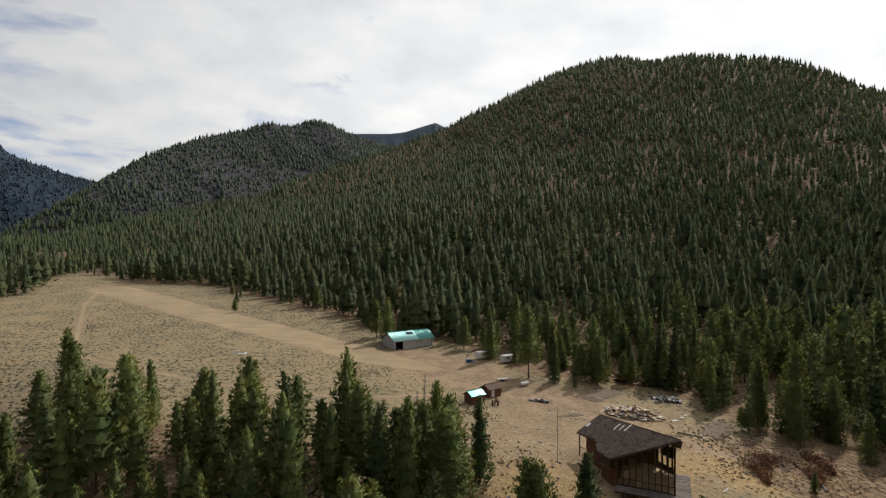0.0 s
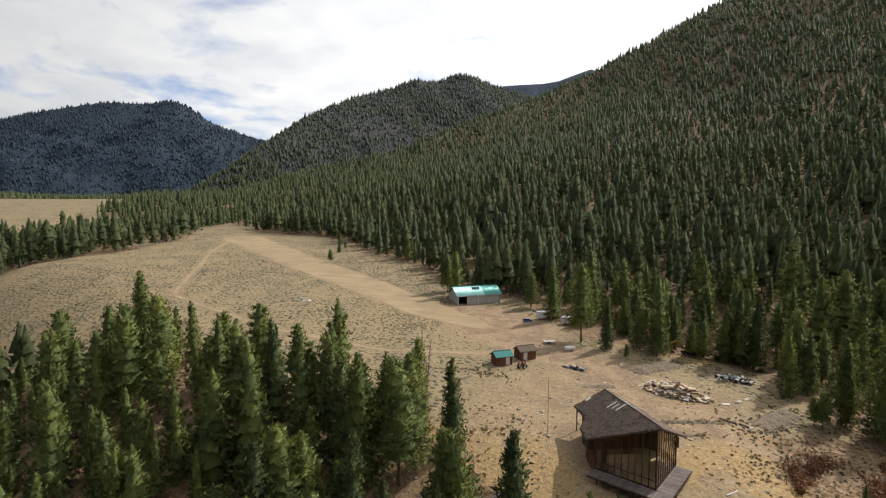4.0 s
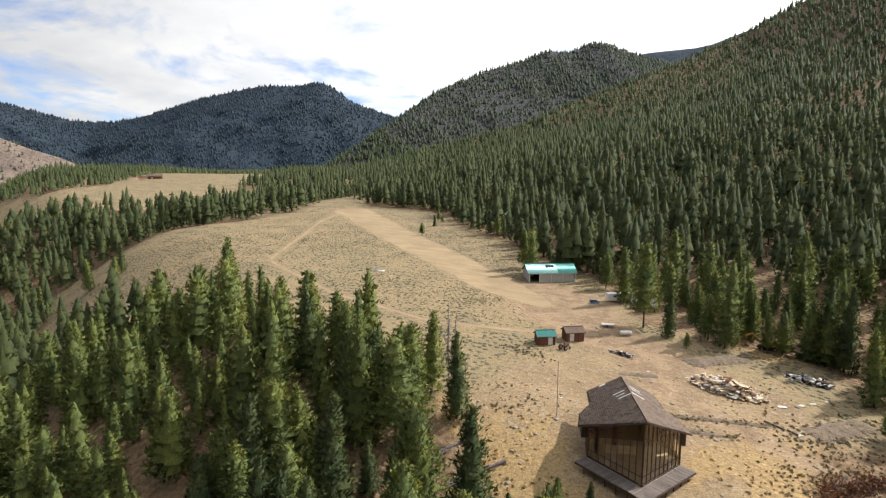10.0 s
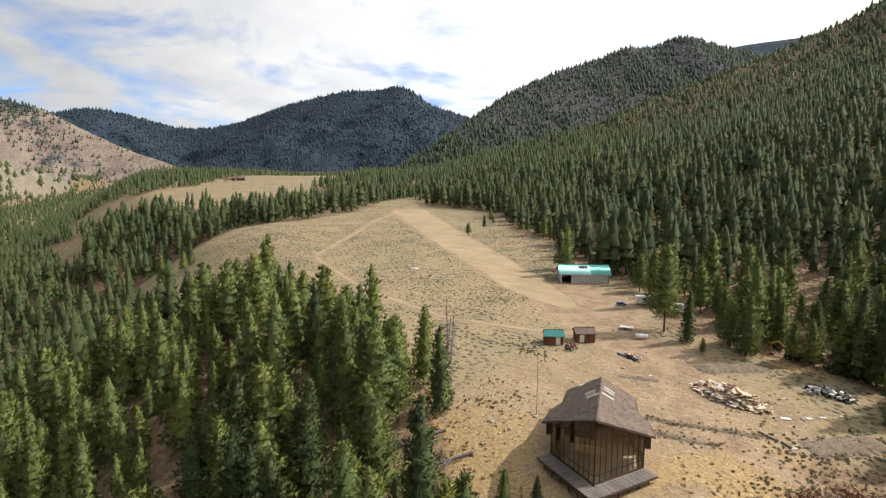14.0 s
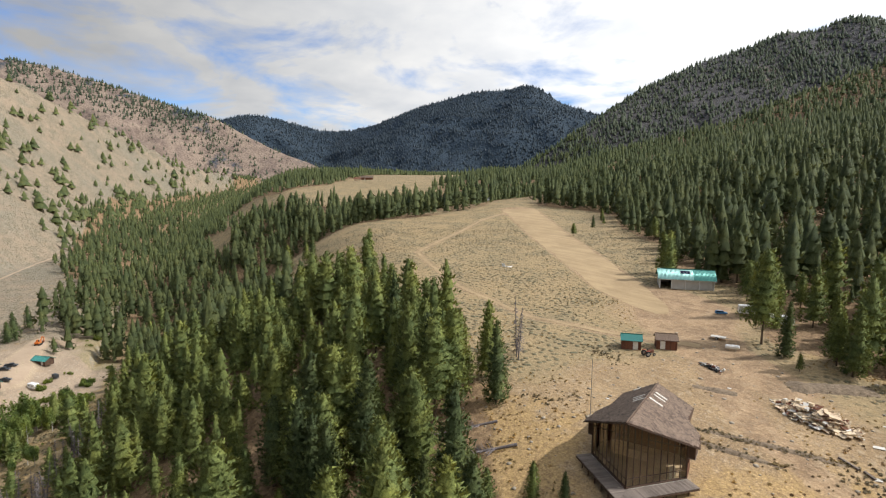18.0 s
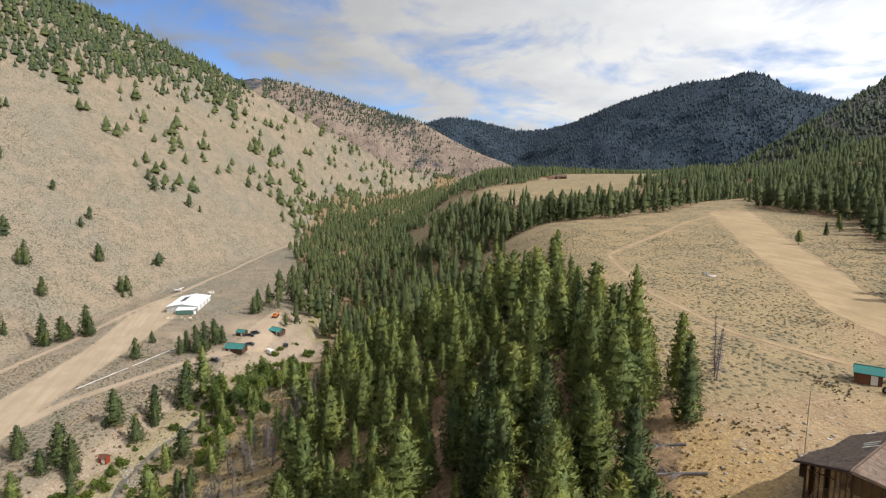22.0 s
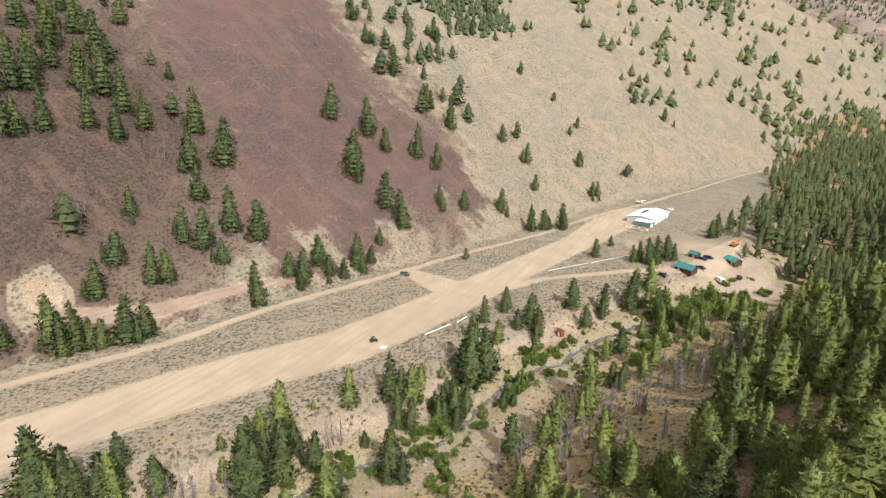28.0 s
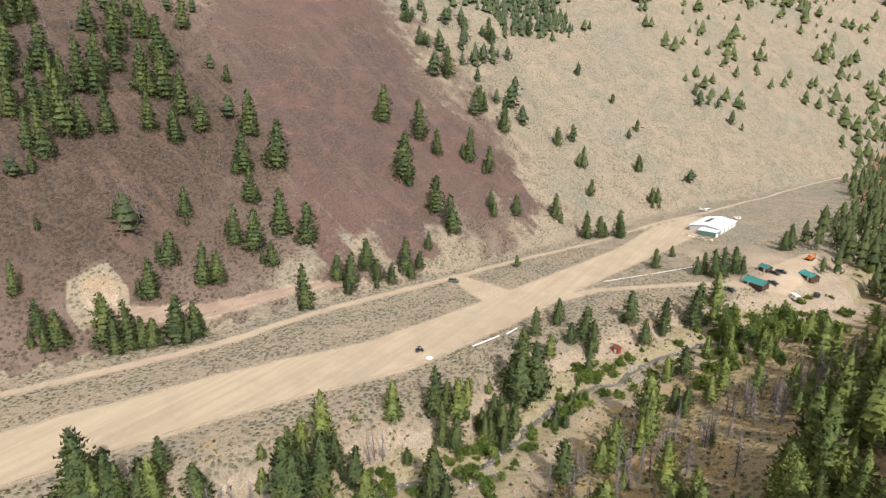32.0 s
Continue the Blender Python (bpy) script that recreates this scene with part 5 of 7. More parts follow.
# ---- cabin with the prow front ----
def cabin():
    base = thing("cabin", "unfinished dark wooden cabin with glazed prow front and shingle roof", "cabin", pose(40.9, 93.8, 0, 0, 0, 20.3))

    def top(x, y):
        return 10.1 - 0.089 * y - 0.54 * abs(x)

    rng = np.random.default_rng(3)
    outline = [(0, 0), (8.1, 8.7), (7.55, 13.6), (5.8, 15.9), (5.6, 22.8), (0, 22.8)]
    for sgn in (-1, 1):
        ring = [(sgn * x, y, top(x, y) - 0.02) for x, y in outline]
        roof = part("roof_slope", slab(ring, 0.22), TIMBER, base, "dark plank roof slope")
        # shingle courses from the eave up
        co, fa = [], []
        x = 8.0
        while x > 0.02:
            y = 0.15 + rng.random() * 0.4
            while y < 22.8:
                ln = 0.28 + 0.35 * rng.random()
                cx, cy = x - 0.16, y + ln / 2
                if float(within(np.array([cx]), np.array([cy]), outline)[0]) > 0.05:
                    x0, x1 = x + rng.normal() * 0.03, max(0.0, x - 0.36)
                    lift = 0.035 + rng.random() * 0.03
                    b = len(co)
                    for (qx, qy, dz) in ((x0, y, lift), (x0, y + ln - 0.02, lift), (x1, y + ln - 0.02, 0.012), (x1, y, 0.012), (x0, y, 0), (x0, y + ln - 0.02, 0)):
                        co.append((sgn * qx, qy, top(qx, qy) + dz))
                    fa += [(b, b + 1, b + 2, b + 3), (b, b + 4, b + 5, b + 1)]
                y += ln
            x -= 0.30
        me = fill(bpy.data.meshes.new("shingles"), co, fa)
        me.materials.append(SHINGLE)
        sh = tagged(new("shingles", me), "weathered grey-brown wood shingles", kind="stuff")
        sh.parent = roof
        # edge boards of the prow and the eave
        part("fascia", beam((sgn * 0.05, -0.05, top(0, 0) - 0.20), (sgn * 8.1, 8.65, top(8.1, 8.7) - 0.18), 0.10, 0.34), TIMBER, base)
        part("fascia", beam((sgn * 8.12, 8.7, top(8.1, 8.7) - 0.18), (sgn * 7.57, 13.6, top(7.55, 13.6) - 0.18), 0.08, 0.28), TIMBER, base)
        part("fascia", beam((sgn * 5.82, 15.9, top(5.8, 15.9) - 0.18), (sgn * 5.62, 22.8, top(5.6, 22.8) - 0.18), 0.08, 0.28), TIMBER, base)
        # glazed prow wall: posts, rails, panes
        f, e = Vector((0, 1.4, 0)), Vector((sgn * 6.65, 8.5, 0))
        n = 9
        wall = part("prow_wall_sill", beam(f + Vector((0, 0, 0.15)), e + Vector((0, 0, 0.15)), 0.22, 0.34), TIMBER, base)
        part("white_sill_strip", beam(f.lerp(e, 0.02) + Vector((sgn * 0.07, -0.12, 0.06)), e + Vector((sgn * 0.07, -0.12, 0.06)), 0.05, 0.12), PALE, base, "pale strip of bare wood")
        for i in range(n + 1):
            p = f.lerp(e, i / n)
            part("post", beam((p.x, p.y, 0.2), (p.x, p.y, top(p.x, p.y) - 0.25), 0.20 if i in (0, n) else 0.13), TIMBER, base)
        for h in (1.4,):
            part("rail", beam(f + Vector((0, 0, h)), e + Vector((0, 0, h)), 0.07, 0.10), TIMBER, base)
        part("brace", beam(f.lerp(e, 0.35) + Vector((0, 0, 6.6)), f.lerp(e, 0.97) + Vector((0, 0, 4.7)), 0.10, 0.16), TIMBER, base)
        for i in range(n):
            a, b = f.lerp(e, (i + 0.08) / n), f.lerp(e, (i + 0.92) / n)
            for lo, hi in ((0.34, 1.34), (1.46, None)):
                if rng.random() < 0.06:
                    continue
                ha, hb = (hi, hi) if hi else (top(a.x, a.y) - 0.35, top(b.x, b.y) - 0.35)
                if min(ha, hb) < lo + 0.2:
                    continue
                bm = bmesh.new()
                q = [(a.x, a.y, lo), (b.x, b.y, lo), (b.x, b.y, hb), (a.x, a.y, ha)]
                bm.faces.new([bm.verts.new(c) for c in q])
                r = bmesh.ops.extrude_face_region(bm, geom=bm.faces[:])
                bmesh.ops.translate(bm, verts=[v for v in r["geom"] if isinstance(v, bmesh.types.BMVert)], vec=(-sgn * 0.015, 0.015, 0))
                bmesh.ops.recalc_face_normals(bm, faces=bm.faces)
                pane = part("window_pane", bm, PANE, base)
                pane.visible_shadow = False
        # side walls of upright boards
        walls = [((6.65, 8.5), (6.55, 13.2)), ((6.55, 13.2), (4.9, 15.2)), ((4.9, 15.2), (4.8, 20.6))]
        for (ax, ay), (bx, by) in walls:
            a, b = Vector((sgn * ax, ay, 0)), Vector((sgn * bx, by, 0))
            k = max(2, round((b - a).length / 0.42))
            for i in range(k):
                p, q = a.lerp(b, i / k), a.lerp(b, (i + 0.97) / k)
                m = (p + q) / 2
                ang = math.atan2(q.y - p.y, q.x - p.x)
                full = top(m.x, m.y) + 0.46
                if sgn > 0 and ay < 10 and i % 3 != 1:
                    full = 1.7
                bm = block((q - p).length, 0.06 + 0.02 * rng.random(), full, (m.x, m.y, -0.7), 0, (0, 0, math.degrees(ang)))
                part("wall_board", bm, SIDING, base)
        # small bay under the eave
        bay = part("side_bay", block(1.0, 3.0, 1.7, (sgn * 7.1, 10.8, 2.8), 0.03), TIMBER, base, "dark boarded bay hung under the eave")
        part("bay_sill", block(1.1, 3.1, 0.12, (sgn * 7.1, 10.8, 2.68), 0.02), DECKING, bay)
        # porch posts behind
        part("porch_post", beam((sgn * 5.2, 22.4, -1.2), (sgn * 5.2, 22.4, top(5.2, 22.4) - 0.2), 0.18), TIMBER, base)
        part("porch_rail", beam((sgn * 5.2, 20.6, 2.2), (sgn * 5.2, 22.4, 2.2), 0.10, 0.14), TIMBER, base)
        # deck boards, mitred at the prow
        along_e = (e - f).normalized()
        out = Vector((along_e.y * sgn, -along_e.x * sgn, 0))
        t = -2.68
        while t < 10.0:
            wdt = 0.27
            p0, p1 = max(0.0, -t * 0.9325), max(0.0, -(t + wdt - 0.02) * 0.9325)
            if p0 < 2.5:
                ring = [f + along_e * tt + out * dd + Vector((0, 0, 0.02 + 0.015 * rng.normal())) for tt, dd in ((t, min(2.5, p0)), (t + wdt - 0.02, min(2.5, p1)), (t + wdt - 0.02, 2.5 + 0.03 * rng.normal()), (t, 2.5 + 0.03 * rng.normal()))]
                part("deck_board", slab([tuple(v) for v in ring], 0.06), DECKING, base)
            t += wdt
        tip = f + along_e * -2.60 + out * 2.45
        end = f + along_e * 9.95 + out * 2.45
        part("deck_beam", beam(tip + Vector((0, 0, -0.22)), end + Vector((0, 0, -0.22)), 0.12, 0.28), TIMBER, base)
        for i in range(5):
            p = f.lerp(e, (i + 0.3) / 5) + out * 2.2
            part("deck_post", beam((p.x, p.y, -2.6), (p.x, p.y, -0.1), 0.16), TIMBER, base)
    part("back_wall", block(9.5, 0.12, 6.2, (0, 20.6, -0.7)), SIDING, base)
    part("ridge_beam", beam((0, 0.3, 9.72), (0, 22.6, 7.75), 0.24, 0.30), TIMBER, base)
    part("ridge_cap", beam((0, 0.0, 10.13), (0, 22.8, 8.10), 0.26, 0.05), SHINGLE, base)
    part("floor", slab([(0, 1.5, 0.05), (6.5, 8.5, 0.05), (6.5, 13, 0.05), (4.8, 15.2, 0.05), (4.8, 20.5, 0.05), (-4.8, 20.5, 0.05), (-4.8, 15.2, 0.05), (-6.5, 13, 0.05), (-6.5, 8.5, 0.05)], 0.3), RAW_WOOD, base, "bare plank floor")
    bm = prism([(-4.7, 0.1), (4.7, 0.1), (4.7, 5.6), (0, 8.2), (-4.7, 5.6)], 0.14)
    bmesh.ops.translate(bm, vec=(0, 15.3, 0), verts=bm.verts)
    part("inner_wall", bm, SIDING, base, "inner wall of dark boards")
    part("low_partition", block(5.0, 0.12, 1.3, (-1.5, 10.6, 0.05)), RAW_WOOD, base, "unpainted low partition")
    part("foundation", block(9.4, 12.0, 1.4, (0, 14.2, -1.6)), ROCK, base)
    part("foundation", block(11.0, 4.5, 1.4, (0, 9.2, -1.7)), ROCK, base)
    part("inner_door", block(0.9, 0.08, 1.95, (5.0, 7.0, 0.2), 0.01, (0, 0, 47)), PALE, base, "pale grey door")
    # loose boards and sheets on the roof
    for x, y, w, ln in ((1.4, 17.6, 0.55, 1.7), (1.4, 16.2, 0.4, 1.7), (1.3, 13.7, 0.55, 1.9), (-1.5, 15.1, 0.35, 1.7), (-0.95, 12.5, 0.35, 1.8), (-1.4, 13.8, 0.3, 1.3), (-3.2, 22.1, 0.7, 1.0)):
        q = [(x - ln / 2, y - w / 2), (x + ln / 2, y - w / 2 + 0.1), (x + ln / 2, y + w / 2 + 0.1), (x - ln / 2, y + w / 2)]
        part("roof_patch", slab([(a, b, top(a, b) + 0.13) for a, b in q], 0.05), PALE, base, "pale board nailed on the shingles")
    return base


cabin()


# ---- sheds and hangars ----
def gable_house(name, label, category, m, wide, deep, wall, ridge_h, mat_wall, mat_roof, door=None, boards=True, over=0.35, rib=0.6, group="", along_x=True):
    """A small house; front towards -y, ridge along x."""
    base = thing(name, label, category, m, group)
    rng = np.random.default_rng(int(wide * 100))

    def wall_run(ax, ay, bx, by, gable=False):
        a, b = Vector((ax, ay, 0)), Vector((bx, by, 0))
        k = max(3, round((b - a).length / 0.4)) if boards else max(2, round((b - a).length / 1.2))
        for i in range(k):
            p, q = a.lerp(b, i / k), a.lerp(b, (i + 0.98) / k)
            c = (p + q) / 2
            h = wall + ((ridge_h - wall) * (1 - abs(c.y) / (deep / 2)) if gable else 0) - 0.03
            part("wall_board" if boards else "wall_panel", block((q - p).length, 0.07 + 0.015 * rng.random(), h + 0.4, (c.x, c.y, -0.4), 0, (0, 0, math.degrees(math.atan2(q.y - p.y, q.x - p.x)))), mat_wall, base)

    x0, y0 = wide / 2, deep / 2
    wall_run(-x0, -y0, x0, -y0)
    wall_run(x0, y0, -x0, y0)
    wall_run(x0, -y0, x0, y0, True)
    wall_run(-x0, y0, -x0, -y0, True)
    slope = (ridge_h - wall) / y0
    for sgn in (-1, 1):
        ye, ze = sgn * (y0 + over), ridge_h - slope * (y0 + over) + 0.12
        ring = [(-x0 - over, ye, ze), (x0 + over, ye, ze), (x0 + over, 0, ridge_h + 0.12), (-x0 - over, 0, ridge_h + 0.12)]
        roof = part("roof", slab(ring, 0.12), mat_roof, base)
        if rib:
            n = int((wide + 2 * over) / rib)
            for i in range(n + 1):
                x = -x0 - over + 0.03 + i * (wide + 2 * over - 0.06) / n
                part("roof_seam", beam((x, ye, ze + 0.02), (x, 0, ridge_h + 0.14), 0.05, 0.05), mat_roof, roof)
        part("eave_board", beam((-x0 - over, ye, ze - 0.12), (x0 + over, ye, ze - 0.12), 0.05, 0.14), TIMBER if boards else TRIM, base)
    part("ridge_cap", beam((-x0 - over, 0, ridge_h + 0.15), (x0 + over, 0, ridge_h + 0.15), 0.3, 0.06), mat_roof, base)
    if door:
        d = part("door", block(0.9, 0.06, 1.95, (door, -y0 - 0.07, 0), 0.01), PALE, base, "pale door")
        part("door_handle", rod((door + 0.33, -y0 - 0.10, 1.0), (door + 0.33, -y0 - 0.16, 1.0), 0.03), STEEL, d)
        for s in (-0.5, 0.5):
            part("door_frame", block(0.09, 0.06, 2.05, (door + s, -y0 - 0.08, 0)), TRIM, base)
    return base


SHINGLE_ROOF = SHINGLE


def corrugated(x0, x1, lower, upper, pitch=0.42, depth=0.045):
    """A ribbed roof sheet between a lower and an upper edge (y, z), ribs running up the slope."""
    n = max(8, int((x1 - x0) / pitch * 8))
    co, fa = [], []
    for i in range(n + 1):
        x = x0 + (x1 - x0) * i / n
        w = depth * math.sin(2 * math.pi * (x - x0) / pitch)
        for y, z in (lower, upper):
            co += [(x, y, z + w), (x, y, z + w - 0.03)]
    for i in range(n):
        a = i * 4
        fa += [(a, a + 4, a + 6, a + 2), (a + 1, a + 3, a + 7, a + 5), (a, a + 1, a + 5, a + 4)]
    bm = bmesh.new()
    vs = [bm.verts.new(c) for c in co]
    for f in fa:
        bm.faces.new([vs[i] for i in f]).smooth = True
    bmesh.ops.recalc_face_normals(bm, faces=bm.faces)
    return bm


gable_house("shed", "small dark red board shed with a teal metal roof", "shed", on_ground(8.4, 145.9, 36, 0.05), 4.3, 3.2, 2.2, 3.1, SIDING, TEAL, 0.9, group="sheds of the yard")
gable_house("shed", "small dark red board shed with an old shingle roof", "shed", on_ground(13.4, 152.6, 38, 0.05), 4.5, 3.4, 2.3, 3.2, SIDING, SHINGLE_ROOF, -0.9, rib=0.35, group="sheds of the yard")


def hangar():
    base = thing("hangar", "long grey metal hangar with a teal roof and one open bay", "hangar", pose(-11.0, 208.4, floor_at(-11, 206) - 0.1, 0, 0, 35))
    w, d, h, top = 16.9, 9.2, 3.7, 6.1
    # front bays: an open one, then three closed doors
    x = -w / 2
    for i, bw in enumerate((3.7, 4.3, 4.3, 4.3)):
        part("bay_post", block(0.28, 0.28, h, (x + 0.05, 0, 0)), TRIM, base)
        if i:
            door = part("overhead_door", block(bw - 0.4, 0.08, h - 0.45, (x + bw / 2, 0.03, 0.0), 0.01), GREY_WALL, base, "closed light grey overhead door")
            for k in range(4):
                part("door_panel", block(bw - 0.5, 0.03, 0.70, (x + bw / 2, -0.03, 0.06 + 0.8 * k), 0.01), GREY_WALL, door)
        x += bw
    part("bay_post", block(0.28, 0.28, h, (w / 2 - 0.1, 0, 0)), TRIM, base)
    part("lintel", block(w, 0.2, 0.5, (0, 0, h - 0.5)), GREY_WALL, base)
    part("back_wall", block(w, 0.12, h + 0.3, (0, d, -0.3)), GREY_WALL, base)
    part("floor", block(w - 0.3, d - 0.2, 0.1, (0, d / 2, -0.05)), DARK, base, "dark bare floor")
    part("inner_wall", block(0.1, d - 0.3, h, (-w / 2 + 3.9, d / 2, 0)), DARK, base)
    for s in (-1, 1):
        ring = [(0, h), (d, h), (d / 2, top), (0, h)]
        bm = prism([(-0.02, -0.3), (d + 0.02, -0.3), (d + 0.02, h), (d / 2, top), (-0.02, h)], 0.12)
        bmesh.ops.rotate(bm, cent=(0, 0, 0), matrix=Matrix.Rotation(radians(90), 3, "Z"), verts=bm.verts)
        bmesh.ops.translate(bm, vec=(s * (w / 2), 0, 0), verts=bm.verts)
        part("gable_wall", bm, GREY_WALL, base)
    over = 0.6
    k = (top - h) / (d / 2)
    for y_e, sgn in ((-over, 1), (d + over, -1)):
        ze = h - k * over + 0.15
        roof = part("roof", slab([(-w / 2 - 0.7, y_e, ze), (w / 2 + 0.7, y_e, ze), (w / 2 + 0.7, d / 2, top + 0.15), (-w / 2 - 0.7, d / 2, top + 0.15)], 0.1), TEAL, base, "glossy teal standing-seam metal roof")
        for x0, x1, mat in ((-w / 2 - 0.7, 2.1, BRIGHT_TEAL), (2.1, w / 2 + 0.7, TEAL)):
            part("roof_sheet", corrugated(x0, x1, (y_e, ze + 0.06), (d / 2, top + 0.21)), mat, roof)
        part("gutter", beam((-w / 2 - 0.7, y_e, ze - 0.1), (w / 2 + 0.7, y_e, ze - 0.1), 0.12, 0.14), TRIM, base)
    part("ridge_cap", beam((-w / 2 - 0.7, d / 2, top + 0.24), (w / 2 + 0.7, d / 2, top + 0.24), 0.35, 0.06), TEAL, base)
    sk = slab([(-1.8, 2.4, h + k * 2.4 + 0.26), (1.2, 2.4, h + k * 2.4 + 0.26), (1.2, 3.8, h + k * 3.8 + 0.26), (-1.8, 3.8, h + k * 3.8 + 0.26)], 0.08)
    panel = part("roof_panel", sk, SOLAR, base, "dark solar panel on the roof")
    for i in range(4):
        x = -1.8 + i
        part("panel_frame", beam((x, 2.4, h + k * 2.4 + 0.28), (x, 3.8, h + k * 3.8 + 0.28), 0.05, 0.05), STEEL, panel)


hangar()


def valley_hangar():
    """Low white building beside the valley strip; its ridge points across the strip."""
    cx, cy = -322.0, -16.0
    base = thing("valley_hangar", "low white metal-roofed hangar beside the dirt airstrip", "hangar", pose(cx, cy, floor_at(cx, cy) + 0.1, 0, 0, 80))
    w, d, h, top = 19.0, 32.0, 3.6, 5.2
    for s in (-1, 1):
        for i in range(16):
            y = -d / 2 + (i + 0.5) * d / 16
            part("wall_panel", block(0.12, d / 16 - 0.04, h + 0.6, (s * w / 2, y, -0.6)), GREEN_WALL if s < 0 else GREY_WALL, base)
        roof = part("roof", slab([(s * (w / 2 + 0.6), -d / 2 - 0.6, h - 0.02), (s * (w / 2 + 0.6), d / 2 + 0.6, h - 0.02), (0, d / 2 + 0.6, top), (0, -d / 2 - 0.6, top)], 0.16), WHITE_ROOF, base, "white metal roof")
        for i in range(24):
            y = -d / 2 - 0.5 + i * (d + 1.0) / 23
            part("roof_seam", beam((s * (w / 2 + 0.6), y, h + 0.0), (0, y, top + 0.02), 0.06, 0.06), WHITE_ROOF, roof)
        bm = prism([(-w / 2, -0.6), (w / 2, -0.6), (w / 2, h), (0, top - 0.1), (-w / 2, h)], 0.14)
        bmesh.ops.translate(bm, vec=(0, s * d / 2, 0), verts=bm.verts)
        part("end_wall", bm, GREY_WALL, base)
    part("ridge_cap", beam((0, -d / 2 - 0.6, top + 0.03), (0, d / 2 + 0.6, top + 0.03), 0.3, 0.05), WHITE_ROOF, base)
    panel = part("roof_panel", slab([(-1.2, -6, top - 0.05), (-1.2, 6, top - 0.05), (-4.2, 6, top - 0.56), (-4.2, -6, top - 0.56)], 0.08), SOLAR, base, "dark blue row of solar panels")
    panel.location.z += 0.2
    for i in range(7):
        y = -6 + 2 * i
        part("panel_frame", beam((-1.2, y, top - 0.03), (-4.2, y, top - 0.54), 0.06, 0.05), STEEL, panel)
    for i in range(4):
        part("hangar_door", block(0.1, 5.2, 3.2, (w / 2 + 0.1, -12 + 7.6 * i, 0), 0.02), WHITE_PAINT, base)
    lean = part("lean_to_roof", slab([(-2, -d / 2 - 0.6, 3.4), (9.8, -d / 2 - 0.6, 3.0), (9.0, -d / 2 - 6.5, 2.5), (-2, -d / 2 - 6.5, 2.5)], 0.14), WHITE_ROOF, base)
    for x in (-1.6, 3.5, 8.6):
        part("lean_to_post", beam((x, -d / 2 - 6.2, -0.5), (x, -d / 2 - 6.2, 2.5), 0.16), TRIM, base)
    part("lean_to_wall", block(10.6, 0.1, 2.8, (3.5, -d / 2 - 6.3, -0.4)), GREEN_WALL, base)


valley_hangar()
gable_house("camp_house", "brown board bunkhouse with a bright teal metal roof", "house", on_ground(-217, 18, 62, 0.1), 9.2, 5.6, 2.4, 3.9, TIMBER, TEAL, -2.5, over=0.7, group="teal-roofed camp houses")
gable_house("camp_house", "open teal-roofed storage house on the dirt yard", "house", on_ground(-249, 39.5, 40, 0.1), 7.8, 4.8, 2.4, 3.6, TIMBER, TEAL, 2.0, over=0.7, group="teal-roofed camp houses")
gable_house("camp_house", "small teal-roofed hut behind the bunkhouse", "house", on_ground(-243, 20, 55, 0.1), 4.8, 3.8, 2.2, 3.2, TIMBER, TEAL, 1.0, over=0.5, group="teal-roofed camp houses")
gable_house("privy", "tiny red-brown hut on the creek bank", "hut", on_ground(-123, -21.2, 70, 0.1), 2.6, 2.2, 2.0, 2.7, RED_PAINT, RUSTY, 0.3, over=0.2, rib=0.5)
gable_house("ranch_house", "low brown ranch house on the high meadow", "house", on_ground(-585, 424, 60, 0.1), 16, 8, 3.0, 5.0, SIDING, SHINGLE, -3, over=0.6, rib=0)
gable_house("ranch_house", "small brown outbuilding on the high meadow", "house", on_ground(-566, 398, 60, 0.1), 9, 6, 2.6, 4.2, RAW_WOOD, RUSTY, 2, over=0.5, rib=0)
gable_house("white_cabin", "small pale cabin among the trees beyond the meadow", "house", on_ground(-316, 401, 30, 0.1), 5, 4, 3, 5, PALE, WHITE_ROOF, None, boards=False, rib=0)

# ---- tracks, strips and water as sheets on the ground ----
def draped(name, line, label, category, mat, factor=0.8, lift=0.14, step=2.0, level=None, across=7):
    """A strip that follows a line of points (x, y, half width) over the ground."""
    pts = []
    for p, q in zip(line[:-1], line[1:]):
        n = max(1, int(math.hypot(q[0] - p[0], q[1] - p[1]) / step))
        pts += [tuple(a + (b - a) * i / n for a, b in zip(p, q)) for i in range(n)]
    pts.append(line[-1])
    pts = np.array(pts, dtype=float)
    for _ in range(6):
        pts[1:-1] = (pts[:-2] + 2 * pts[1:-1] + pts[2:]) / 4
    t = np.gradient(pts[:, :2], axis=0)
    t /= np.linalg.norm(t, axis=1)[:, None]
    nrm = np.stack([-t[:, 1], t[:, 0]], -1)
    f = np.linspace(-1, 1, across)
    wob = 1 + 0.10 * value_noise(pts[:, 0], pts[:, 1], 9, 3, 91)
    x = pts[:, 0:1] + nrm[:, 0:1] * (pts[:, 2] * wob)[:, None] * factor * f
    y = pts[:, 1:2] + nrm[:, 1:2] * (pts[:, 2] * wob)[:, None] * factor * f
    z = sample(GZ, x, y) + lift if level is None else np.repeat(level(pts)[:, None], across, 1)
    m = len(pts)
    i, j = np.meshgrid(np.arange(m - 1), np.arange(across - 1), indexing="ij")
    a = (i * across + j).ravel()
    me = fill(bpy.data.meshes.new(name), np.stack([x, y, z], -1).reshape(-1, 3), np.stack([a, a + across, a + across + 1, a + 1], -1))
    me.materials.append(mat)
    me.polygons.foreach_set("use_smooth", np.ones(len(me.polygons), dtype=bool))
    return tagged(new(name, me), label, category, kind="structure")


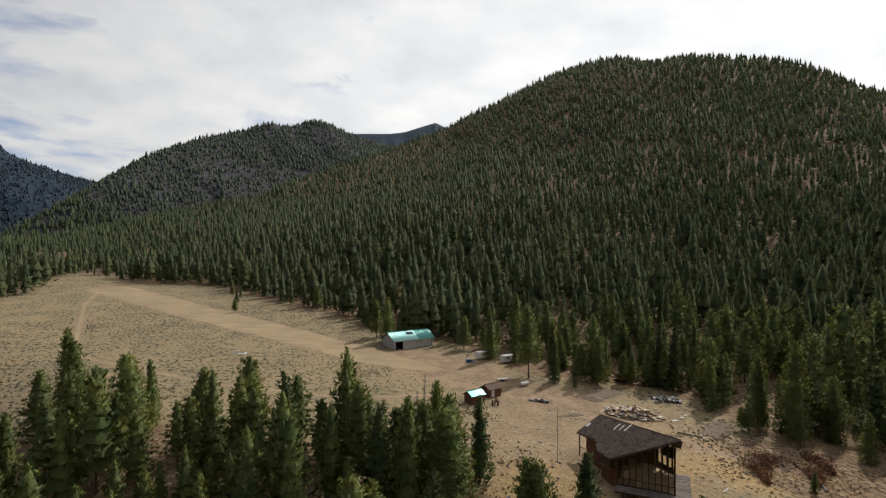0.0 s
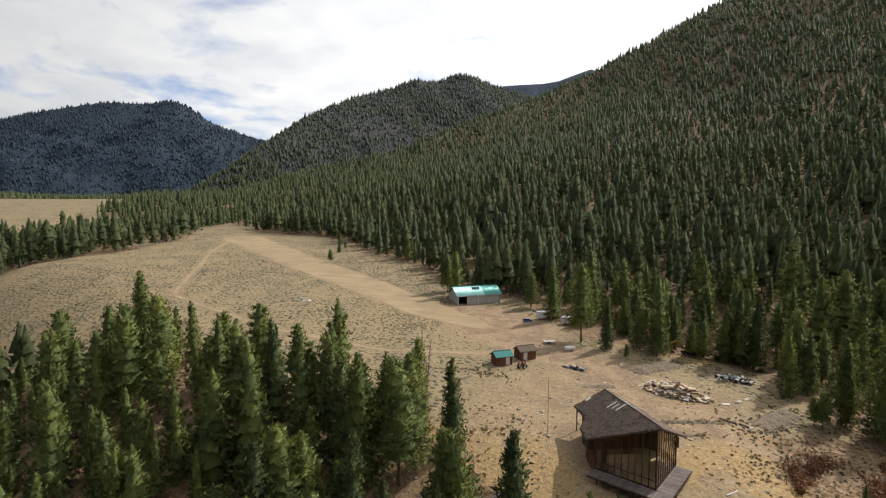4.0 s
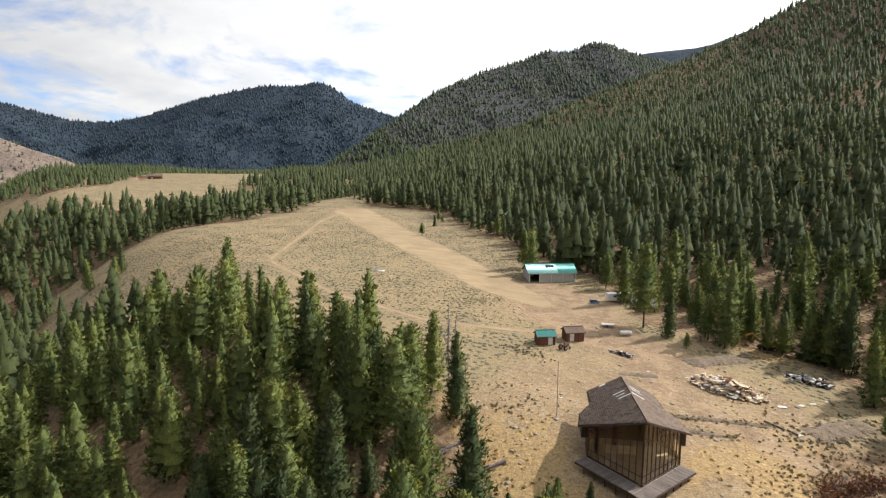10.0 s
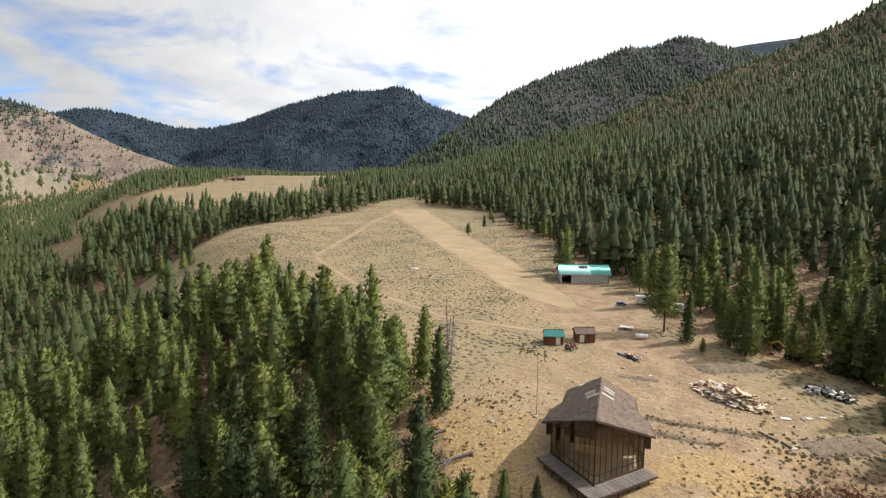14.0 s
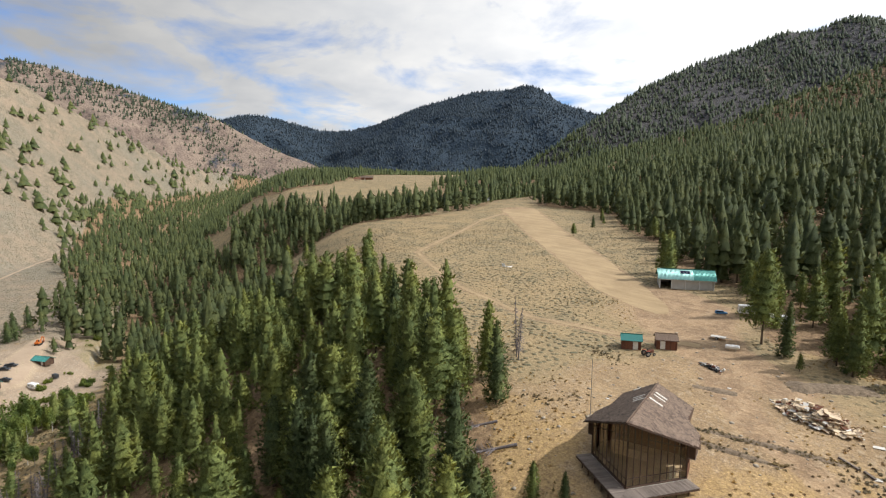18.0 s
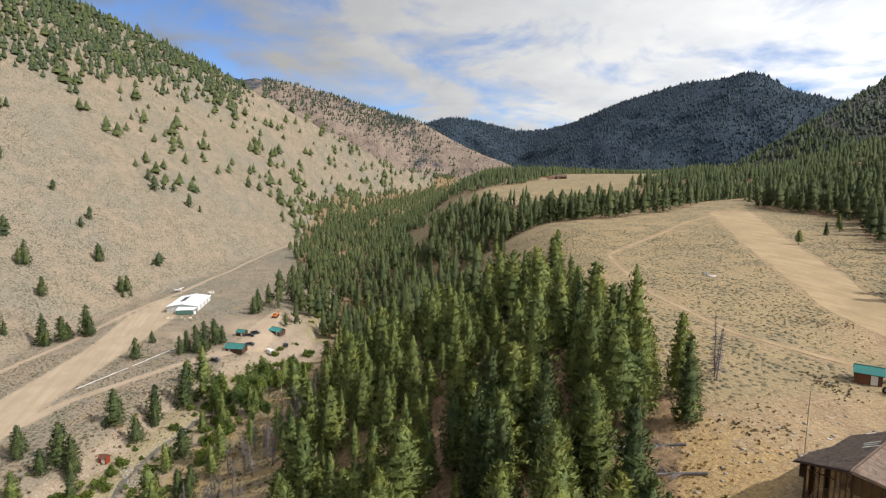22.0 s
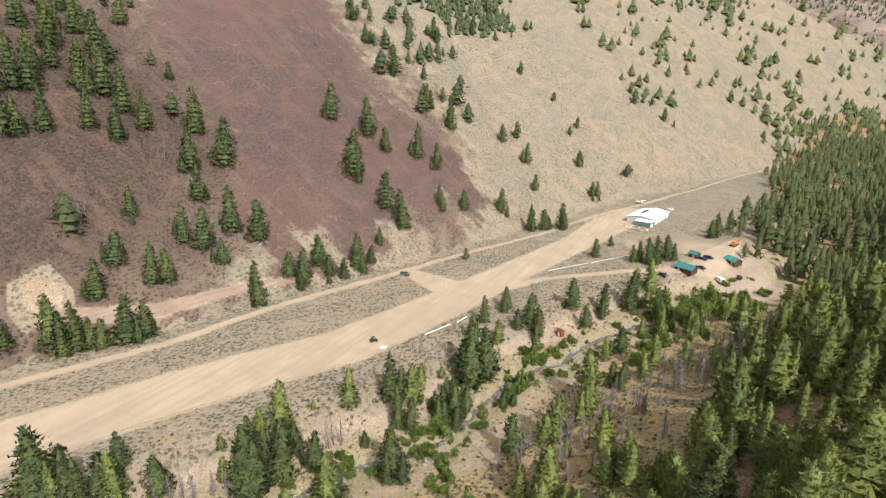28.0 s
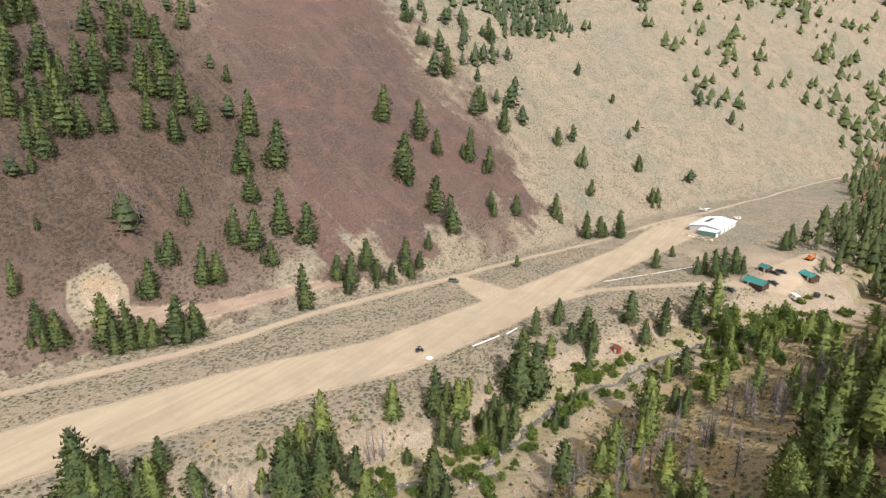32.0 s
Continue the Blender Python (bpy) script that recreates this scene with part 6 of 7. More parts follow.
def rutted(name, pale, dark):
    """Dirt with long streaks left by wheels."""
    n = Nodes(name)
    p = n.where()
    turn = n.put("ShaderNodeMapping", Vector=p)
    turn.inputs["Rotation"].default_value = (0, 0, radians(-28) if "valley" in name else radians(-36.5))
    turn.inputs["Scale"].default_value = (0.012, 0.42, 1) if "valley" in name else (0.02, 0.40, 1)
    streak = n.noise(turn.outputs[0], 1.0, 5, 0.6)
    n2, n3, n4 = n.noise(p, 0.09, 5), n.noise(p, 0.7, 4), n.noise(p, 3.2, 3)
    c = n.mix(n.ramp(streak, 0.36, 0.64), dark, pale)
    c = n.mix(n.math("MULTIPLY", n.ramp(n2, 0.4, 0.68), 0.55), c, tuple(k * 0.86 for k in dark))
    c = n.mix(n.math("MULTIPLY", n.ramp(n3, 0.45, 0.7), 0.3), c, pale)
    c = n.mix(n.math("MULTIPLY", n.ramp(n4, 0.6, 0.75), 0.3), c, (0.27, 0.21, 0.15))
    return n.done(c, 0.95, n.math("ADD", n3, n.math("MULTIPLY", n4, 0.4)), 0.4, 0.2)


VALLEY_DIRT = rutted("valley_strip_dirt", (0.450, 0.355, 0.245), (0.385, 0.300, 0.205))
MEADOW_DIRT = rutted("meadow_strip_dirt", (0.44, 0.325, 0.185), (0.345, 0.25, 0.14))
DUMP_DIRT = rutted("valley_dump_dirt", (0.320, 0.235, 0.175), (0.250, 0.176, 0.130))
draped("airstrip", VALLEY_STRIP, "long pale dirt airstrip along the valley floor", "airstrip", VALLEY_DIRT, 0.92, across=13)
draped("meadow_airstrip", MEADOW_STRIP, "short tan dirt airstrip climbing the meadow", "airstrip", MEADOW_DIRT, 0.92, 0.05, across=11)
for line, label in ((VALLEY_ROAD, "narrow dirt road along the foot of the hill"), (CAMP_ROAD, "dirt road into the camp yard"), (MEADOW_LOOP, "two-track dirt road looping through the meadow"), (DUMP_TRACK, "dirt track to the old mine dump")):
    draped("dirt_road", line, label, "road", MEADOW_DIRT if line is MEADOW_LOOP else DUMP_DIRT if line is DUMP_TRACK else DIRT, 0.45 if line is MEADOW_LOOP else 0.98 if line is DUMP_TRACK else 0.75, 0.08, across=5)


def water_material():
    n = Nodes("creek_water")
    p = n.where()
    r = n.noise(p, 0.9, 6, 0.7)
    c = n.mix(n.ramp(r, 0.52, 0.66), (0.135, 0.118, 0.085), (0.46, 0.45, 0.43))
    return n.done(c, 0.28, n.noise(p, 2.2, 4), 0.5, 0.2)


draped("creek", [(x, y, 1.15 + 0.6 * math.sin(k * 2.3)) for k, (x, y, _) in enumerate(CREEK[:40])], "narrow mountain creek with white riffles", "creek", water_material(), 1.0, 0.0,
       level=lambda pts: along(pts[:, 0], pts[:, 1], CREEK)[2] - 0.62, across=5)


# ---- low plants and stones ----
TUFTS = [tuft(RNG) for _ in range(5)]
px, py = scatter(-260, 110, 60, 380, 1.75)
m = within(px, py, MEADOW)
keep = (m > -2) & (dirt_edge(px, py) < -0.6) & (RNG.random(len(px)) < np.clip(0.42 + 0.7 * value_noise(px, py, 24, 3, 71), 0.02, 0.9)) & (sample(BARE, px, py) < 0.45) & (np.hypot(px - 60, py - 30) < 300) & ((px < -6) | (py > 168))
mx, my = px[keep], py[keep]
px, py = scatter(-380, 120, -290, 20, 1.9)
_, side, _ = along(px, py, CREEK)
keep = (side > 0) & (dirt_edge(px, py) < -0.4) & (RNG.random(len(px)) < np.clip(0.40 + 0.8 * value_noise(px, py, 20, 3, 73), 0.02, 0.9)) & (np.hypot(px - 78, py - 30) < 330) & (sample(TALUS, px, py) < -3)
rows = np.stack([mx, my, sample(GZ, mx, my) - 0.04, 0.38 + 0.36 * RNG.random(len(mx)) ** 2, 1.1 + 0.8 * RNG.random(len(mx))], -1)
joined("meadow_sage", TUFTS, rows, foliage("pale_sage", (0.255, 0.222, 0.135), (0.350, 0.305, 0.195), 0.3), "low grey-tan sage and bunchgrass over the meadow", "shrubs")
mx, my = px[keep], py[keep]
rows = np.stack([mx, my, sample(GZ, mx, my) - 0.04, 0.6 + 0.5 * RNG.random(len(mx)) ** 2, 0.9 + 0.7 * RNG.random(len(mx))], -1)
joined("sagebrush", TUFTS, rows, SAGE, "grey-green sagebrush dotting the dry bench", "shrubs")
# sparse grass and seedlings of the clearing
px, py = scatter(-20, 110, 66, 170, 1.5)
keep = (within(px, py, MEADOW) > 1) & (sample(BARE, px, py) > 0.2) & (dirt_edge(px, py) < 1) & (RNG.random(len(px)) < np.clip(0.14 + 1.0 * value_noise(px, py, 11, 4, 79), 0.0, 0.8)) & (blob(px, py, 36, 106, 12, 15, 20) < 0)
rows = np.stack([px[keep], py[keep], sample(GZ, px[keep], py[keep]) - 0.04, 0.14 + 0.34 * RNG.random(keep.sum()) ** 2, 1.2 + 0.6 * RNG.random(keep.sum())], -1)
STRAW = foliage("dry_grass", (0.33, 0.245, 0.125), (0.48, 0.36, 0.185), 0.3)
joined("dry_grass", TUFTS, rows, STRAW, "clumps of cured yellow grass on stony ground", "grass")


px, py = scatter(-30, 110, 60, 185, 1.15)
keep = (within(px, py, MEADOW) > -3) & (dirt_edge(px, py) < -0.5) & (RNG.random(len(px)) < np.clip(sample(DRY, px, py) * 0.5 + 0.9 * value_noise(px, py, 9, 3, 81), 0.0, 0.85)) & (blob(px, py, 36, 106, 12, 15, 20) < 0)
rows = np.stack([px[keep], py[keep], sample(GZ, px[keep], py[keep]) - 0.04, 0.3 + 0.35 * RNG.random(keep.sum()), 1.2 + 0.6 * RNG.random(keep.sum())], -1)
joined("golden_grass", TUFTS, rows, foliage("golden_straw", (0.34, 0.23, 0.09), (0.52, 0.37, 0.16), 0.3), "golden cured bunchgrass on the clearing's edge", "grass")


def stone(rng):
    bm = lump(rng, 0.5, 0.65, 0.16)
    co = np.array([v.co[:] for v in bm.verts])
    fa = np.array([[v.index for v in f.verts] for f in bm.faces])
    bm.free()
    return co, fa


STONES = [stone(RNG) for _ in range(4)]
px, py = scatter(0, 75, 80, 165, 1.6)
keep = (RNG.random(len(px)) < 0.22 + 0.6 * np.clip(blob(px, py, 20, 108, 20, 20, 0), 0, 1)) & (blob(px, py, 36, 106, 12, 15, 20) < 0)
sx, sy = px[keep], py[keep]
px, py = scatter(-330, 60, -110, 90, 2.2)
dc, _, _ = along(px, py, CREEK)
keep = ((dc < 7) & (RNG.random(len(px)) < 0.8)) | ((np.abs(dc - 20) < 8) & (RNG.random(len(px)) < 0.06)) | ((blob(px, py, -225, -8, 40, 9, 35) > 0) & (RNG.random(len(px)) < 0.5))
sx, sy = np.concatenate([sx, px[keep]]), np.concatenate([sy, py[keep]])
# gravel bars in the creek's bends
px, py = scatter(-124, -22, -42, 2, 0.9)
keep = (np.maximum(blob(px, py, -114, -10.5, 9, 3.6, 25), blob(px, py, -34, -33, 5, 3, 10)) > 0) & (RNG.random(len(px)) < 0.9)
bars = keep.sum()
sx, sy = np.concatenate([sx, px[keep]]), np.concatenate([sy, py[keep]])
size = 0.15 + 0.7 * RNG.random(len(sx)) ** 4
size[len(sx) - bars:] += 0.5
rows = np.stack([sx, sy, sample(GZ, sx, sy), size, 1.0 + 0.5 * RNG.random(len(sx))], -1)
joined("stones", STONES, rows, ROCK, "pale stones strewn over the clearing and creek banks", "stones")


def bush(rng, n, r, h, size):
    """A leafy shrub: small leaf clumps through an uneven dome."""
    co = []
    heads = rng.normal(size=(9, 3)) * (r * 0.55, r * 0.55, h * 0.16) + (0, 0, h * 0.45)
    for k in range(n):
        v = rng.normal(size=3)
        v /= np.linalg.norm(v)
        c = heads[rng.integers(0, 9)] + v * (r * 0.38, r * 0.38, h * 0.32) * (0.5 + 0.7 * rng.random())
        c[2] = max(c[2], 0.1)
        a, b = rng.normal(size=3) * size, rng.normal(size=3) * size
        co += [c + a, c - a * 0.5 + b * 0.8, c - a * 0.5 - b * 0.8]
    return np.array(co), np.arange(len(co)).reshape(-1, 3)


def stems(rng, n, h, spread, r):
    co, fa = [], []
    for k in range(n):
        a = rng.random() * 6.28
        c, f = trunk_of(h * (0.7 + 0.4 * rng.random()), r, 4)
        c = c + np.outer(np.clip(c[:, 2], 0, None), (math.cos(a), math.sin(a), 0)) * spread
        fa.append(f + len(co))
        co = np.concatenate([co, c]) if len(co) else c
    return co, np.concatenate(fa)


WILLOWS = []
for k in range(3):
    ob = tagged(new("willow_bush"), "bright green willow bush beside the creek", "bush", "willows along the creek")
    new("leaves", mesh_of("leaves", *bush(RNG, 1000, 2.2, 3.2, 0.22), mat=WILLOW)).parent = ob
    new("stem", mesh_of("stem", *stems(RNG, 6, 2.4, 0.4, 0.05), mat=BARK)).parent = ob
    WILLOWS.append(ob)
WILLOW_SPOTS = [(-98, -26, 1.2), (-101, -22, 1.3), (-106, -19, 1.2), (-115, -18, 0.8), (-43, -36, 1.1), (-46, -34, 1.3), (-54, -36, 1.3), (-60, -37, 1.2), (-51, -41, 1.1), (-72, -24, 1.0), (-78, -23, 1.1), (-83, -21, 0.9), (-127, 12, 1.2), (-132, 16, 1.5), (-140, 18, 1.3), (-115, 11, 0.9), (-109, 10, 0.8), (-176, 40, 1.3),
                (-181, 44, 1.5), (-182, 48, 1.3), (-188, 52, 1.3), (-5, -58, 0.9), (-22, -26, 0.9), (-21, -22, 0.8), (-27, -23, 0.9), (-53, -25, 0.7), (-103, -10, 0.7), (-115, -6, 0.8), (-153, 18, 1.1), (-95, 6, 0.7), (-99, 1, 0.7), (-146, 12, 0.9), (-168, 26, 1.0), (-196, 44, 1.2), (-205, 47, 1.1)]
line = np.array([(x, y) for x, y, _ in CREEK[9:48]])
for k in range(96):
    f = RNG.random() * (len(line) - 1.001)
    p, q = line[int(f)], line[int(f) + 1]
    along_l, off = (q - p) / np.linalg.norm(q - p), (RNG.normal() * 3.0 + (4.5 if RNG.random() < 0.4 else -4.5))
    x, y = p + (q - p) * (f - int(f)) + np.array((-along_l[1], along_l[0])) * off
    WILLOW_SPOTS.append((float(x), float(y), 0.35 + 0.75 * RNG.random() ** 2))
for k, (x, y, s) in enumerate(WILLOW_SPOTS):
    m = on_ground(x, y, RNG.random() * 360, -0.15)
    ob = WILLOWS[k] if k < 3 else copy_thing(WILLOWS[k % 3], m)
    ob.matrix_basis = m @ Matrix.Diagonal((1.2 * s, 1.2 * s, 1.1 * s * (0.8 + 0.4 * RNG.random()), 1))

ASPENS = []
for k in range(2):
    ob = tagged(new("aspen_tree"), "pale-trunked aspen with light green leaves by the creek", "tree", "aspens by the camp")
    co, fa = bush(RNG, 2200, 2.9, 9.5, 0.27)
    co[:, 2] += 2.6
    new("crown", mesh_of("crown", co, fa, mat=ASPEN)).parent = ob
    new("trunk", mesh_of("trunk", *trunk_of(10.5, 0.20), mat=ASPEN_BARK)).parent = ob
    for b in range(4):
        a = b * 1.6
        part("limb", rod((0, 0, 3 + b), (math.cos(a) * 1.6, math.sin(a) * 1.6, 6 + b), 0.08, 0.03, 5), ASPEN_BARK, ob)
    ASPENS.append(ob)
ASPEN_SPOTS = [(-154, 21, 1.1), (-162, 24, 1.2), (-168, 30, 1.35), (-174, 34, 1.2), (-157, 11, 1.15), (-185, 30, 0.9), (-163, 13, 1.2), (-149, 15, 0.8), (-160, 31, 0.9), (-190, 44, 0.9)]
ASPEN_SPOTS += [(-180 + 66 * RNG.random(), 26 + 24 * RNG.random(), 0.45 + 0.4 * RNG.random()) for _ in range(14)]
for k, (x, y, s) in enumerate(ASPEN_SPOTS):
    m = on_ground(x, y, RNG.random() * 360, -0.1)
    ob = ASPENS[k] if k < 2 else copy_thing(ASPENS[k % 2], m)
    ob.matrix_basis = m @ Matrix.Diagonal((s, s, s, 1))


# grey and straw-coloured scrub of the creek bottom
px, py = scatter(-230, 60, -115, 80, 1.7)
dc, side, _ = along(px, py, CREEK)
keep = (dc > 3.2) & (dc < np.where(side < 0, 58, 30)) & (dirt_edge(px, py) < -0.5) & (blob(px, py, -238, 32, 46, 24, 28) < 0) & (RNG.random(len(px)) < np.clip(0.30 + 0.8 * value_noise(px, py, 13, 3, 87), 0.03, 0.85))
rows = np.stack([px, py, sample(GZ, px, py) - 0.05, 0.55 + 1.0 * RNG.random(len(px)) ** 2, 1.0 + 0.6 * RNG.random(len(px))], -1)[keep]
tone = value_noise(rows[:, 0], rows[:, 1], 9, 2, 89) + 0.6 * RNG.normal(size=len(rows))
joined("creek_scrub", TUFTS, rows[tone < 0.1], foliage("grey_scrub", (0.210, 0.185, 0.120), (0.330, 0.295, 0.205), 0.25), "grey-brown scrub on the creek bottom", "shrubs")
joined("creek_grass", TUFTS, rows[(tone >= 0.1) & (tone < 0.75)], STRAW, "cured yellow grass on the creek bottom", "grass")
joined("creek_green", TUFTS, rows[tone >= 0.75], WILLOW, "low green shrubs on the creek bottom", "shrubs")


# ---- dead wood ----
def snag_meshes(rng, h):
    bm = bmesh.new()
    for k in range(110):
        f = 0.12 + 0.86 * rng.random()
        a, ln = rng.random() * 6.28, (0.5 + 1.4 * rng.random()) * (1.15 - f)
        b = rod((0, 0, h * f), (math.cos(a) * ln, math.sin(a) * ln, h * f - 0.55 * ln), 0.05, 0.015, 3)
        me = bpy.data.meshes.new("x")
        b.to_mesh(me)
        b.free()
        bm.from_mesh(me)
        bpy.data.meshes.remove(me)
    me = bpy.data.meshes.new("branchwork")
    bm.to_mesh(me)
    bm.free()
    me.materials.append(SNAG)
    return me


SNAGS = []
for k in range(3):
    ob = tagged(new("dead_tree"), "bare grey standing dead conifer", "dead tree", "standing dead trees")
    new("trunk", mesh_of("trunk", *trunk_of(12.0, 0.13, 5, 1.0), mat=SNAG)).parent = ob
    tagged(new("branchwork", snag_meshes(RNG, 12.0)), "bare grey dead boughs", kind="stuff").parent = ob
    SNAGS.append(ob)
SNAG_SPOTS = [(-4.6, 120.5, 15), (-3.2, 119.6, 13), (-5.8, 121.8, 10), (22, -96, 10), (14, -78, 9), (11, -78, 8), (10, -75, 9), (7, -72, 8), (6, -68, 9), (16, -82, 8), (4, -70, 7), (-23, -58, 12), (-21, -58, 9), (-24, -56, 10), (-40, 3, 13), (-44, 3, 14), (-51, 3, 13), (-47, 6, 12), (-63, 1, 12), (-64, 9, 11), (-64, 18, 12), (-50, 26, 14),
              (-51, 16, 12), (-32, -6, 13), (-92, 34, 11), (-94, 37, 12), (-89, 40, 11), (-96, 42, 12), (-100, 45, 11), (-88, 32, 12), (-111, 49, 11), (-107, 35, 10), (-125, 42, 10), (-134, 53, 11), (-86, 46, 12),
              (-43, -210, 17), (-45, -207, 15), (-48, -208, 17), (-43, -213, 14), (-93, -215, 13), (-52, -297, 17), (-51, -289, 16), (-56, -300, 16), (-46, -302, 15), (-76, -306, 15), (-60, -294, 14), (-237, -237, 15), (-38, -304, 16), (-66, -310, 16), (-30, -310, 14)]
for k in range(44):
    f = RNG.random()
    SNAG_SPOTS.append((-30 - 100 * f + RNG.normal() * 5, -4 + 52 * f + RNG.normal() * 7, 7 + 6 * RNG.random()))
for k, (x, y, h) in enumerate(SNAG_SPOTS):
    m = on_ground(x, y, RNG.random() * 360, -0.1)
    ob = SNAGS[k] if k < 3 else copy_thing(SNAGS[k % 3], m)
    ob.matrix_basis = m @ pose(0, 0, 0, RNG.normal() * 3, RNG.normal() * 3, 0) @ Matrix.Diagonal((1.2, 1.2, h / 12, 1))


def fallen(x0, y0, x1, y1, r, label, needles=None, comb=64):
    """A felled tree lying on the ground, its boughs still on."""
    base = tagged(new("fallen_tree"), label, "fallen tree", "felled trees round the clearing")
    a, b = Vector((x0, y0, floor_at(x0, y0) + r)), Vector((x1, y1, floor_at(x1, y1) + r * 0.6))
    base.location = a
    d = b - a
    part("trunk", rod((0, 0, 0), d, r, r * 0.3, 8), SNAG if needles is None else BARK, base)
    rng = np.random.default_rng(int(abs(x0 * 10)))
    side = Vector((-d.y, d.x, 0)).normalized()
    for k in range(comb):
        f = 0.25 + 0.72 * rng.random()
        s = 1 if rng.random() < 0.6 else -1
        p = d * f
        q = p + side * s * (1.4 + 2.4 * rng.random()) * (1.15 - f) + d.normalized() * (0.6 + 0.8 * rng.random()) + Vector((0, 0, 0.1 + 0.9 * rng.random()))
        part("bough", rod(p, q, 0.07, 0.02, 4), SNAG if needles is None else RUSTY, base)
    if needles is not None:
        co = []
        for k in range(800):
            f = 0.2 + 0.8 * rng.random()
            w = (1.15 - f) * 3.2
            c = np.array(d * f) + np.array(side) * rng.normal() * w * 0.6 + np.array((0, 0, abs(rng.normal()) * 0.55))
            u, v = rng.normal(size=3) * 0.20, rng.normal(size=3) * 0.12
            co += [c + u, c - u * 0.6 + v, c - u * 0.6 - v]
        new("needles", mesh_of("needles", np.array(co), np.arange(len(co)).reshape(-1, 3), mat=needles)).parent = base
    return base


fallen(12, 98.5, 4, 89.5, 0.26, "grey fallen trunk with a comb of bare boughs")
fallen(20, 95.3, 11, 86.2, 0.28, "long grey fallen trunk with bare boughs")
fallen(27, 84, 21, 76, 0.22, "grey fallen log on the terrace slope")
px, py = scatter(52, 98, 88, 142, 1.3)
keep = (RNG.random(len(px)) < np.clip(0.05 + 1.0 * blob(px, py, 76, 112, 22, 28, 15) + 0.5 * value_noise(px, py, 7, 3, 83), 0.0, 0.75))
rows = np.stack([px[keep], py[keep], sample(GZ, px[keep], py[keep]) - 0.04, 0.35 + 0.4 * RNG.random(keep.sum()), 1.2 + 0.5 * RNG.random(keep.sum())], -1)
joined("slash_brush", TUFTS, rows, foliage("brown_brush", (0.230, 0.165, 0.098), (0.350, 0.255, 0.155), 0.3), "tangle of brown brush and slash at the clearing's edge", "shrubs")
fallen(66, 117, 62, 104, 0.25, "felled pine with rust-red needles", RUST)
fallen(72, 121, 66, 112, 0.22, "felled pine with rust-red needles", RUST)
fallen(78, 116, 73, 106, 0.24, "felled pine with rust-red needles beside the clearing", RUST)
fallen(82, 124, 80, 112, 0.22, "felled pine with rust-orange needles", RUST)
fallen(64, 113, 68.5, 117.5, 0.26, "pale bare log lying in the slash", None, 3)
fallen(73, 104, 78, 116, 0.22, "pale bent dead trunk in the slash", None, 6)
fallen(-52, -150, -62, -146.5, 0.3, "old grey logs beside the dirt track", None, 6)
fallen(-84, -178, -96, -172, 0.3, "grey log lying on the red hillside", None, 4)
fallen(-30, -28, -22, -16, 0.2, "bare fallen pole on the creek bank", None, 4)
fallen(-90, 2, -100, 8, 0.18, "bare fallen pole under the trees", None, 4)

# ---- heaps of boards and rubbish ----
def heap(name, label, category, x, y, turn, rx, ry, top, n, mats, seed, big=1.0):
    """Boards and sheets thrown on a pile."""
    rng = np.random.default_rng(seed)
    base = thing(name, label, category, on_ground(x, y, turn))
    for k in range(n):
        a, r = rng.random() * 6.28, math.sqrt(rng.random())
        u, v = math.cos(a) * r * rx, math.sin(a) * r * ry
        h = top * max(0.0, 1 - r * r) * rng.random() + 0.05
        kind = rng.random()
        size = tuple(big * v for v in ((0.9 + 2.2 * rng.random(), 0.22, 0.06) if kind < 0.45 else (0.7 + 1.0 * rng.random(), 0.6 + 0.5 * rng.random(), 0.07) if kind < 0.8 else (0.6, 0.5, 0.4)))
        bm = block(*size, (u, v, h), 0.01, (rng.normal() * 16, rng.normal() * 16, rng.random() * 360))
        part("board" if kind < 0.45 else "sheet" if kind < 0.8 else "box", bm, mats[rng.integers(0, len(mats))], base)
    core = part("rubble", lump(rng, 1.0, 0.6, 0.2, 2), mats[0], base)
    core.scale = (rx * 0.7, ry * 0.7, top * 0.7)
    return base


heap("lumber_heap", "heap of torn pale boards and plasterboard", "rubbish heap", 48.5, 140.0, -19, 7.6, 3.4, 2.2, 280, (RAW_WOOD, RAW_WOOD, PALE, RAW_WOOD, SIDING, RAW_WOOD), 5, 1.15)
heap("burn_heap", "dark heap of charred wood and white scrap", "rubbish heap", 63.2, 156.2, -10, 4.6, 2.0, 1.0, 70, (TIMBER, PALE, WHITE_PAINT, DARK, PALE), 6, 1.2)
heap("scrap_heap", "low heap of scrap, tyres and white sheets", "rubbish heap", 26.6, 148.6, -15, 3.4, 1.2, 0.6, 34, (STEEL, PALE, DARK, WHITE_PAINT, RUSTY), 7)
heap("scrap_heap", "scrap and lumber stacked beside the white hangar", "rubbish heap", -360, -5, 20, 5, 3, 1.4, 34, (PALE, RAW_WOOD, RUSTY, WHITE_PAINT), 8)
heap("slab_pile", "slash and sawn wood under the pines", "rubbish heap", 58, 178, 10, 4.5, 2, 1.0, 40, (TIMBER, RAW_WOOD, BARK), 9)
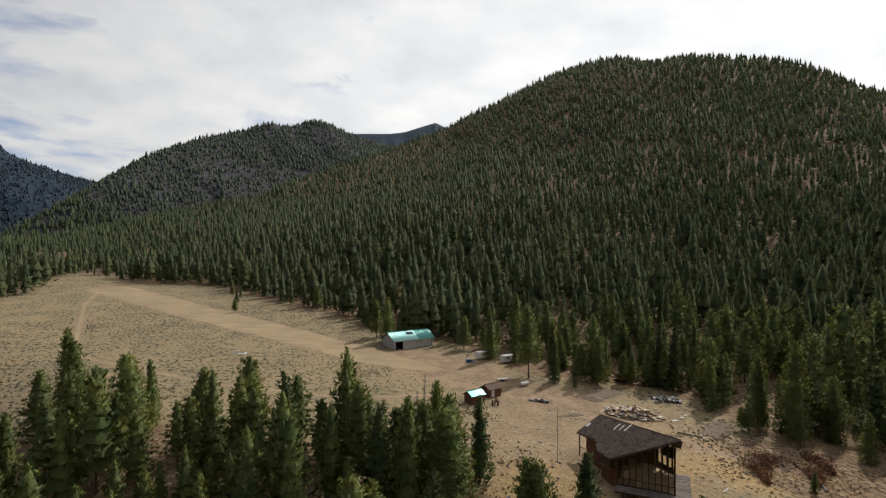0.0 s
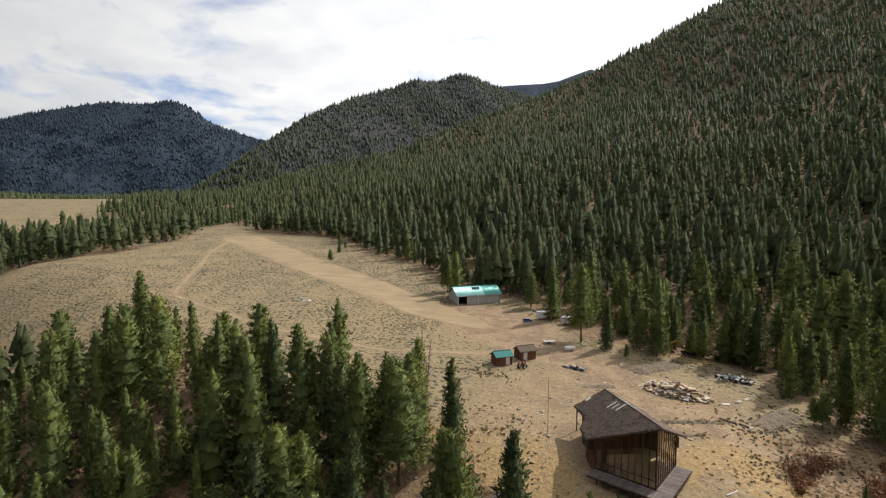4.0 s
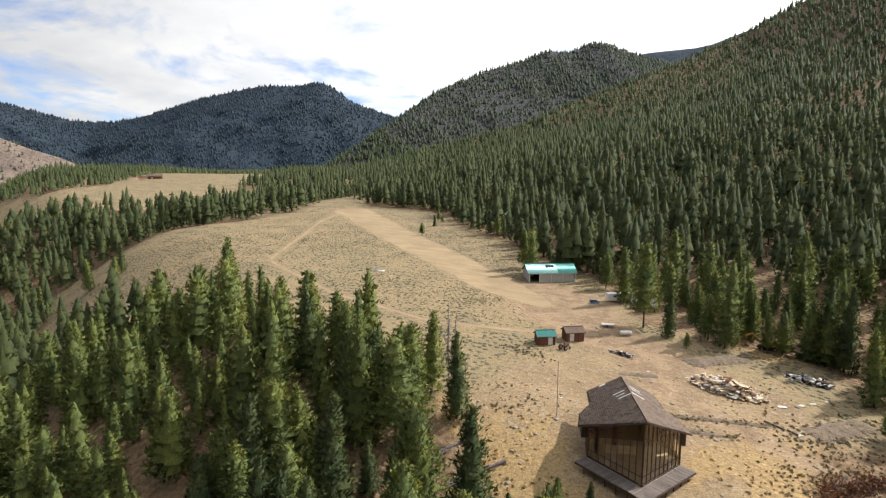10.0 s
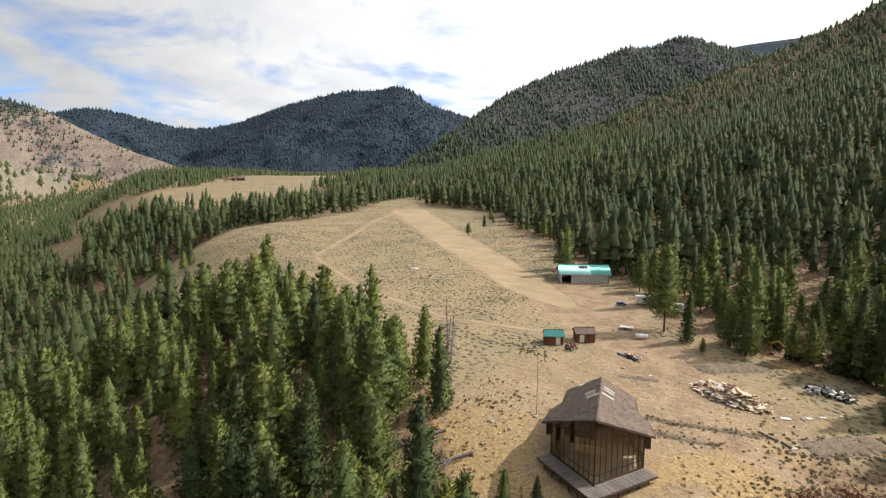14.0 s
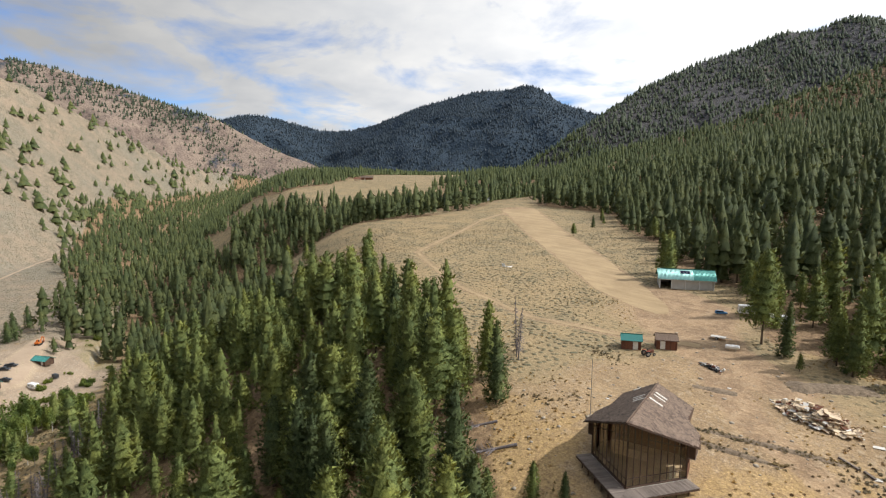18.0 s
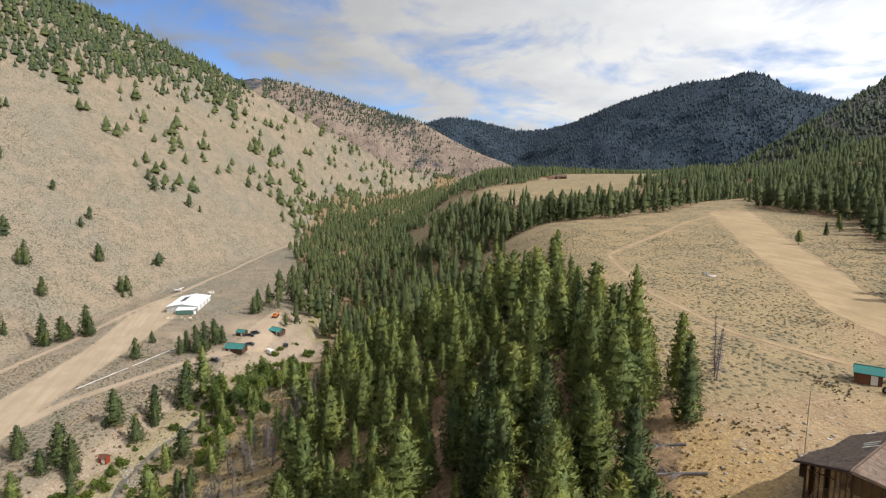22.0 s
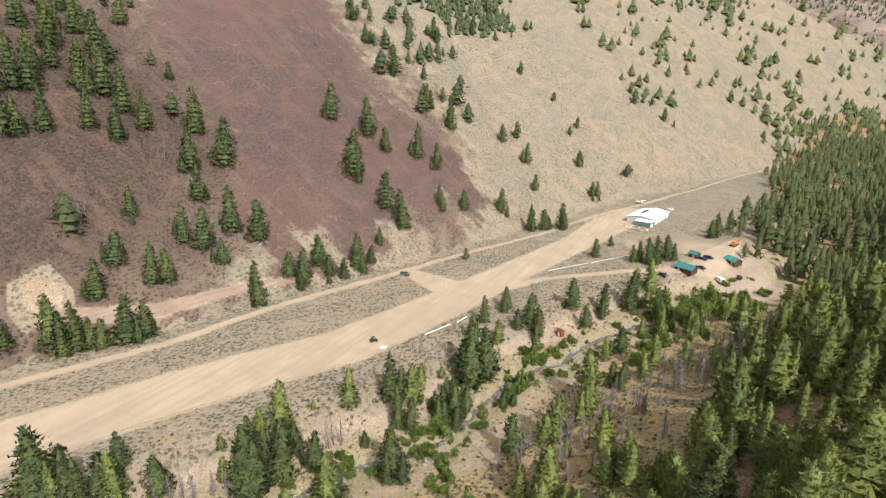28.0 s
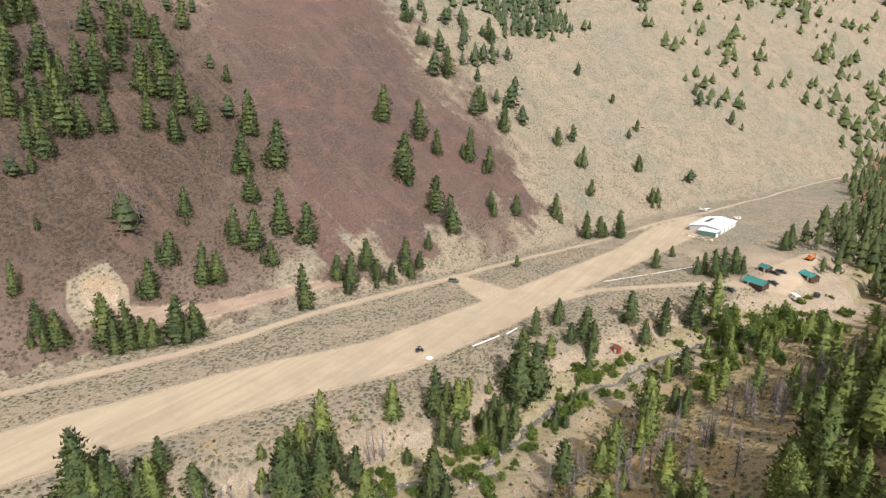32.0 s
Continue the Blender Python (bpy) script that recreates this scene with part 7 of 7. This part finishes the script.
for k, (x, y, sx, sy, turn) in enumerate([(58.3, 137.4, 1.6, 1.1, 20), (61.5, 140.5, 1.2, 0.8, 60), (63.5, 143.0, 1.0, 0.6, 10), (44.0, 146.5, 0.8, 0.6, 30), (33.5, 141.0, 0.7, 0.5, 0), (60.6, 127.4, 1.0, 0.9, 30), (66, 146, 1.1, 0.5, 80), (57, 146.5, 0.6, 0.4, 15), (21.5, 118.0, 0.6, 0.5, 40), (52, 100.2, 2.0, 0.2, 40), (51.4, 99.6, 1.8, 0.2, 46)]):
    b = part("loose_sheet", block(sx, sy, 0.06, (0, 0, 0.03), 0.01, (RNG.normal() * 4, RNG.normal() * 4, 0)), PALE, None)
    tagged(b, "pale loose board lying on the bare ground", "board", "loose boards on the ground").matrix_basis = on_ground(x, y, turn)
for x0, y0, x1, y1 in ((55.3, 128.9, 58.2, 127.8), (58.8, 127.9, 60.4, 127.0)):
    b = part("squared_timber", beam((x0, y0, floor_at(x0, y0) + 0.15), (x1, y1, floor_at(x1, y1) + 0.15), 0.32), DECKING, None)
    tagged(b, "grey squared timber lying on the ground", "timber", "squared timbers")


def berm(x0, y0, x1, y1, w, h, label):
    """A ridge of pushed-up earth."""
    n = 26
    co, fa = [], []
    for i in range(n + 1):
        f = i / n
        x, y = x0 + (x1 - x0) * f, y0 + (y1 - y0) * f
        nx, ny = -(y1 - y0), x1 - x0
        ln = math.hypot(nx, ny)
        wob = float(value_noise(np.array([x]), np.array([y]), 2.5, 3, 97)[0])
        for j in range(7):
            g = (j - 3) / 3
            qx, qy = x + nx / ln * g * w * (1 + 0.3 * wob), y + ny / ln * g * w * (1 + 0.3 * wob)
            rise_ = h * (1 - g * g) * (0.65 + 0.5 * wob) * min(1, 6 * f, 6 * (1 - f))
            co.append((qx, qy, floor_at(qx, qy) - 0.05 + max(0, rise_) + RNG.normal() * 0.03))
    for i in range(n):
        for j in range(6):
            a = i * 7 + j
            fa.append((a, a + 7, a + 8, a + 1))
    ob = new("earth_berm", mesh_of("earth_berm", np.array(co), np.array(fa), mat=SOIL))
    return tagged(ob, label, "earth berm", kind="structure")


def soil():
    n = Nodes("turned_soil")
    p = n.where()
    f, g = n.noise(p, 1.4, 6, 0.7), n.noise(p, 6.0, 3)
    c = n.mix(n.ramp(f, 0.35, 0.65), (0.14, 0.105, 0.07), (0.27, 0.205, 0.14))
    c = n.mix(n.math("MULTIPLY", n.ramp(g, 0.55, 0.75), 0.5), c, (0.38, 0.32, 0.25))
    return n.done(c, 0.95, f, 0.8, 0.3)


SOIL = soil()
berm(40, 151, 52, 162, 2.6, 0.9, "bank of pushed-up brown earth behind the yard")
berm(28, 136.5, 36, 139.5, 1.3, 0.5, "low heap of turned earth in the clearing")
berm(38, 120.5, 58, 128, 0.8, 0.35, "low earth bank along the clearing track")
berm(36, 116, 52, 119.5, 0.9, 0.4, "low earth bank with brush beside the cabin")
berm(62, 128, 72, 140, 3.0, 0.7, "brushy bank at the clearing's edge")
# brush on the banks
spots = []
for x0, y0, x1, y1, n, w in ((38, 120.5, 58, 128, 60, 0.9), (36, 116, 52, 119.5, 46, 1.0), (60, 122, 72, 140, 110, 4.0), (40, 151, 52, 162, 40, 2.0), (10, 108, 20, 116, 26, 3.0), (2, 140, 12, 136, 40, 3.0), (58, 108, 70, 122, 70, 4.0)):
    for k in range(2 * n):
        f = RNG.random()
        spots.append((x0 + (x1 - x0) * f + RNG.normal() * w * 0.6, y0 + (y1 - y0) * f + RNG.normal() * w * 0.6))
spots = np.array(spots)
rows = np.stack([spots[:, 0], spots[:, 1], sample(GZ, spots[:, 0], spots[:, 1]), 0.28 + 0.4 * RNG.random(len(spots)), 1.2 + 0.7 * RNG.random(len(spots))], -1)
joined("bank_brush", TUFTS, rows, foliage("dull_brush", (0.215, 0.175, 0.098), (0.320, 0.260, 0.150), 0.3), "dull green-brown brush along the earth banks", "shrubs")


# ---- yard things ----
def propane_tank(x, y, turn):
    base = thing("propane_tank", "white propane tank lying on two concrete feet", "tank", on_ground(x, y, turn))
    bm = rod((-1.25, 0, 0.85), (1.25, 0, 0.85), 0.5, None, 20)
    part("drum", bm, WHITE_PAINT, base)
    for s in (-1, 1):
        b = bmesh.new()
        bmesh.ops.create_uvsphere(b, u_segments=20, v_segments=10, radius=0.5)
        bmesh.ops.scale(b, vec=(0.6, 1, 1), verts=b.verts)
        bmesh.ops.translate(b, vec=(s * 1.25, 0, 0.85), verts=b.verts)
        part("end_cap", b, WHITE_PAINT, base)
        part("foot", block(0.25, 0.8, 0.45, (s * 0.8, 0, -0.05), 0.02), ROCK, base)
    part("valve_dome", rod((0, 0, 1.3), (0, 0, 1.5), 0.16, 0.14, 12), WHITE_PAINT, base)


propane_tank(24.3, 162.8, 30)


def wheel(parent, x, y, r=0.36, w=0.24):
    t = part("wheel", rod((x, y - w / 2, r), (x, y + w / 2, r), r, None, 18), RUBBER, parent)
    part("rim", rod((x, y - w / 2 - 0.012, r), (x, y + w / 2 + 0.012, r), r * 0.58, None, 14), STEEL, t)


def vehicle(name, label, m, paint, kind, group=""):
    """A parked car: body, cab, glass, lamps, bumpers and wheels."""
    base = thing(name, label, "vehicle", m, group)
    w = 1.86
    hood = [(-2.65, 0.42), (2.45, 0.42), (2.62, 0.62), (2.58, 0.98), (1.25, 1.10), (-2.62, 1.08), (-2.68, 0.7)]
    part("body", prism(hood, w, 0.05), paint, base)
    if kind == "pickup":
        cab, glass = [(-0.75, 1.05), (1.30, 1.08), (0.62, 1.74), (-0.62, 1.76)], [(-0.62, 1.14), (1.06, 1.14), (0.56, 1.66), (-0.52, 1.68)]
        part("cargo_bed", block(1.7, w - 0.3, 0.05, (-1.72, 0, 1.06)), DARK, base)
        for s in (-1, 1):
            part("bed_side", block(1.85, 0.08, 0.22, (-1.72, s * (w / 2 - 0.06), 1.05), 0.01), paint, base)
        part("tailgate", block(0.07, w - 0.1, 0.24, (-2.62, 0, 1.05), 0.01), paint, base)
    else:
        cab, glass = [(-2.58, 1.05), (1.30, 1.08), (0.62, 1.76), (-2.35, 1.80)], [(-2.42, 1.14), (1.06, 1.14), (0.56, 1.68), (-2.25, 1.70)]
        part("roof_rack", block(2.0, 1.3, 0.06, (-0.9, 0, 1.83), 0.01), STEEL, base)
    part("cab", prism(cab, w - 0.16, 0.05), paint, base)
    part("window_band", prism(glass, w - 0.13), CAR_GLASS, base)
    part("windscreen", slab([(1.20, -0.72, 1.19), (1.20, 0.72, 1.19), (0.66, 0.66, 1.72), (0.66, -0.66, 1.72)], 0.03), CAR_GLASS, base)
    for x in (-1.65, 1.62):
        for s in (-1, 1):
            wheel(base, x, s * (w / 2 - 0.12))
    for s in (-1, 1):
        part("headlight", block(0.06, 0.32, 0.16, (2.60, s * 0.68, 0.74), 0.01), WHITE_PAINT, base)
        part("tail_light", block(0.05, 0.14, 0.3, (-2.68, s * 0.82, 0.74), 0.01), RED_PAINT, base)
    for x in (-2.74, 2.68):
        part("bumper", block(0.14, w - 0.1, 0.2, (x, 0, 0.46), 0.03), STEEL, base)
    return base


vehicle("suv", "grey-green car parked where the tracks meet", on_ground(-142.6, -107.8, 105, 0.14), OLIVE_PAINT, "suv")
vehicle("pickup", "dark pickup parked behind the bunkhouse", on_ground(-239.5, 24.5, 60, 0.1), DARK_PAINT, "pickup", "pickups of the camp")
vehicle("pickup", "dark pickup parked beside another by the hut", on_ground(-243.8, 27.2, 66, 0.1), DARK_PAINT, "pickup", "pickups of the camp")
vehicle("pickup", "dark pickup parked beside the bunkhouse end wall", on_ground(-225.5, 24.6, 75, 0.1), DARK_PAINT, "pickup", "pickups of the camp")
vehicle("suv", "dark car parked on the camp road", on_ground(-203.2, 8.4, 55, 0.1), DARK_PAINT, "suv")
vehicle("suv", "small blue buggy parked under the pines", on_ground(9.3, 189.5, 40, 0.05) @ Matrix.Scale(0.6, 4), BLUE_PAINT, "suv")


def camper(x, y, turn, ln, label):
    base = thing("camper_trailer", label, "trailer", on_ground(x, y, turn, 0.05), "white trailers")
    body = part("body", prism([(-ln / 2, 0.5), (ln / 2 - 0.3, 0.5), (ln / 2, 0.9), (ln / 2 - 0.1, 2.4), (ln / 2 - 0.5, 2.65), (-ln / 2, 2.65)], 2.3, 0.08), WHITE_PAINT, base)
    for s in (-1, 1):
        for k in range(2):
            part("window", block(0.9, 0.04, 0.5, (-ln / 4 + k * ln / 2.4, s * 1.16, 1.6), 0.01), CAR_GLASS, base)
        wheel(base, -0.2, s * 1.0, 0.34)
    part("door", block(0.7, 0.05, 1.75, (0.3, -1.17, 0.6), 0.01), TRIM, base)
    part("hitch", beam((ln / 2 - 0.2, 0, 0.55), (ln / 2 + 1.1, 0, 0.5), 0.12), STEEL, base)
    part("roof_vent", block(0.5, 0.5, 0.15, (-0.5, 0, 2.66), 0.02), TRIM, base)


camper(-221.6, 34.6, 30, 5.0, "small white camper trailer standing in the camp yard")
camper(15.5, 196.5, 34, 8.5, "long white trailer standing under the pines")
camper(23.5, 191.5, 30, 7.0, "white trailer half hidden under the pines")


def flat_trailer(x, y, turn):
    base = thing("flat_trailer", "pale flat-bed trailer parked in the tree shade", "trailer", on_ground(x, y, turn, 0.02))
    for k in range(7):
        part("plank", block(3.4, 0.24, 0.06, (0, -0.78 + 0.26 * k, 0.62), 0.01), PALE, base)
    for s in (-1, 1):
        part("side_rail", beam((-1.7, s * 0.95, 0.58), (1.7, s * 0.95, 0.58), 0.08, 0.14), STEEL, base)
        wheel(base, -0.2, s * 1.08, 0.33)
    part("drawbar", beam((1.6, 0, 0.55), (3.0, 0, 0.45), 0.1), STEEL, base)


flat_trailer(18.4, 168.5, 15)


def tractor(x, y, turn):
    base = thing("old_tractor", "rusty red old tractor beside the sheds", "tractor", on_ground(x, y, turn, 0.02))
    part("engine", block(1.5, 0.55, 0.6, (0.55, 0, 0.75), 0.05), RUSTY, base)
    part("frame", block(2.6, 0.3, 0.2, (0.1, 0, 0.6), 0.03), RUSTY, base)
    seat = part("seat", block(0.45, 0.45, 0.12, (-0.75, 0, 1.15), 0.03), DARK, base)
    part("seat_post", beam((-0.75, 0, 0.7), (-0.75, 0, 1.15), 0.08), RUSTY, base)
    part("steering_column", rod((-0.1, 0, 1.3), (-0.35, 0, 1.55), 0.03), STEEL, base)
    part("steering_wheel", rod((-0.36, 0, 1.55), (-0.38, 0, 1.58), 0.2, None, 14), DARK, base)
    part("exhaust", rod((0.8, 0.1, 1.3), (0.8, 0.1, 1.95), 0.04), RUSTY, base)
    for s in (-1, 1):
        wheel(base, -0.7, s * 0.75, 0.62, 0.3)
        wheel(base, 1.15, s * 0.55, 0.34, 0.2)
        part("fender", block(0.9, 0.34, 0.06, (-0.7, s * 0.72, 1.30), 0.02), RED_PAINT, base)


tractor(14.0, 144.2, 70)


def excavator(name, label, x, y, turn, paint):
    base = thing(name, label, "excavator", on_ground(x, y, turn, 0.02))
    for s in (-1, 1):
        tr = part("track", prism([(-1.7, 0.0), (1.7, 0.0), (2.0, 0.35), (1.7, 0.75), (-1.7, 0.75), (-2.0, 0.35)], 0.5, 0.05), RUBBER, base)
        tr.location.y = s * 1.05
        part("roller", rod((-1.4, s * 1.05 - 0.27, 0.38), (-1.4, s * 1.05 + 0.27, 0.38), 0.26), STEEL, base)
        part("roller", rod((1.4, s * 1.05 - 0.27, 0.38), (1.4, s * 1.05 + 0.27, 0.38), 0.26), STEEL, base)
    part("turntable", rod((0, 0, 0.7), (0, 0, 0.95), 0.7, None, 18), STEEL, base)
    part("house", prism([(-1.9, 0.95), (1.2, 0.95), (1.2, 1.5), (-0.4, 1.9), (-1.9, 1.9)], 2.2, 0.08), paint, base)
    cab = part("cab", prism([(-0.2, 1.3), (1.2, 1.3), (1.15, 2.5), (0.9, 2.75), (-0.2, 2.75)], 0.95, 0.05), paint, base)
    cab.location.y = 0.6
    g = part("cab_glass", prism([(0.0, 1.6), (1.22, 1.6), (1.17, 2.45), (0.0, 2.5)], 0.99), CAR_GLASS, base)
    g.location.y = 0.6
    part("boom", beam((1.0, -0.3, 1.4), (3.4, -0.3, 3.6), 0.34, 0.5), paint, base)
    part("boom", beam((3.3, -0.3, 3.6), (4.9, -0.3, 2.9), 0.3, 0.42), paint, base)
    part("stick", beam((4.8, -0.3, 3.0), (4.5, -0.3, 0.9), 0.24, 0.34), paint, base)
    part("ram", rod((1.4, -0.3, 1.3), (2.8, -0.3, 2.8), 0.08), STEEL, base)
    part("bucket", prism([(4.1, 0.15), (4.9, 0.35), (4.8, 1.0), (4.3, 0.9), (3.9, 0.5)], 0.9, 0.03), RUSTY, base)


excavator("excavator", "yellow excavator parked under the pines", 56.0, 172.0, 190, YELLOW)
excavator("excavator", "orange excavator parked at the camp's edge", -275.5, 38.8, 150, ORANGE)


def aeroplane(x, y, turn):
    base = thing("aeroplane", "small white high-wing aeroplane parked by the hangar", "aeroplane", on_ground(x, y, turn, 0.05))
    part("fuselage", prism([(-3.9, 1.25), (-1.0, 0.85), (1.6, 0.8), (2.4, 1.0), (2.5, 1.4), (1.5, 1.75), (0.9, 2.2), (-0.9, 2.2), (-3.9, 1.6)], 0.95, 0.12), WHITE_PAINT, base)
    part("cabin_glass", prism([(-0.6, 1.7), (1.3, 1.7), (0.85, 2.1), (-0.6, 2.12)], 0.99), CAR_GLASS, base)
    for s in (-1, 1):
        part("wing", slab([(0.85, s * 0.2, 2.32), (-0.75, s * 0.2, 2.28), (-0.65, s * 5.5, 2.46), (0.65, s * 5.5, 2.50)], 0.14), WHITE_PAINT, base)
        part("strut", rod((0.2, s * 0.45, 0.95), (0.1, s * 2.6, 2.3), 0.04), WHITE_PAINT, base)
        part("tailplane", slab([(-3.1, s * 0.05, 1.55), (-3.95, s * 0.05, 1.53), (-3.9, s * 1.7, 1.55), (-3.4, s * 1.7, 1.57)], 0.07), WHITE_PAINT, base)
        wheel(base, 0.6, s * 1.1, 0.26, 0.14)
        part("gear_leg", rod((0.5, s * 0.4, 0.9), (0.6, s * 1.05, 0.3), 0.05), STEEL, base)
    part("fin", prism([(-2.9, 1.5), (-4.0, 1.5), (-4.15, 2.75), (-3.65, 2.75)], 0.09), WHITE_PAINT, base)
    wheel(base, -3.7, 0, 0.14, 0.1)
    part("spinner", rod((2.45, 0, 1.2), (2.8, 0, 1.2), 0.18, 0.03), RED_PAINT, base)
    part("propeller", block(0.05, 0.12, 1.8, (2.62, 0, 0.3), 0.01), DARK, base)


aeroplane(-369.0, -28.5, 60)


def buggy(x, y, turn):
    base = thing("buggy", "dark open side-by-side buggy on the airstrip", "buggy", on_ground(x, y, turn, 0.16))
    part("chassis", prism([(-1.4, 0.35), (1.4, 0.35), (1.55, 0.6), (1.2, 0.9), (0.3, 0.75), (-0.5, 0.75), (-0.6, 0.95), (-1.45, 0.95)], 1.3, 0.05), DARK_PAINT, base)
    part("roof", block(1.3, 1.25, 0.06, (-0.1, 0, 1.85), 0.03), DARK_PAINT, base)
    for s in (-1, 1):
        part("cage_bar", rod((0.75, s * 0.58, 0.85), (0.45, s * 0.56, 1.86), 0.035), DARK, base)
        part("cage_bar", rod((-0.7, s * 0.58, 0.9), (-0.65, s * 0.56, 1.86), 0.035), DARK, base)
        part("seat", block(0.5, 0.5, 0.5, (-0.25, s * 0.32, 0.75), 0.06), DARK, base)
        for xx in (-1.0, 1.0):
            wheel(base, xx, s * 0.68, 0.34, 0.26)
    part("cargo_box", block(0.8, 1.15, 0.22, (-1.05, 0, 0.95), 0.02), RUBBER, base)


buggy(-72.5, -78.4, 140)


def tarp(x, y):
    rng = np.random.default_rng(4)
    bm = bmesh.new()
    bmesh.ops.create_grid(bm, x_segments=12, y_segments=12, size=1.3)
    for v in bm.verts:
        r = v.co.length
        v.co.z = 0.10 + 0.35 * max(0, 1 - r) + 0.05 * rng.normal()
        if r > 1.3:
            v.co *= 1.3 / r
    bmesh.ops.solidify(bm, geom=bm.faces[:], thickness=0.03)
    ob = part("white_tarp", bm, CLOTH, None)
    tagged(ob, "crumpled white tarp lying on the airstrip", "tarp").matrix_basis = on_ground(x, y, 0, 0.14)


tarp(-70.4, -72.6)
for (x0, y0), (x1, y1), r, label in (((-86.1, -63.9), (-99.5, -59.9), 0.34, "pale peeled log lying at the airstrip's edge"), ((-102.1, -58.2), (-109.4, -57.2), 0.36, "white peeled log at the airstrip's edge"),
                                     ((-182.5, -45.5), (-204, -30), 0.15, "long white pipe lying across the bench"), ((-206, -28.5), (-229.7, -12.6), 0.15, "long white pipe above the camp road")):
    ob = part("peeled_log" if r > 0.3 else "pipe", rod((x0, y0, floor_at(x0, y0) + r + 0.1), (x1, y1, floor_at(x1, y1) + r + 0.1), r, r * 0.9, 12), WHITE_PAINT if r < 0.3 else PALE, None)
    tagged(ob, label, "log" if r > 0.3 else "pipe")
# boulders set in a row before the white hangar
for k in range(16):
    f = k / 15
    x, y = -296.5 + 7 * f + RNG.normal() * 1.2, -29 + 17 * f + RNG.normal() * 1.0
    b = part("boulder", lump(RNG, 0.55 + 0.5 * RNG.random(), 0.7, 0.14), ROCK if k % 3 else RAW_WOOD, None)
    tagged(b, "pale boulder in a row before the white hangar", "boulder", "boulders before the white hangar").matrix_basis = on_ground(x, y, RNG.random() * 360, 0.2)
b = part("water_tank", rod((0, 0, -0.2), (0, 0, 1.9), 1.1, None, 22), WHITE_PAINT, None)
tagged(b, "round white water tank beside the hangar", "tank").matrix_basis = on_ground(-300, -11, 0)
ob = thing("box_trailer", "dark box trailer in the camp yard", "trailer", on_ground(-232, 43.3, 20, 0.05))
part("box", block(3.2, 1.8, 1.6, (0, 0, 0.5), 0.03), DARK_PAINT, ob)
part("door", block(0.05, 1.5, 1.4, (-1.62, 0, 0.58), 0.01), STEEL, ob)
for s in (-1, 1):
    wheel(ob, 0, s * 0.95, 0.33)
part("drawbar", beam((1.5, 0, 0.55), (2.7, 0, 0.5), 0.1), STEEL, ob)

# flagpole behind the cabin and the wind marker on the meadow
pole = thing("flagpole", "thin grey metal pole standing behind the cabin", "flagpole", on_ground(23.2, 110.5, 0))
part("mast", rod((0, 0, -0.3), (0, 0, 10.2), 0.07, 0.04, 8), STEEL, pole)
part("finial", rod((0, 0, 9.9), (0, 0, 10.05), 0.07, 0.03, 6), STEEL, pole)
part("base_stone", lump(RNG, 0.3, 0.6, 0.1), ROCK, pole)
tee = thing("wind_marker", "white wind marker standing in the sagebrush meadow", "wind marker", on_ground(-66, 178.5, 20))
part("post", rod((0, 0, -0.2), (0, 0, 1.6), 0.06), STEEL, tee)
part("arm", block(3.6, 0.6, 0.16, (0, 0, 1.55), 0.02), WHITE_PAINT, tee)
part("vane", block(0.7, 2.4, 0.16, (1.4, 0, 1.56), 0.02), WHITE_PAINT, tee)
part("tail_fin", block(1.3, 0.1, 1.1, (-1.4, 0, 1.5), 0.02), WHITE_PAINT, tee)
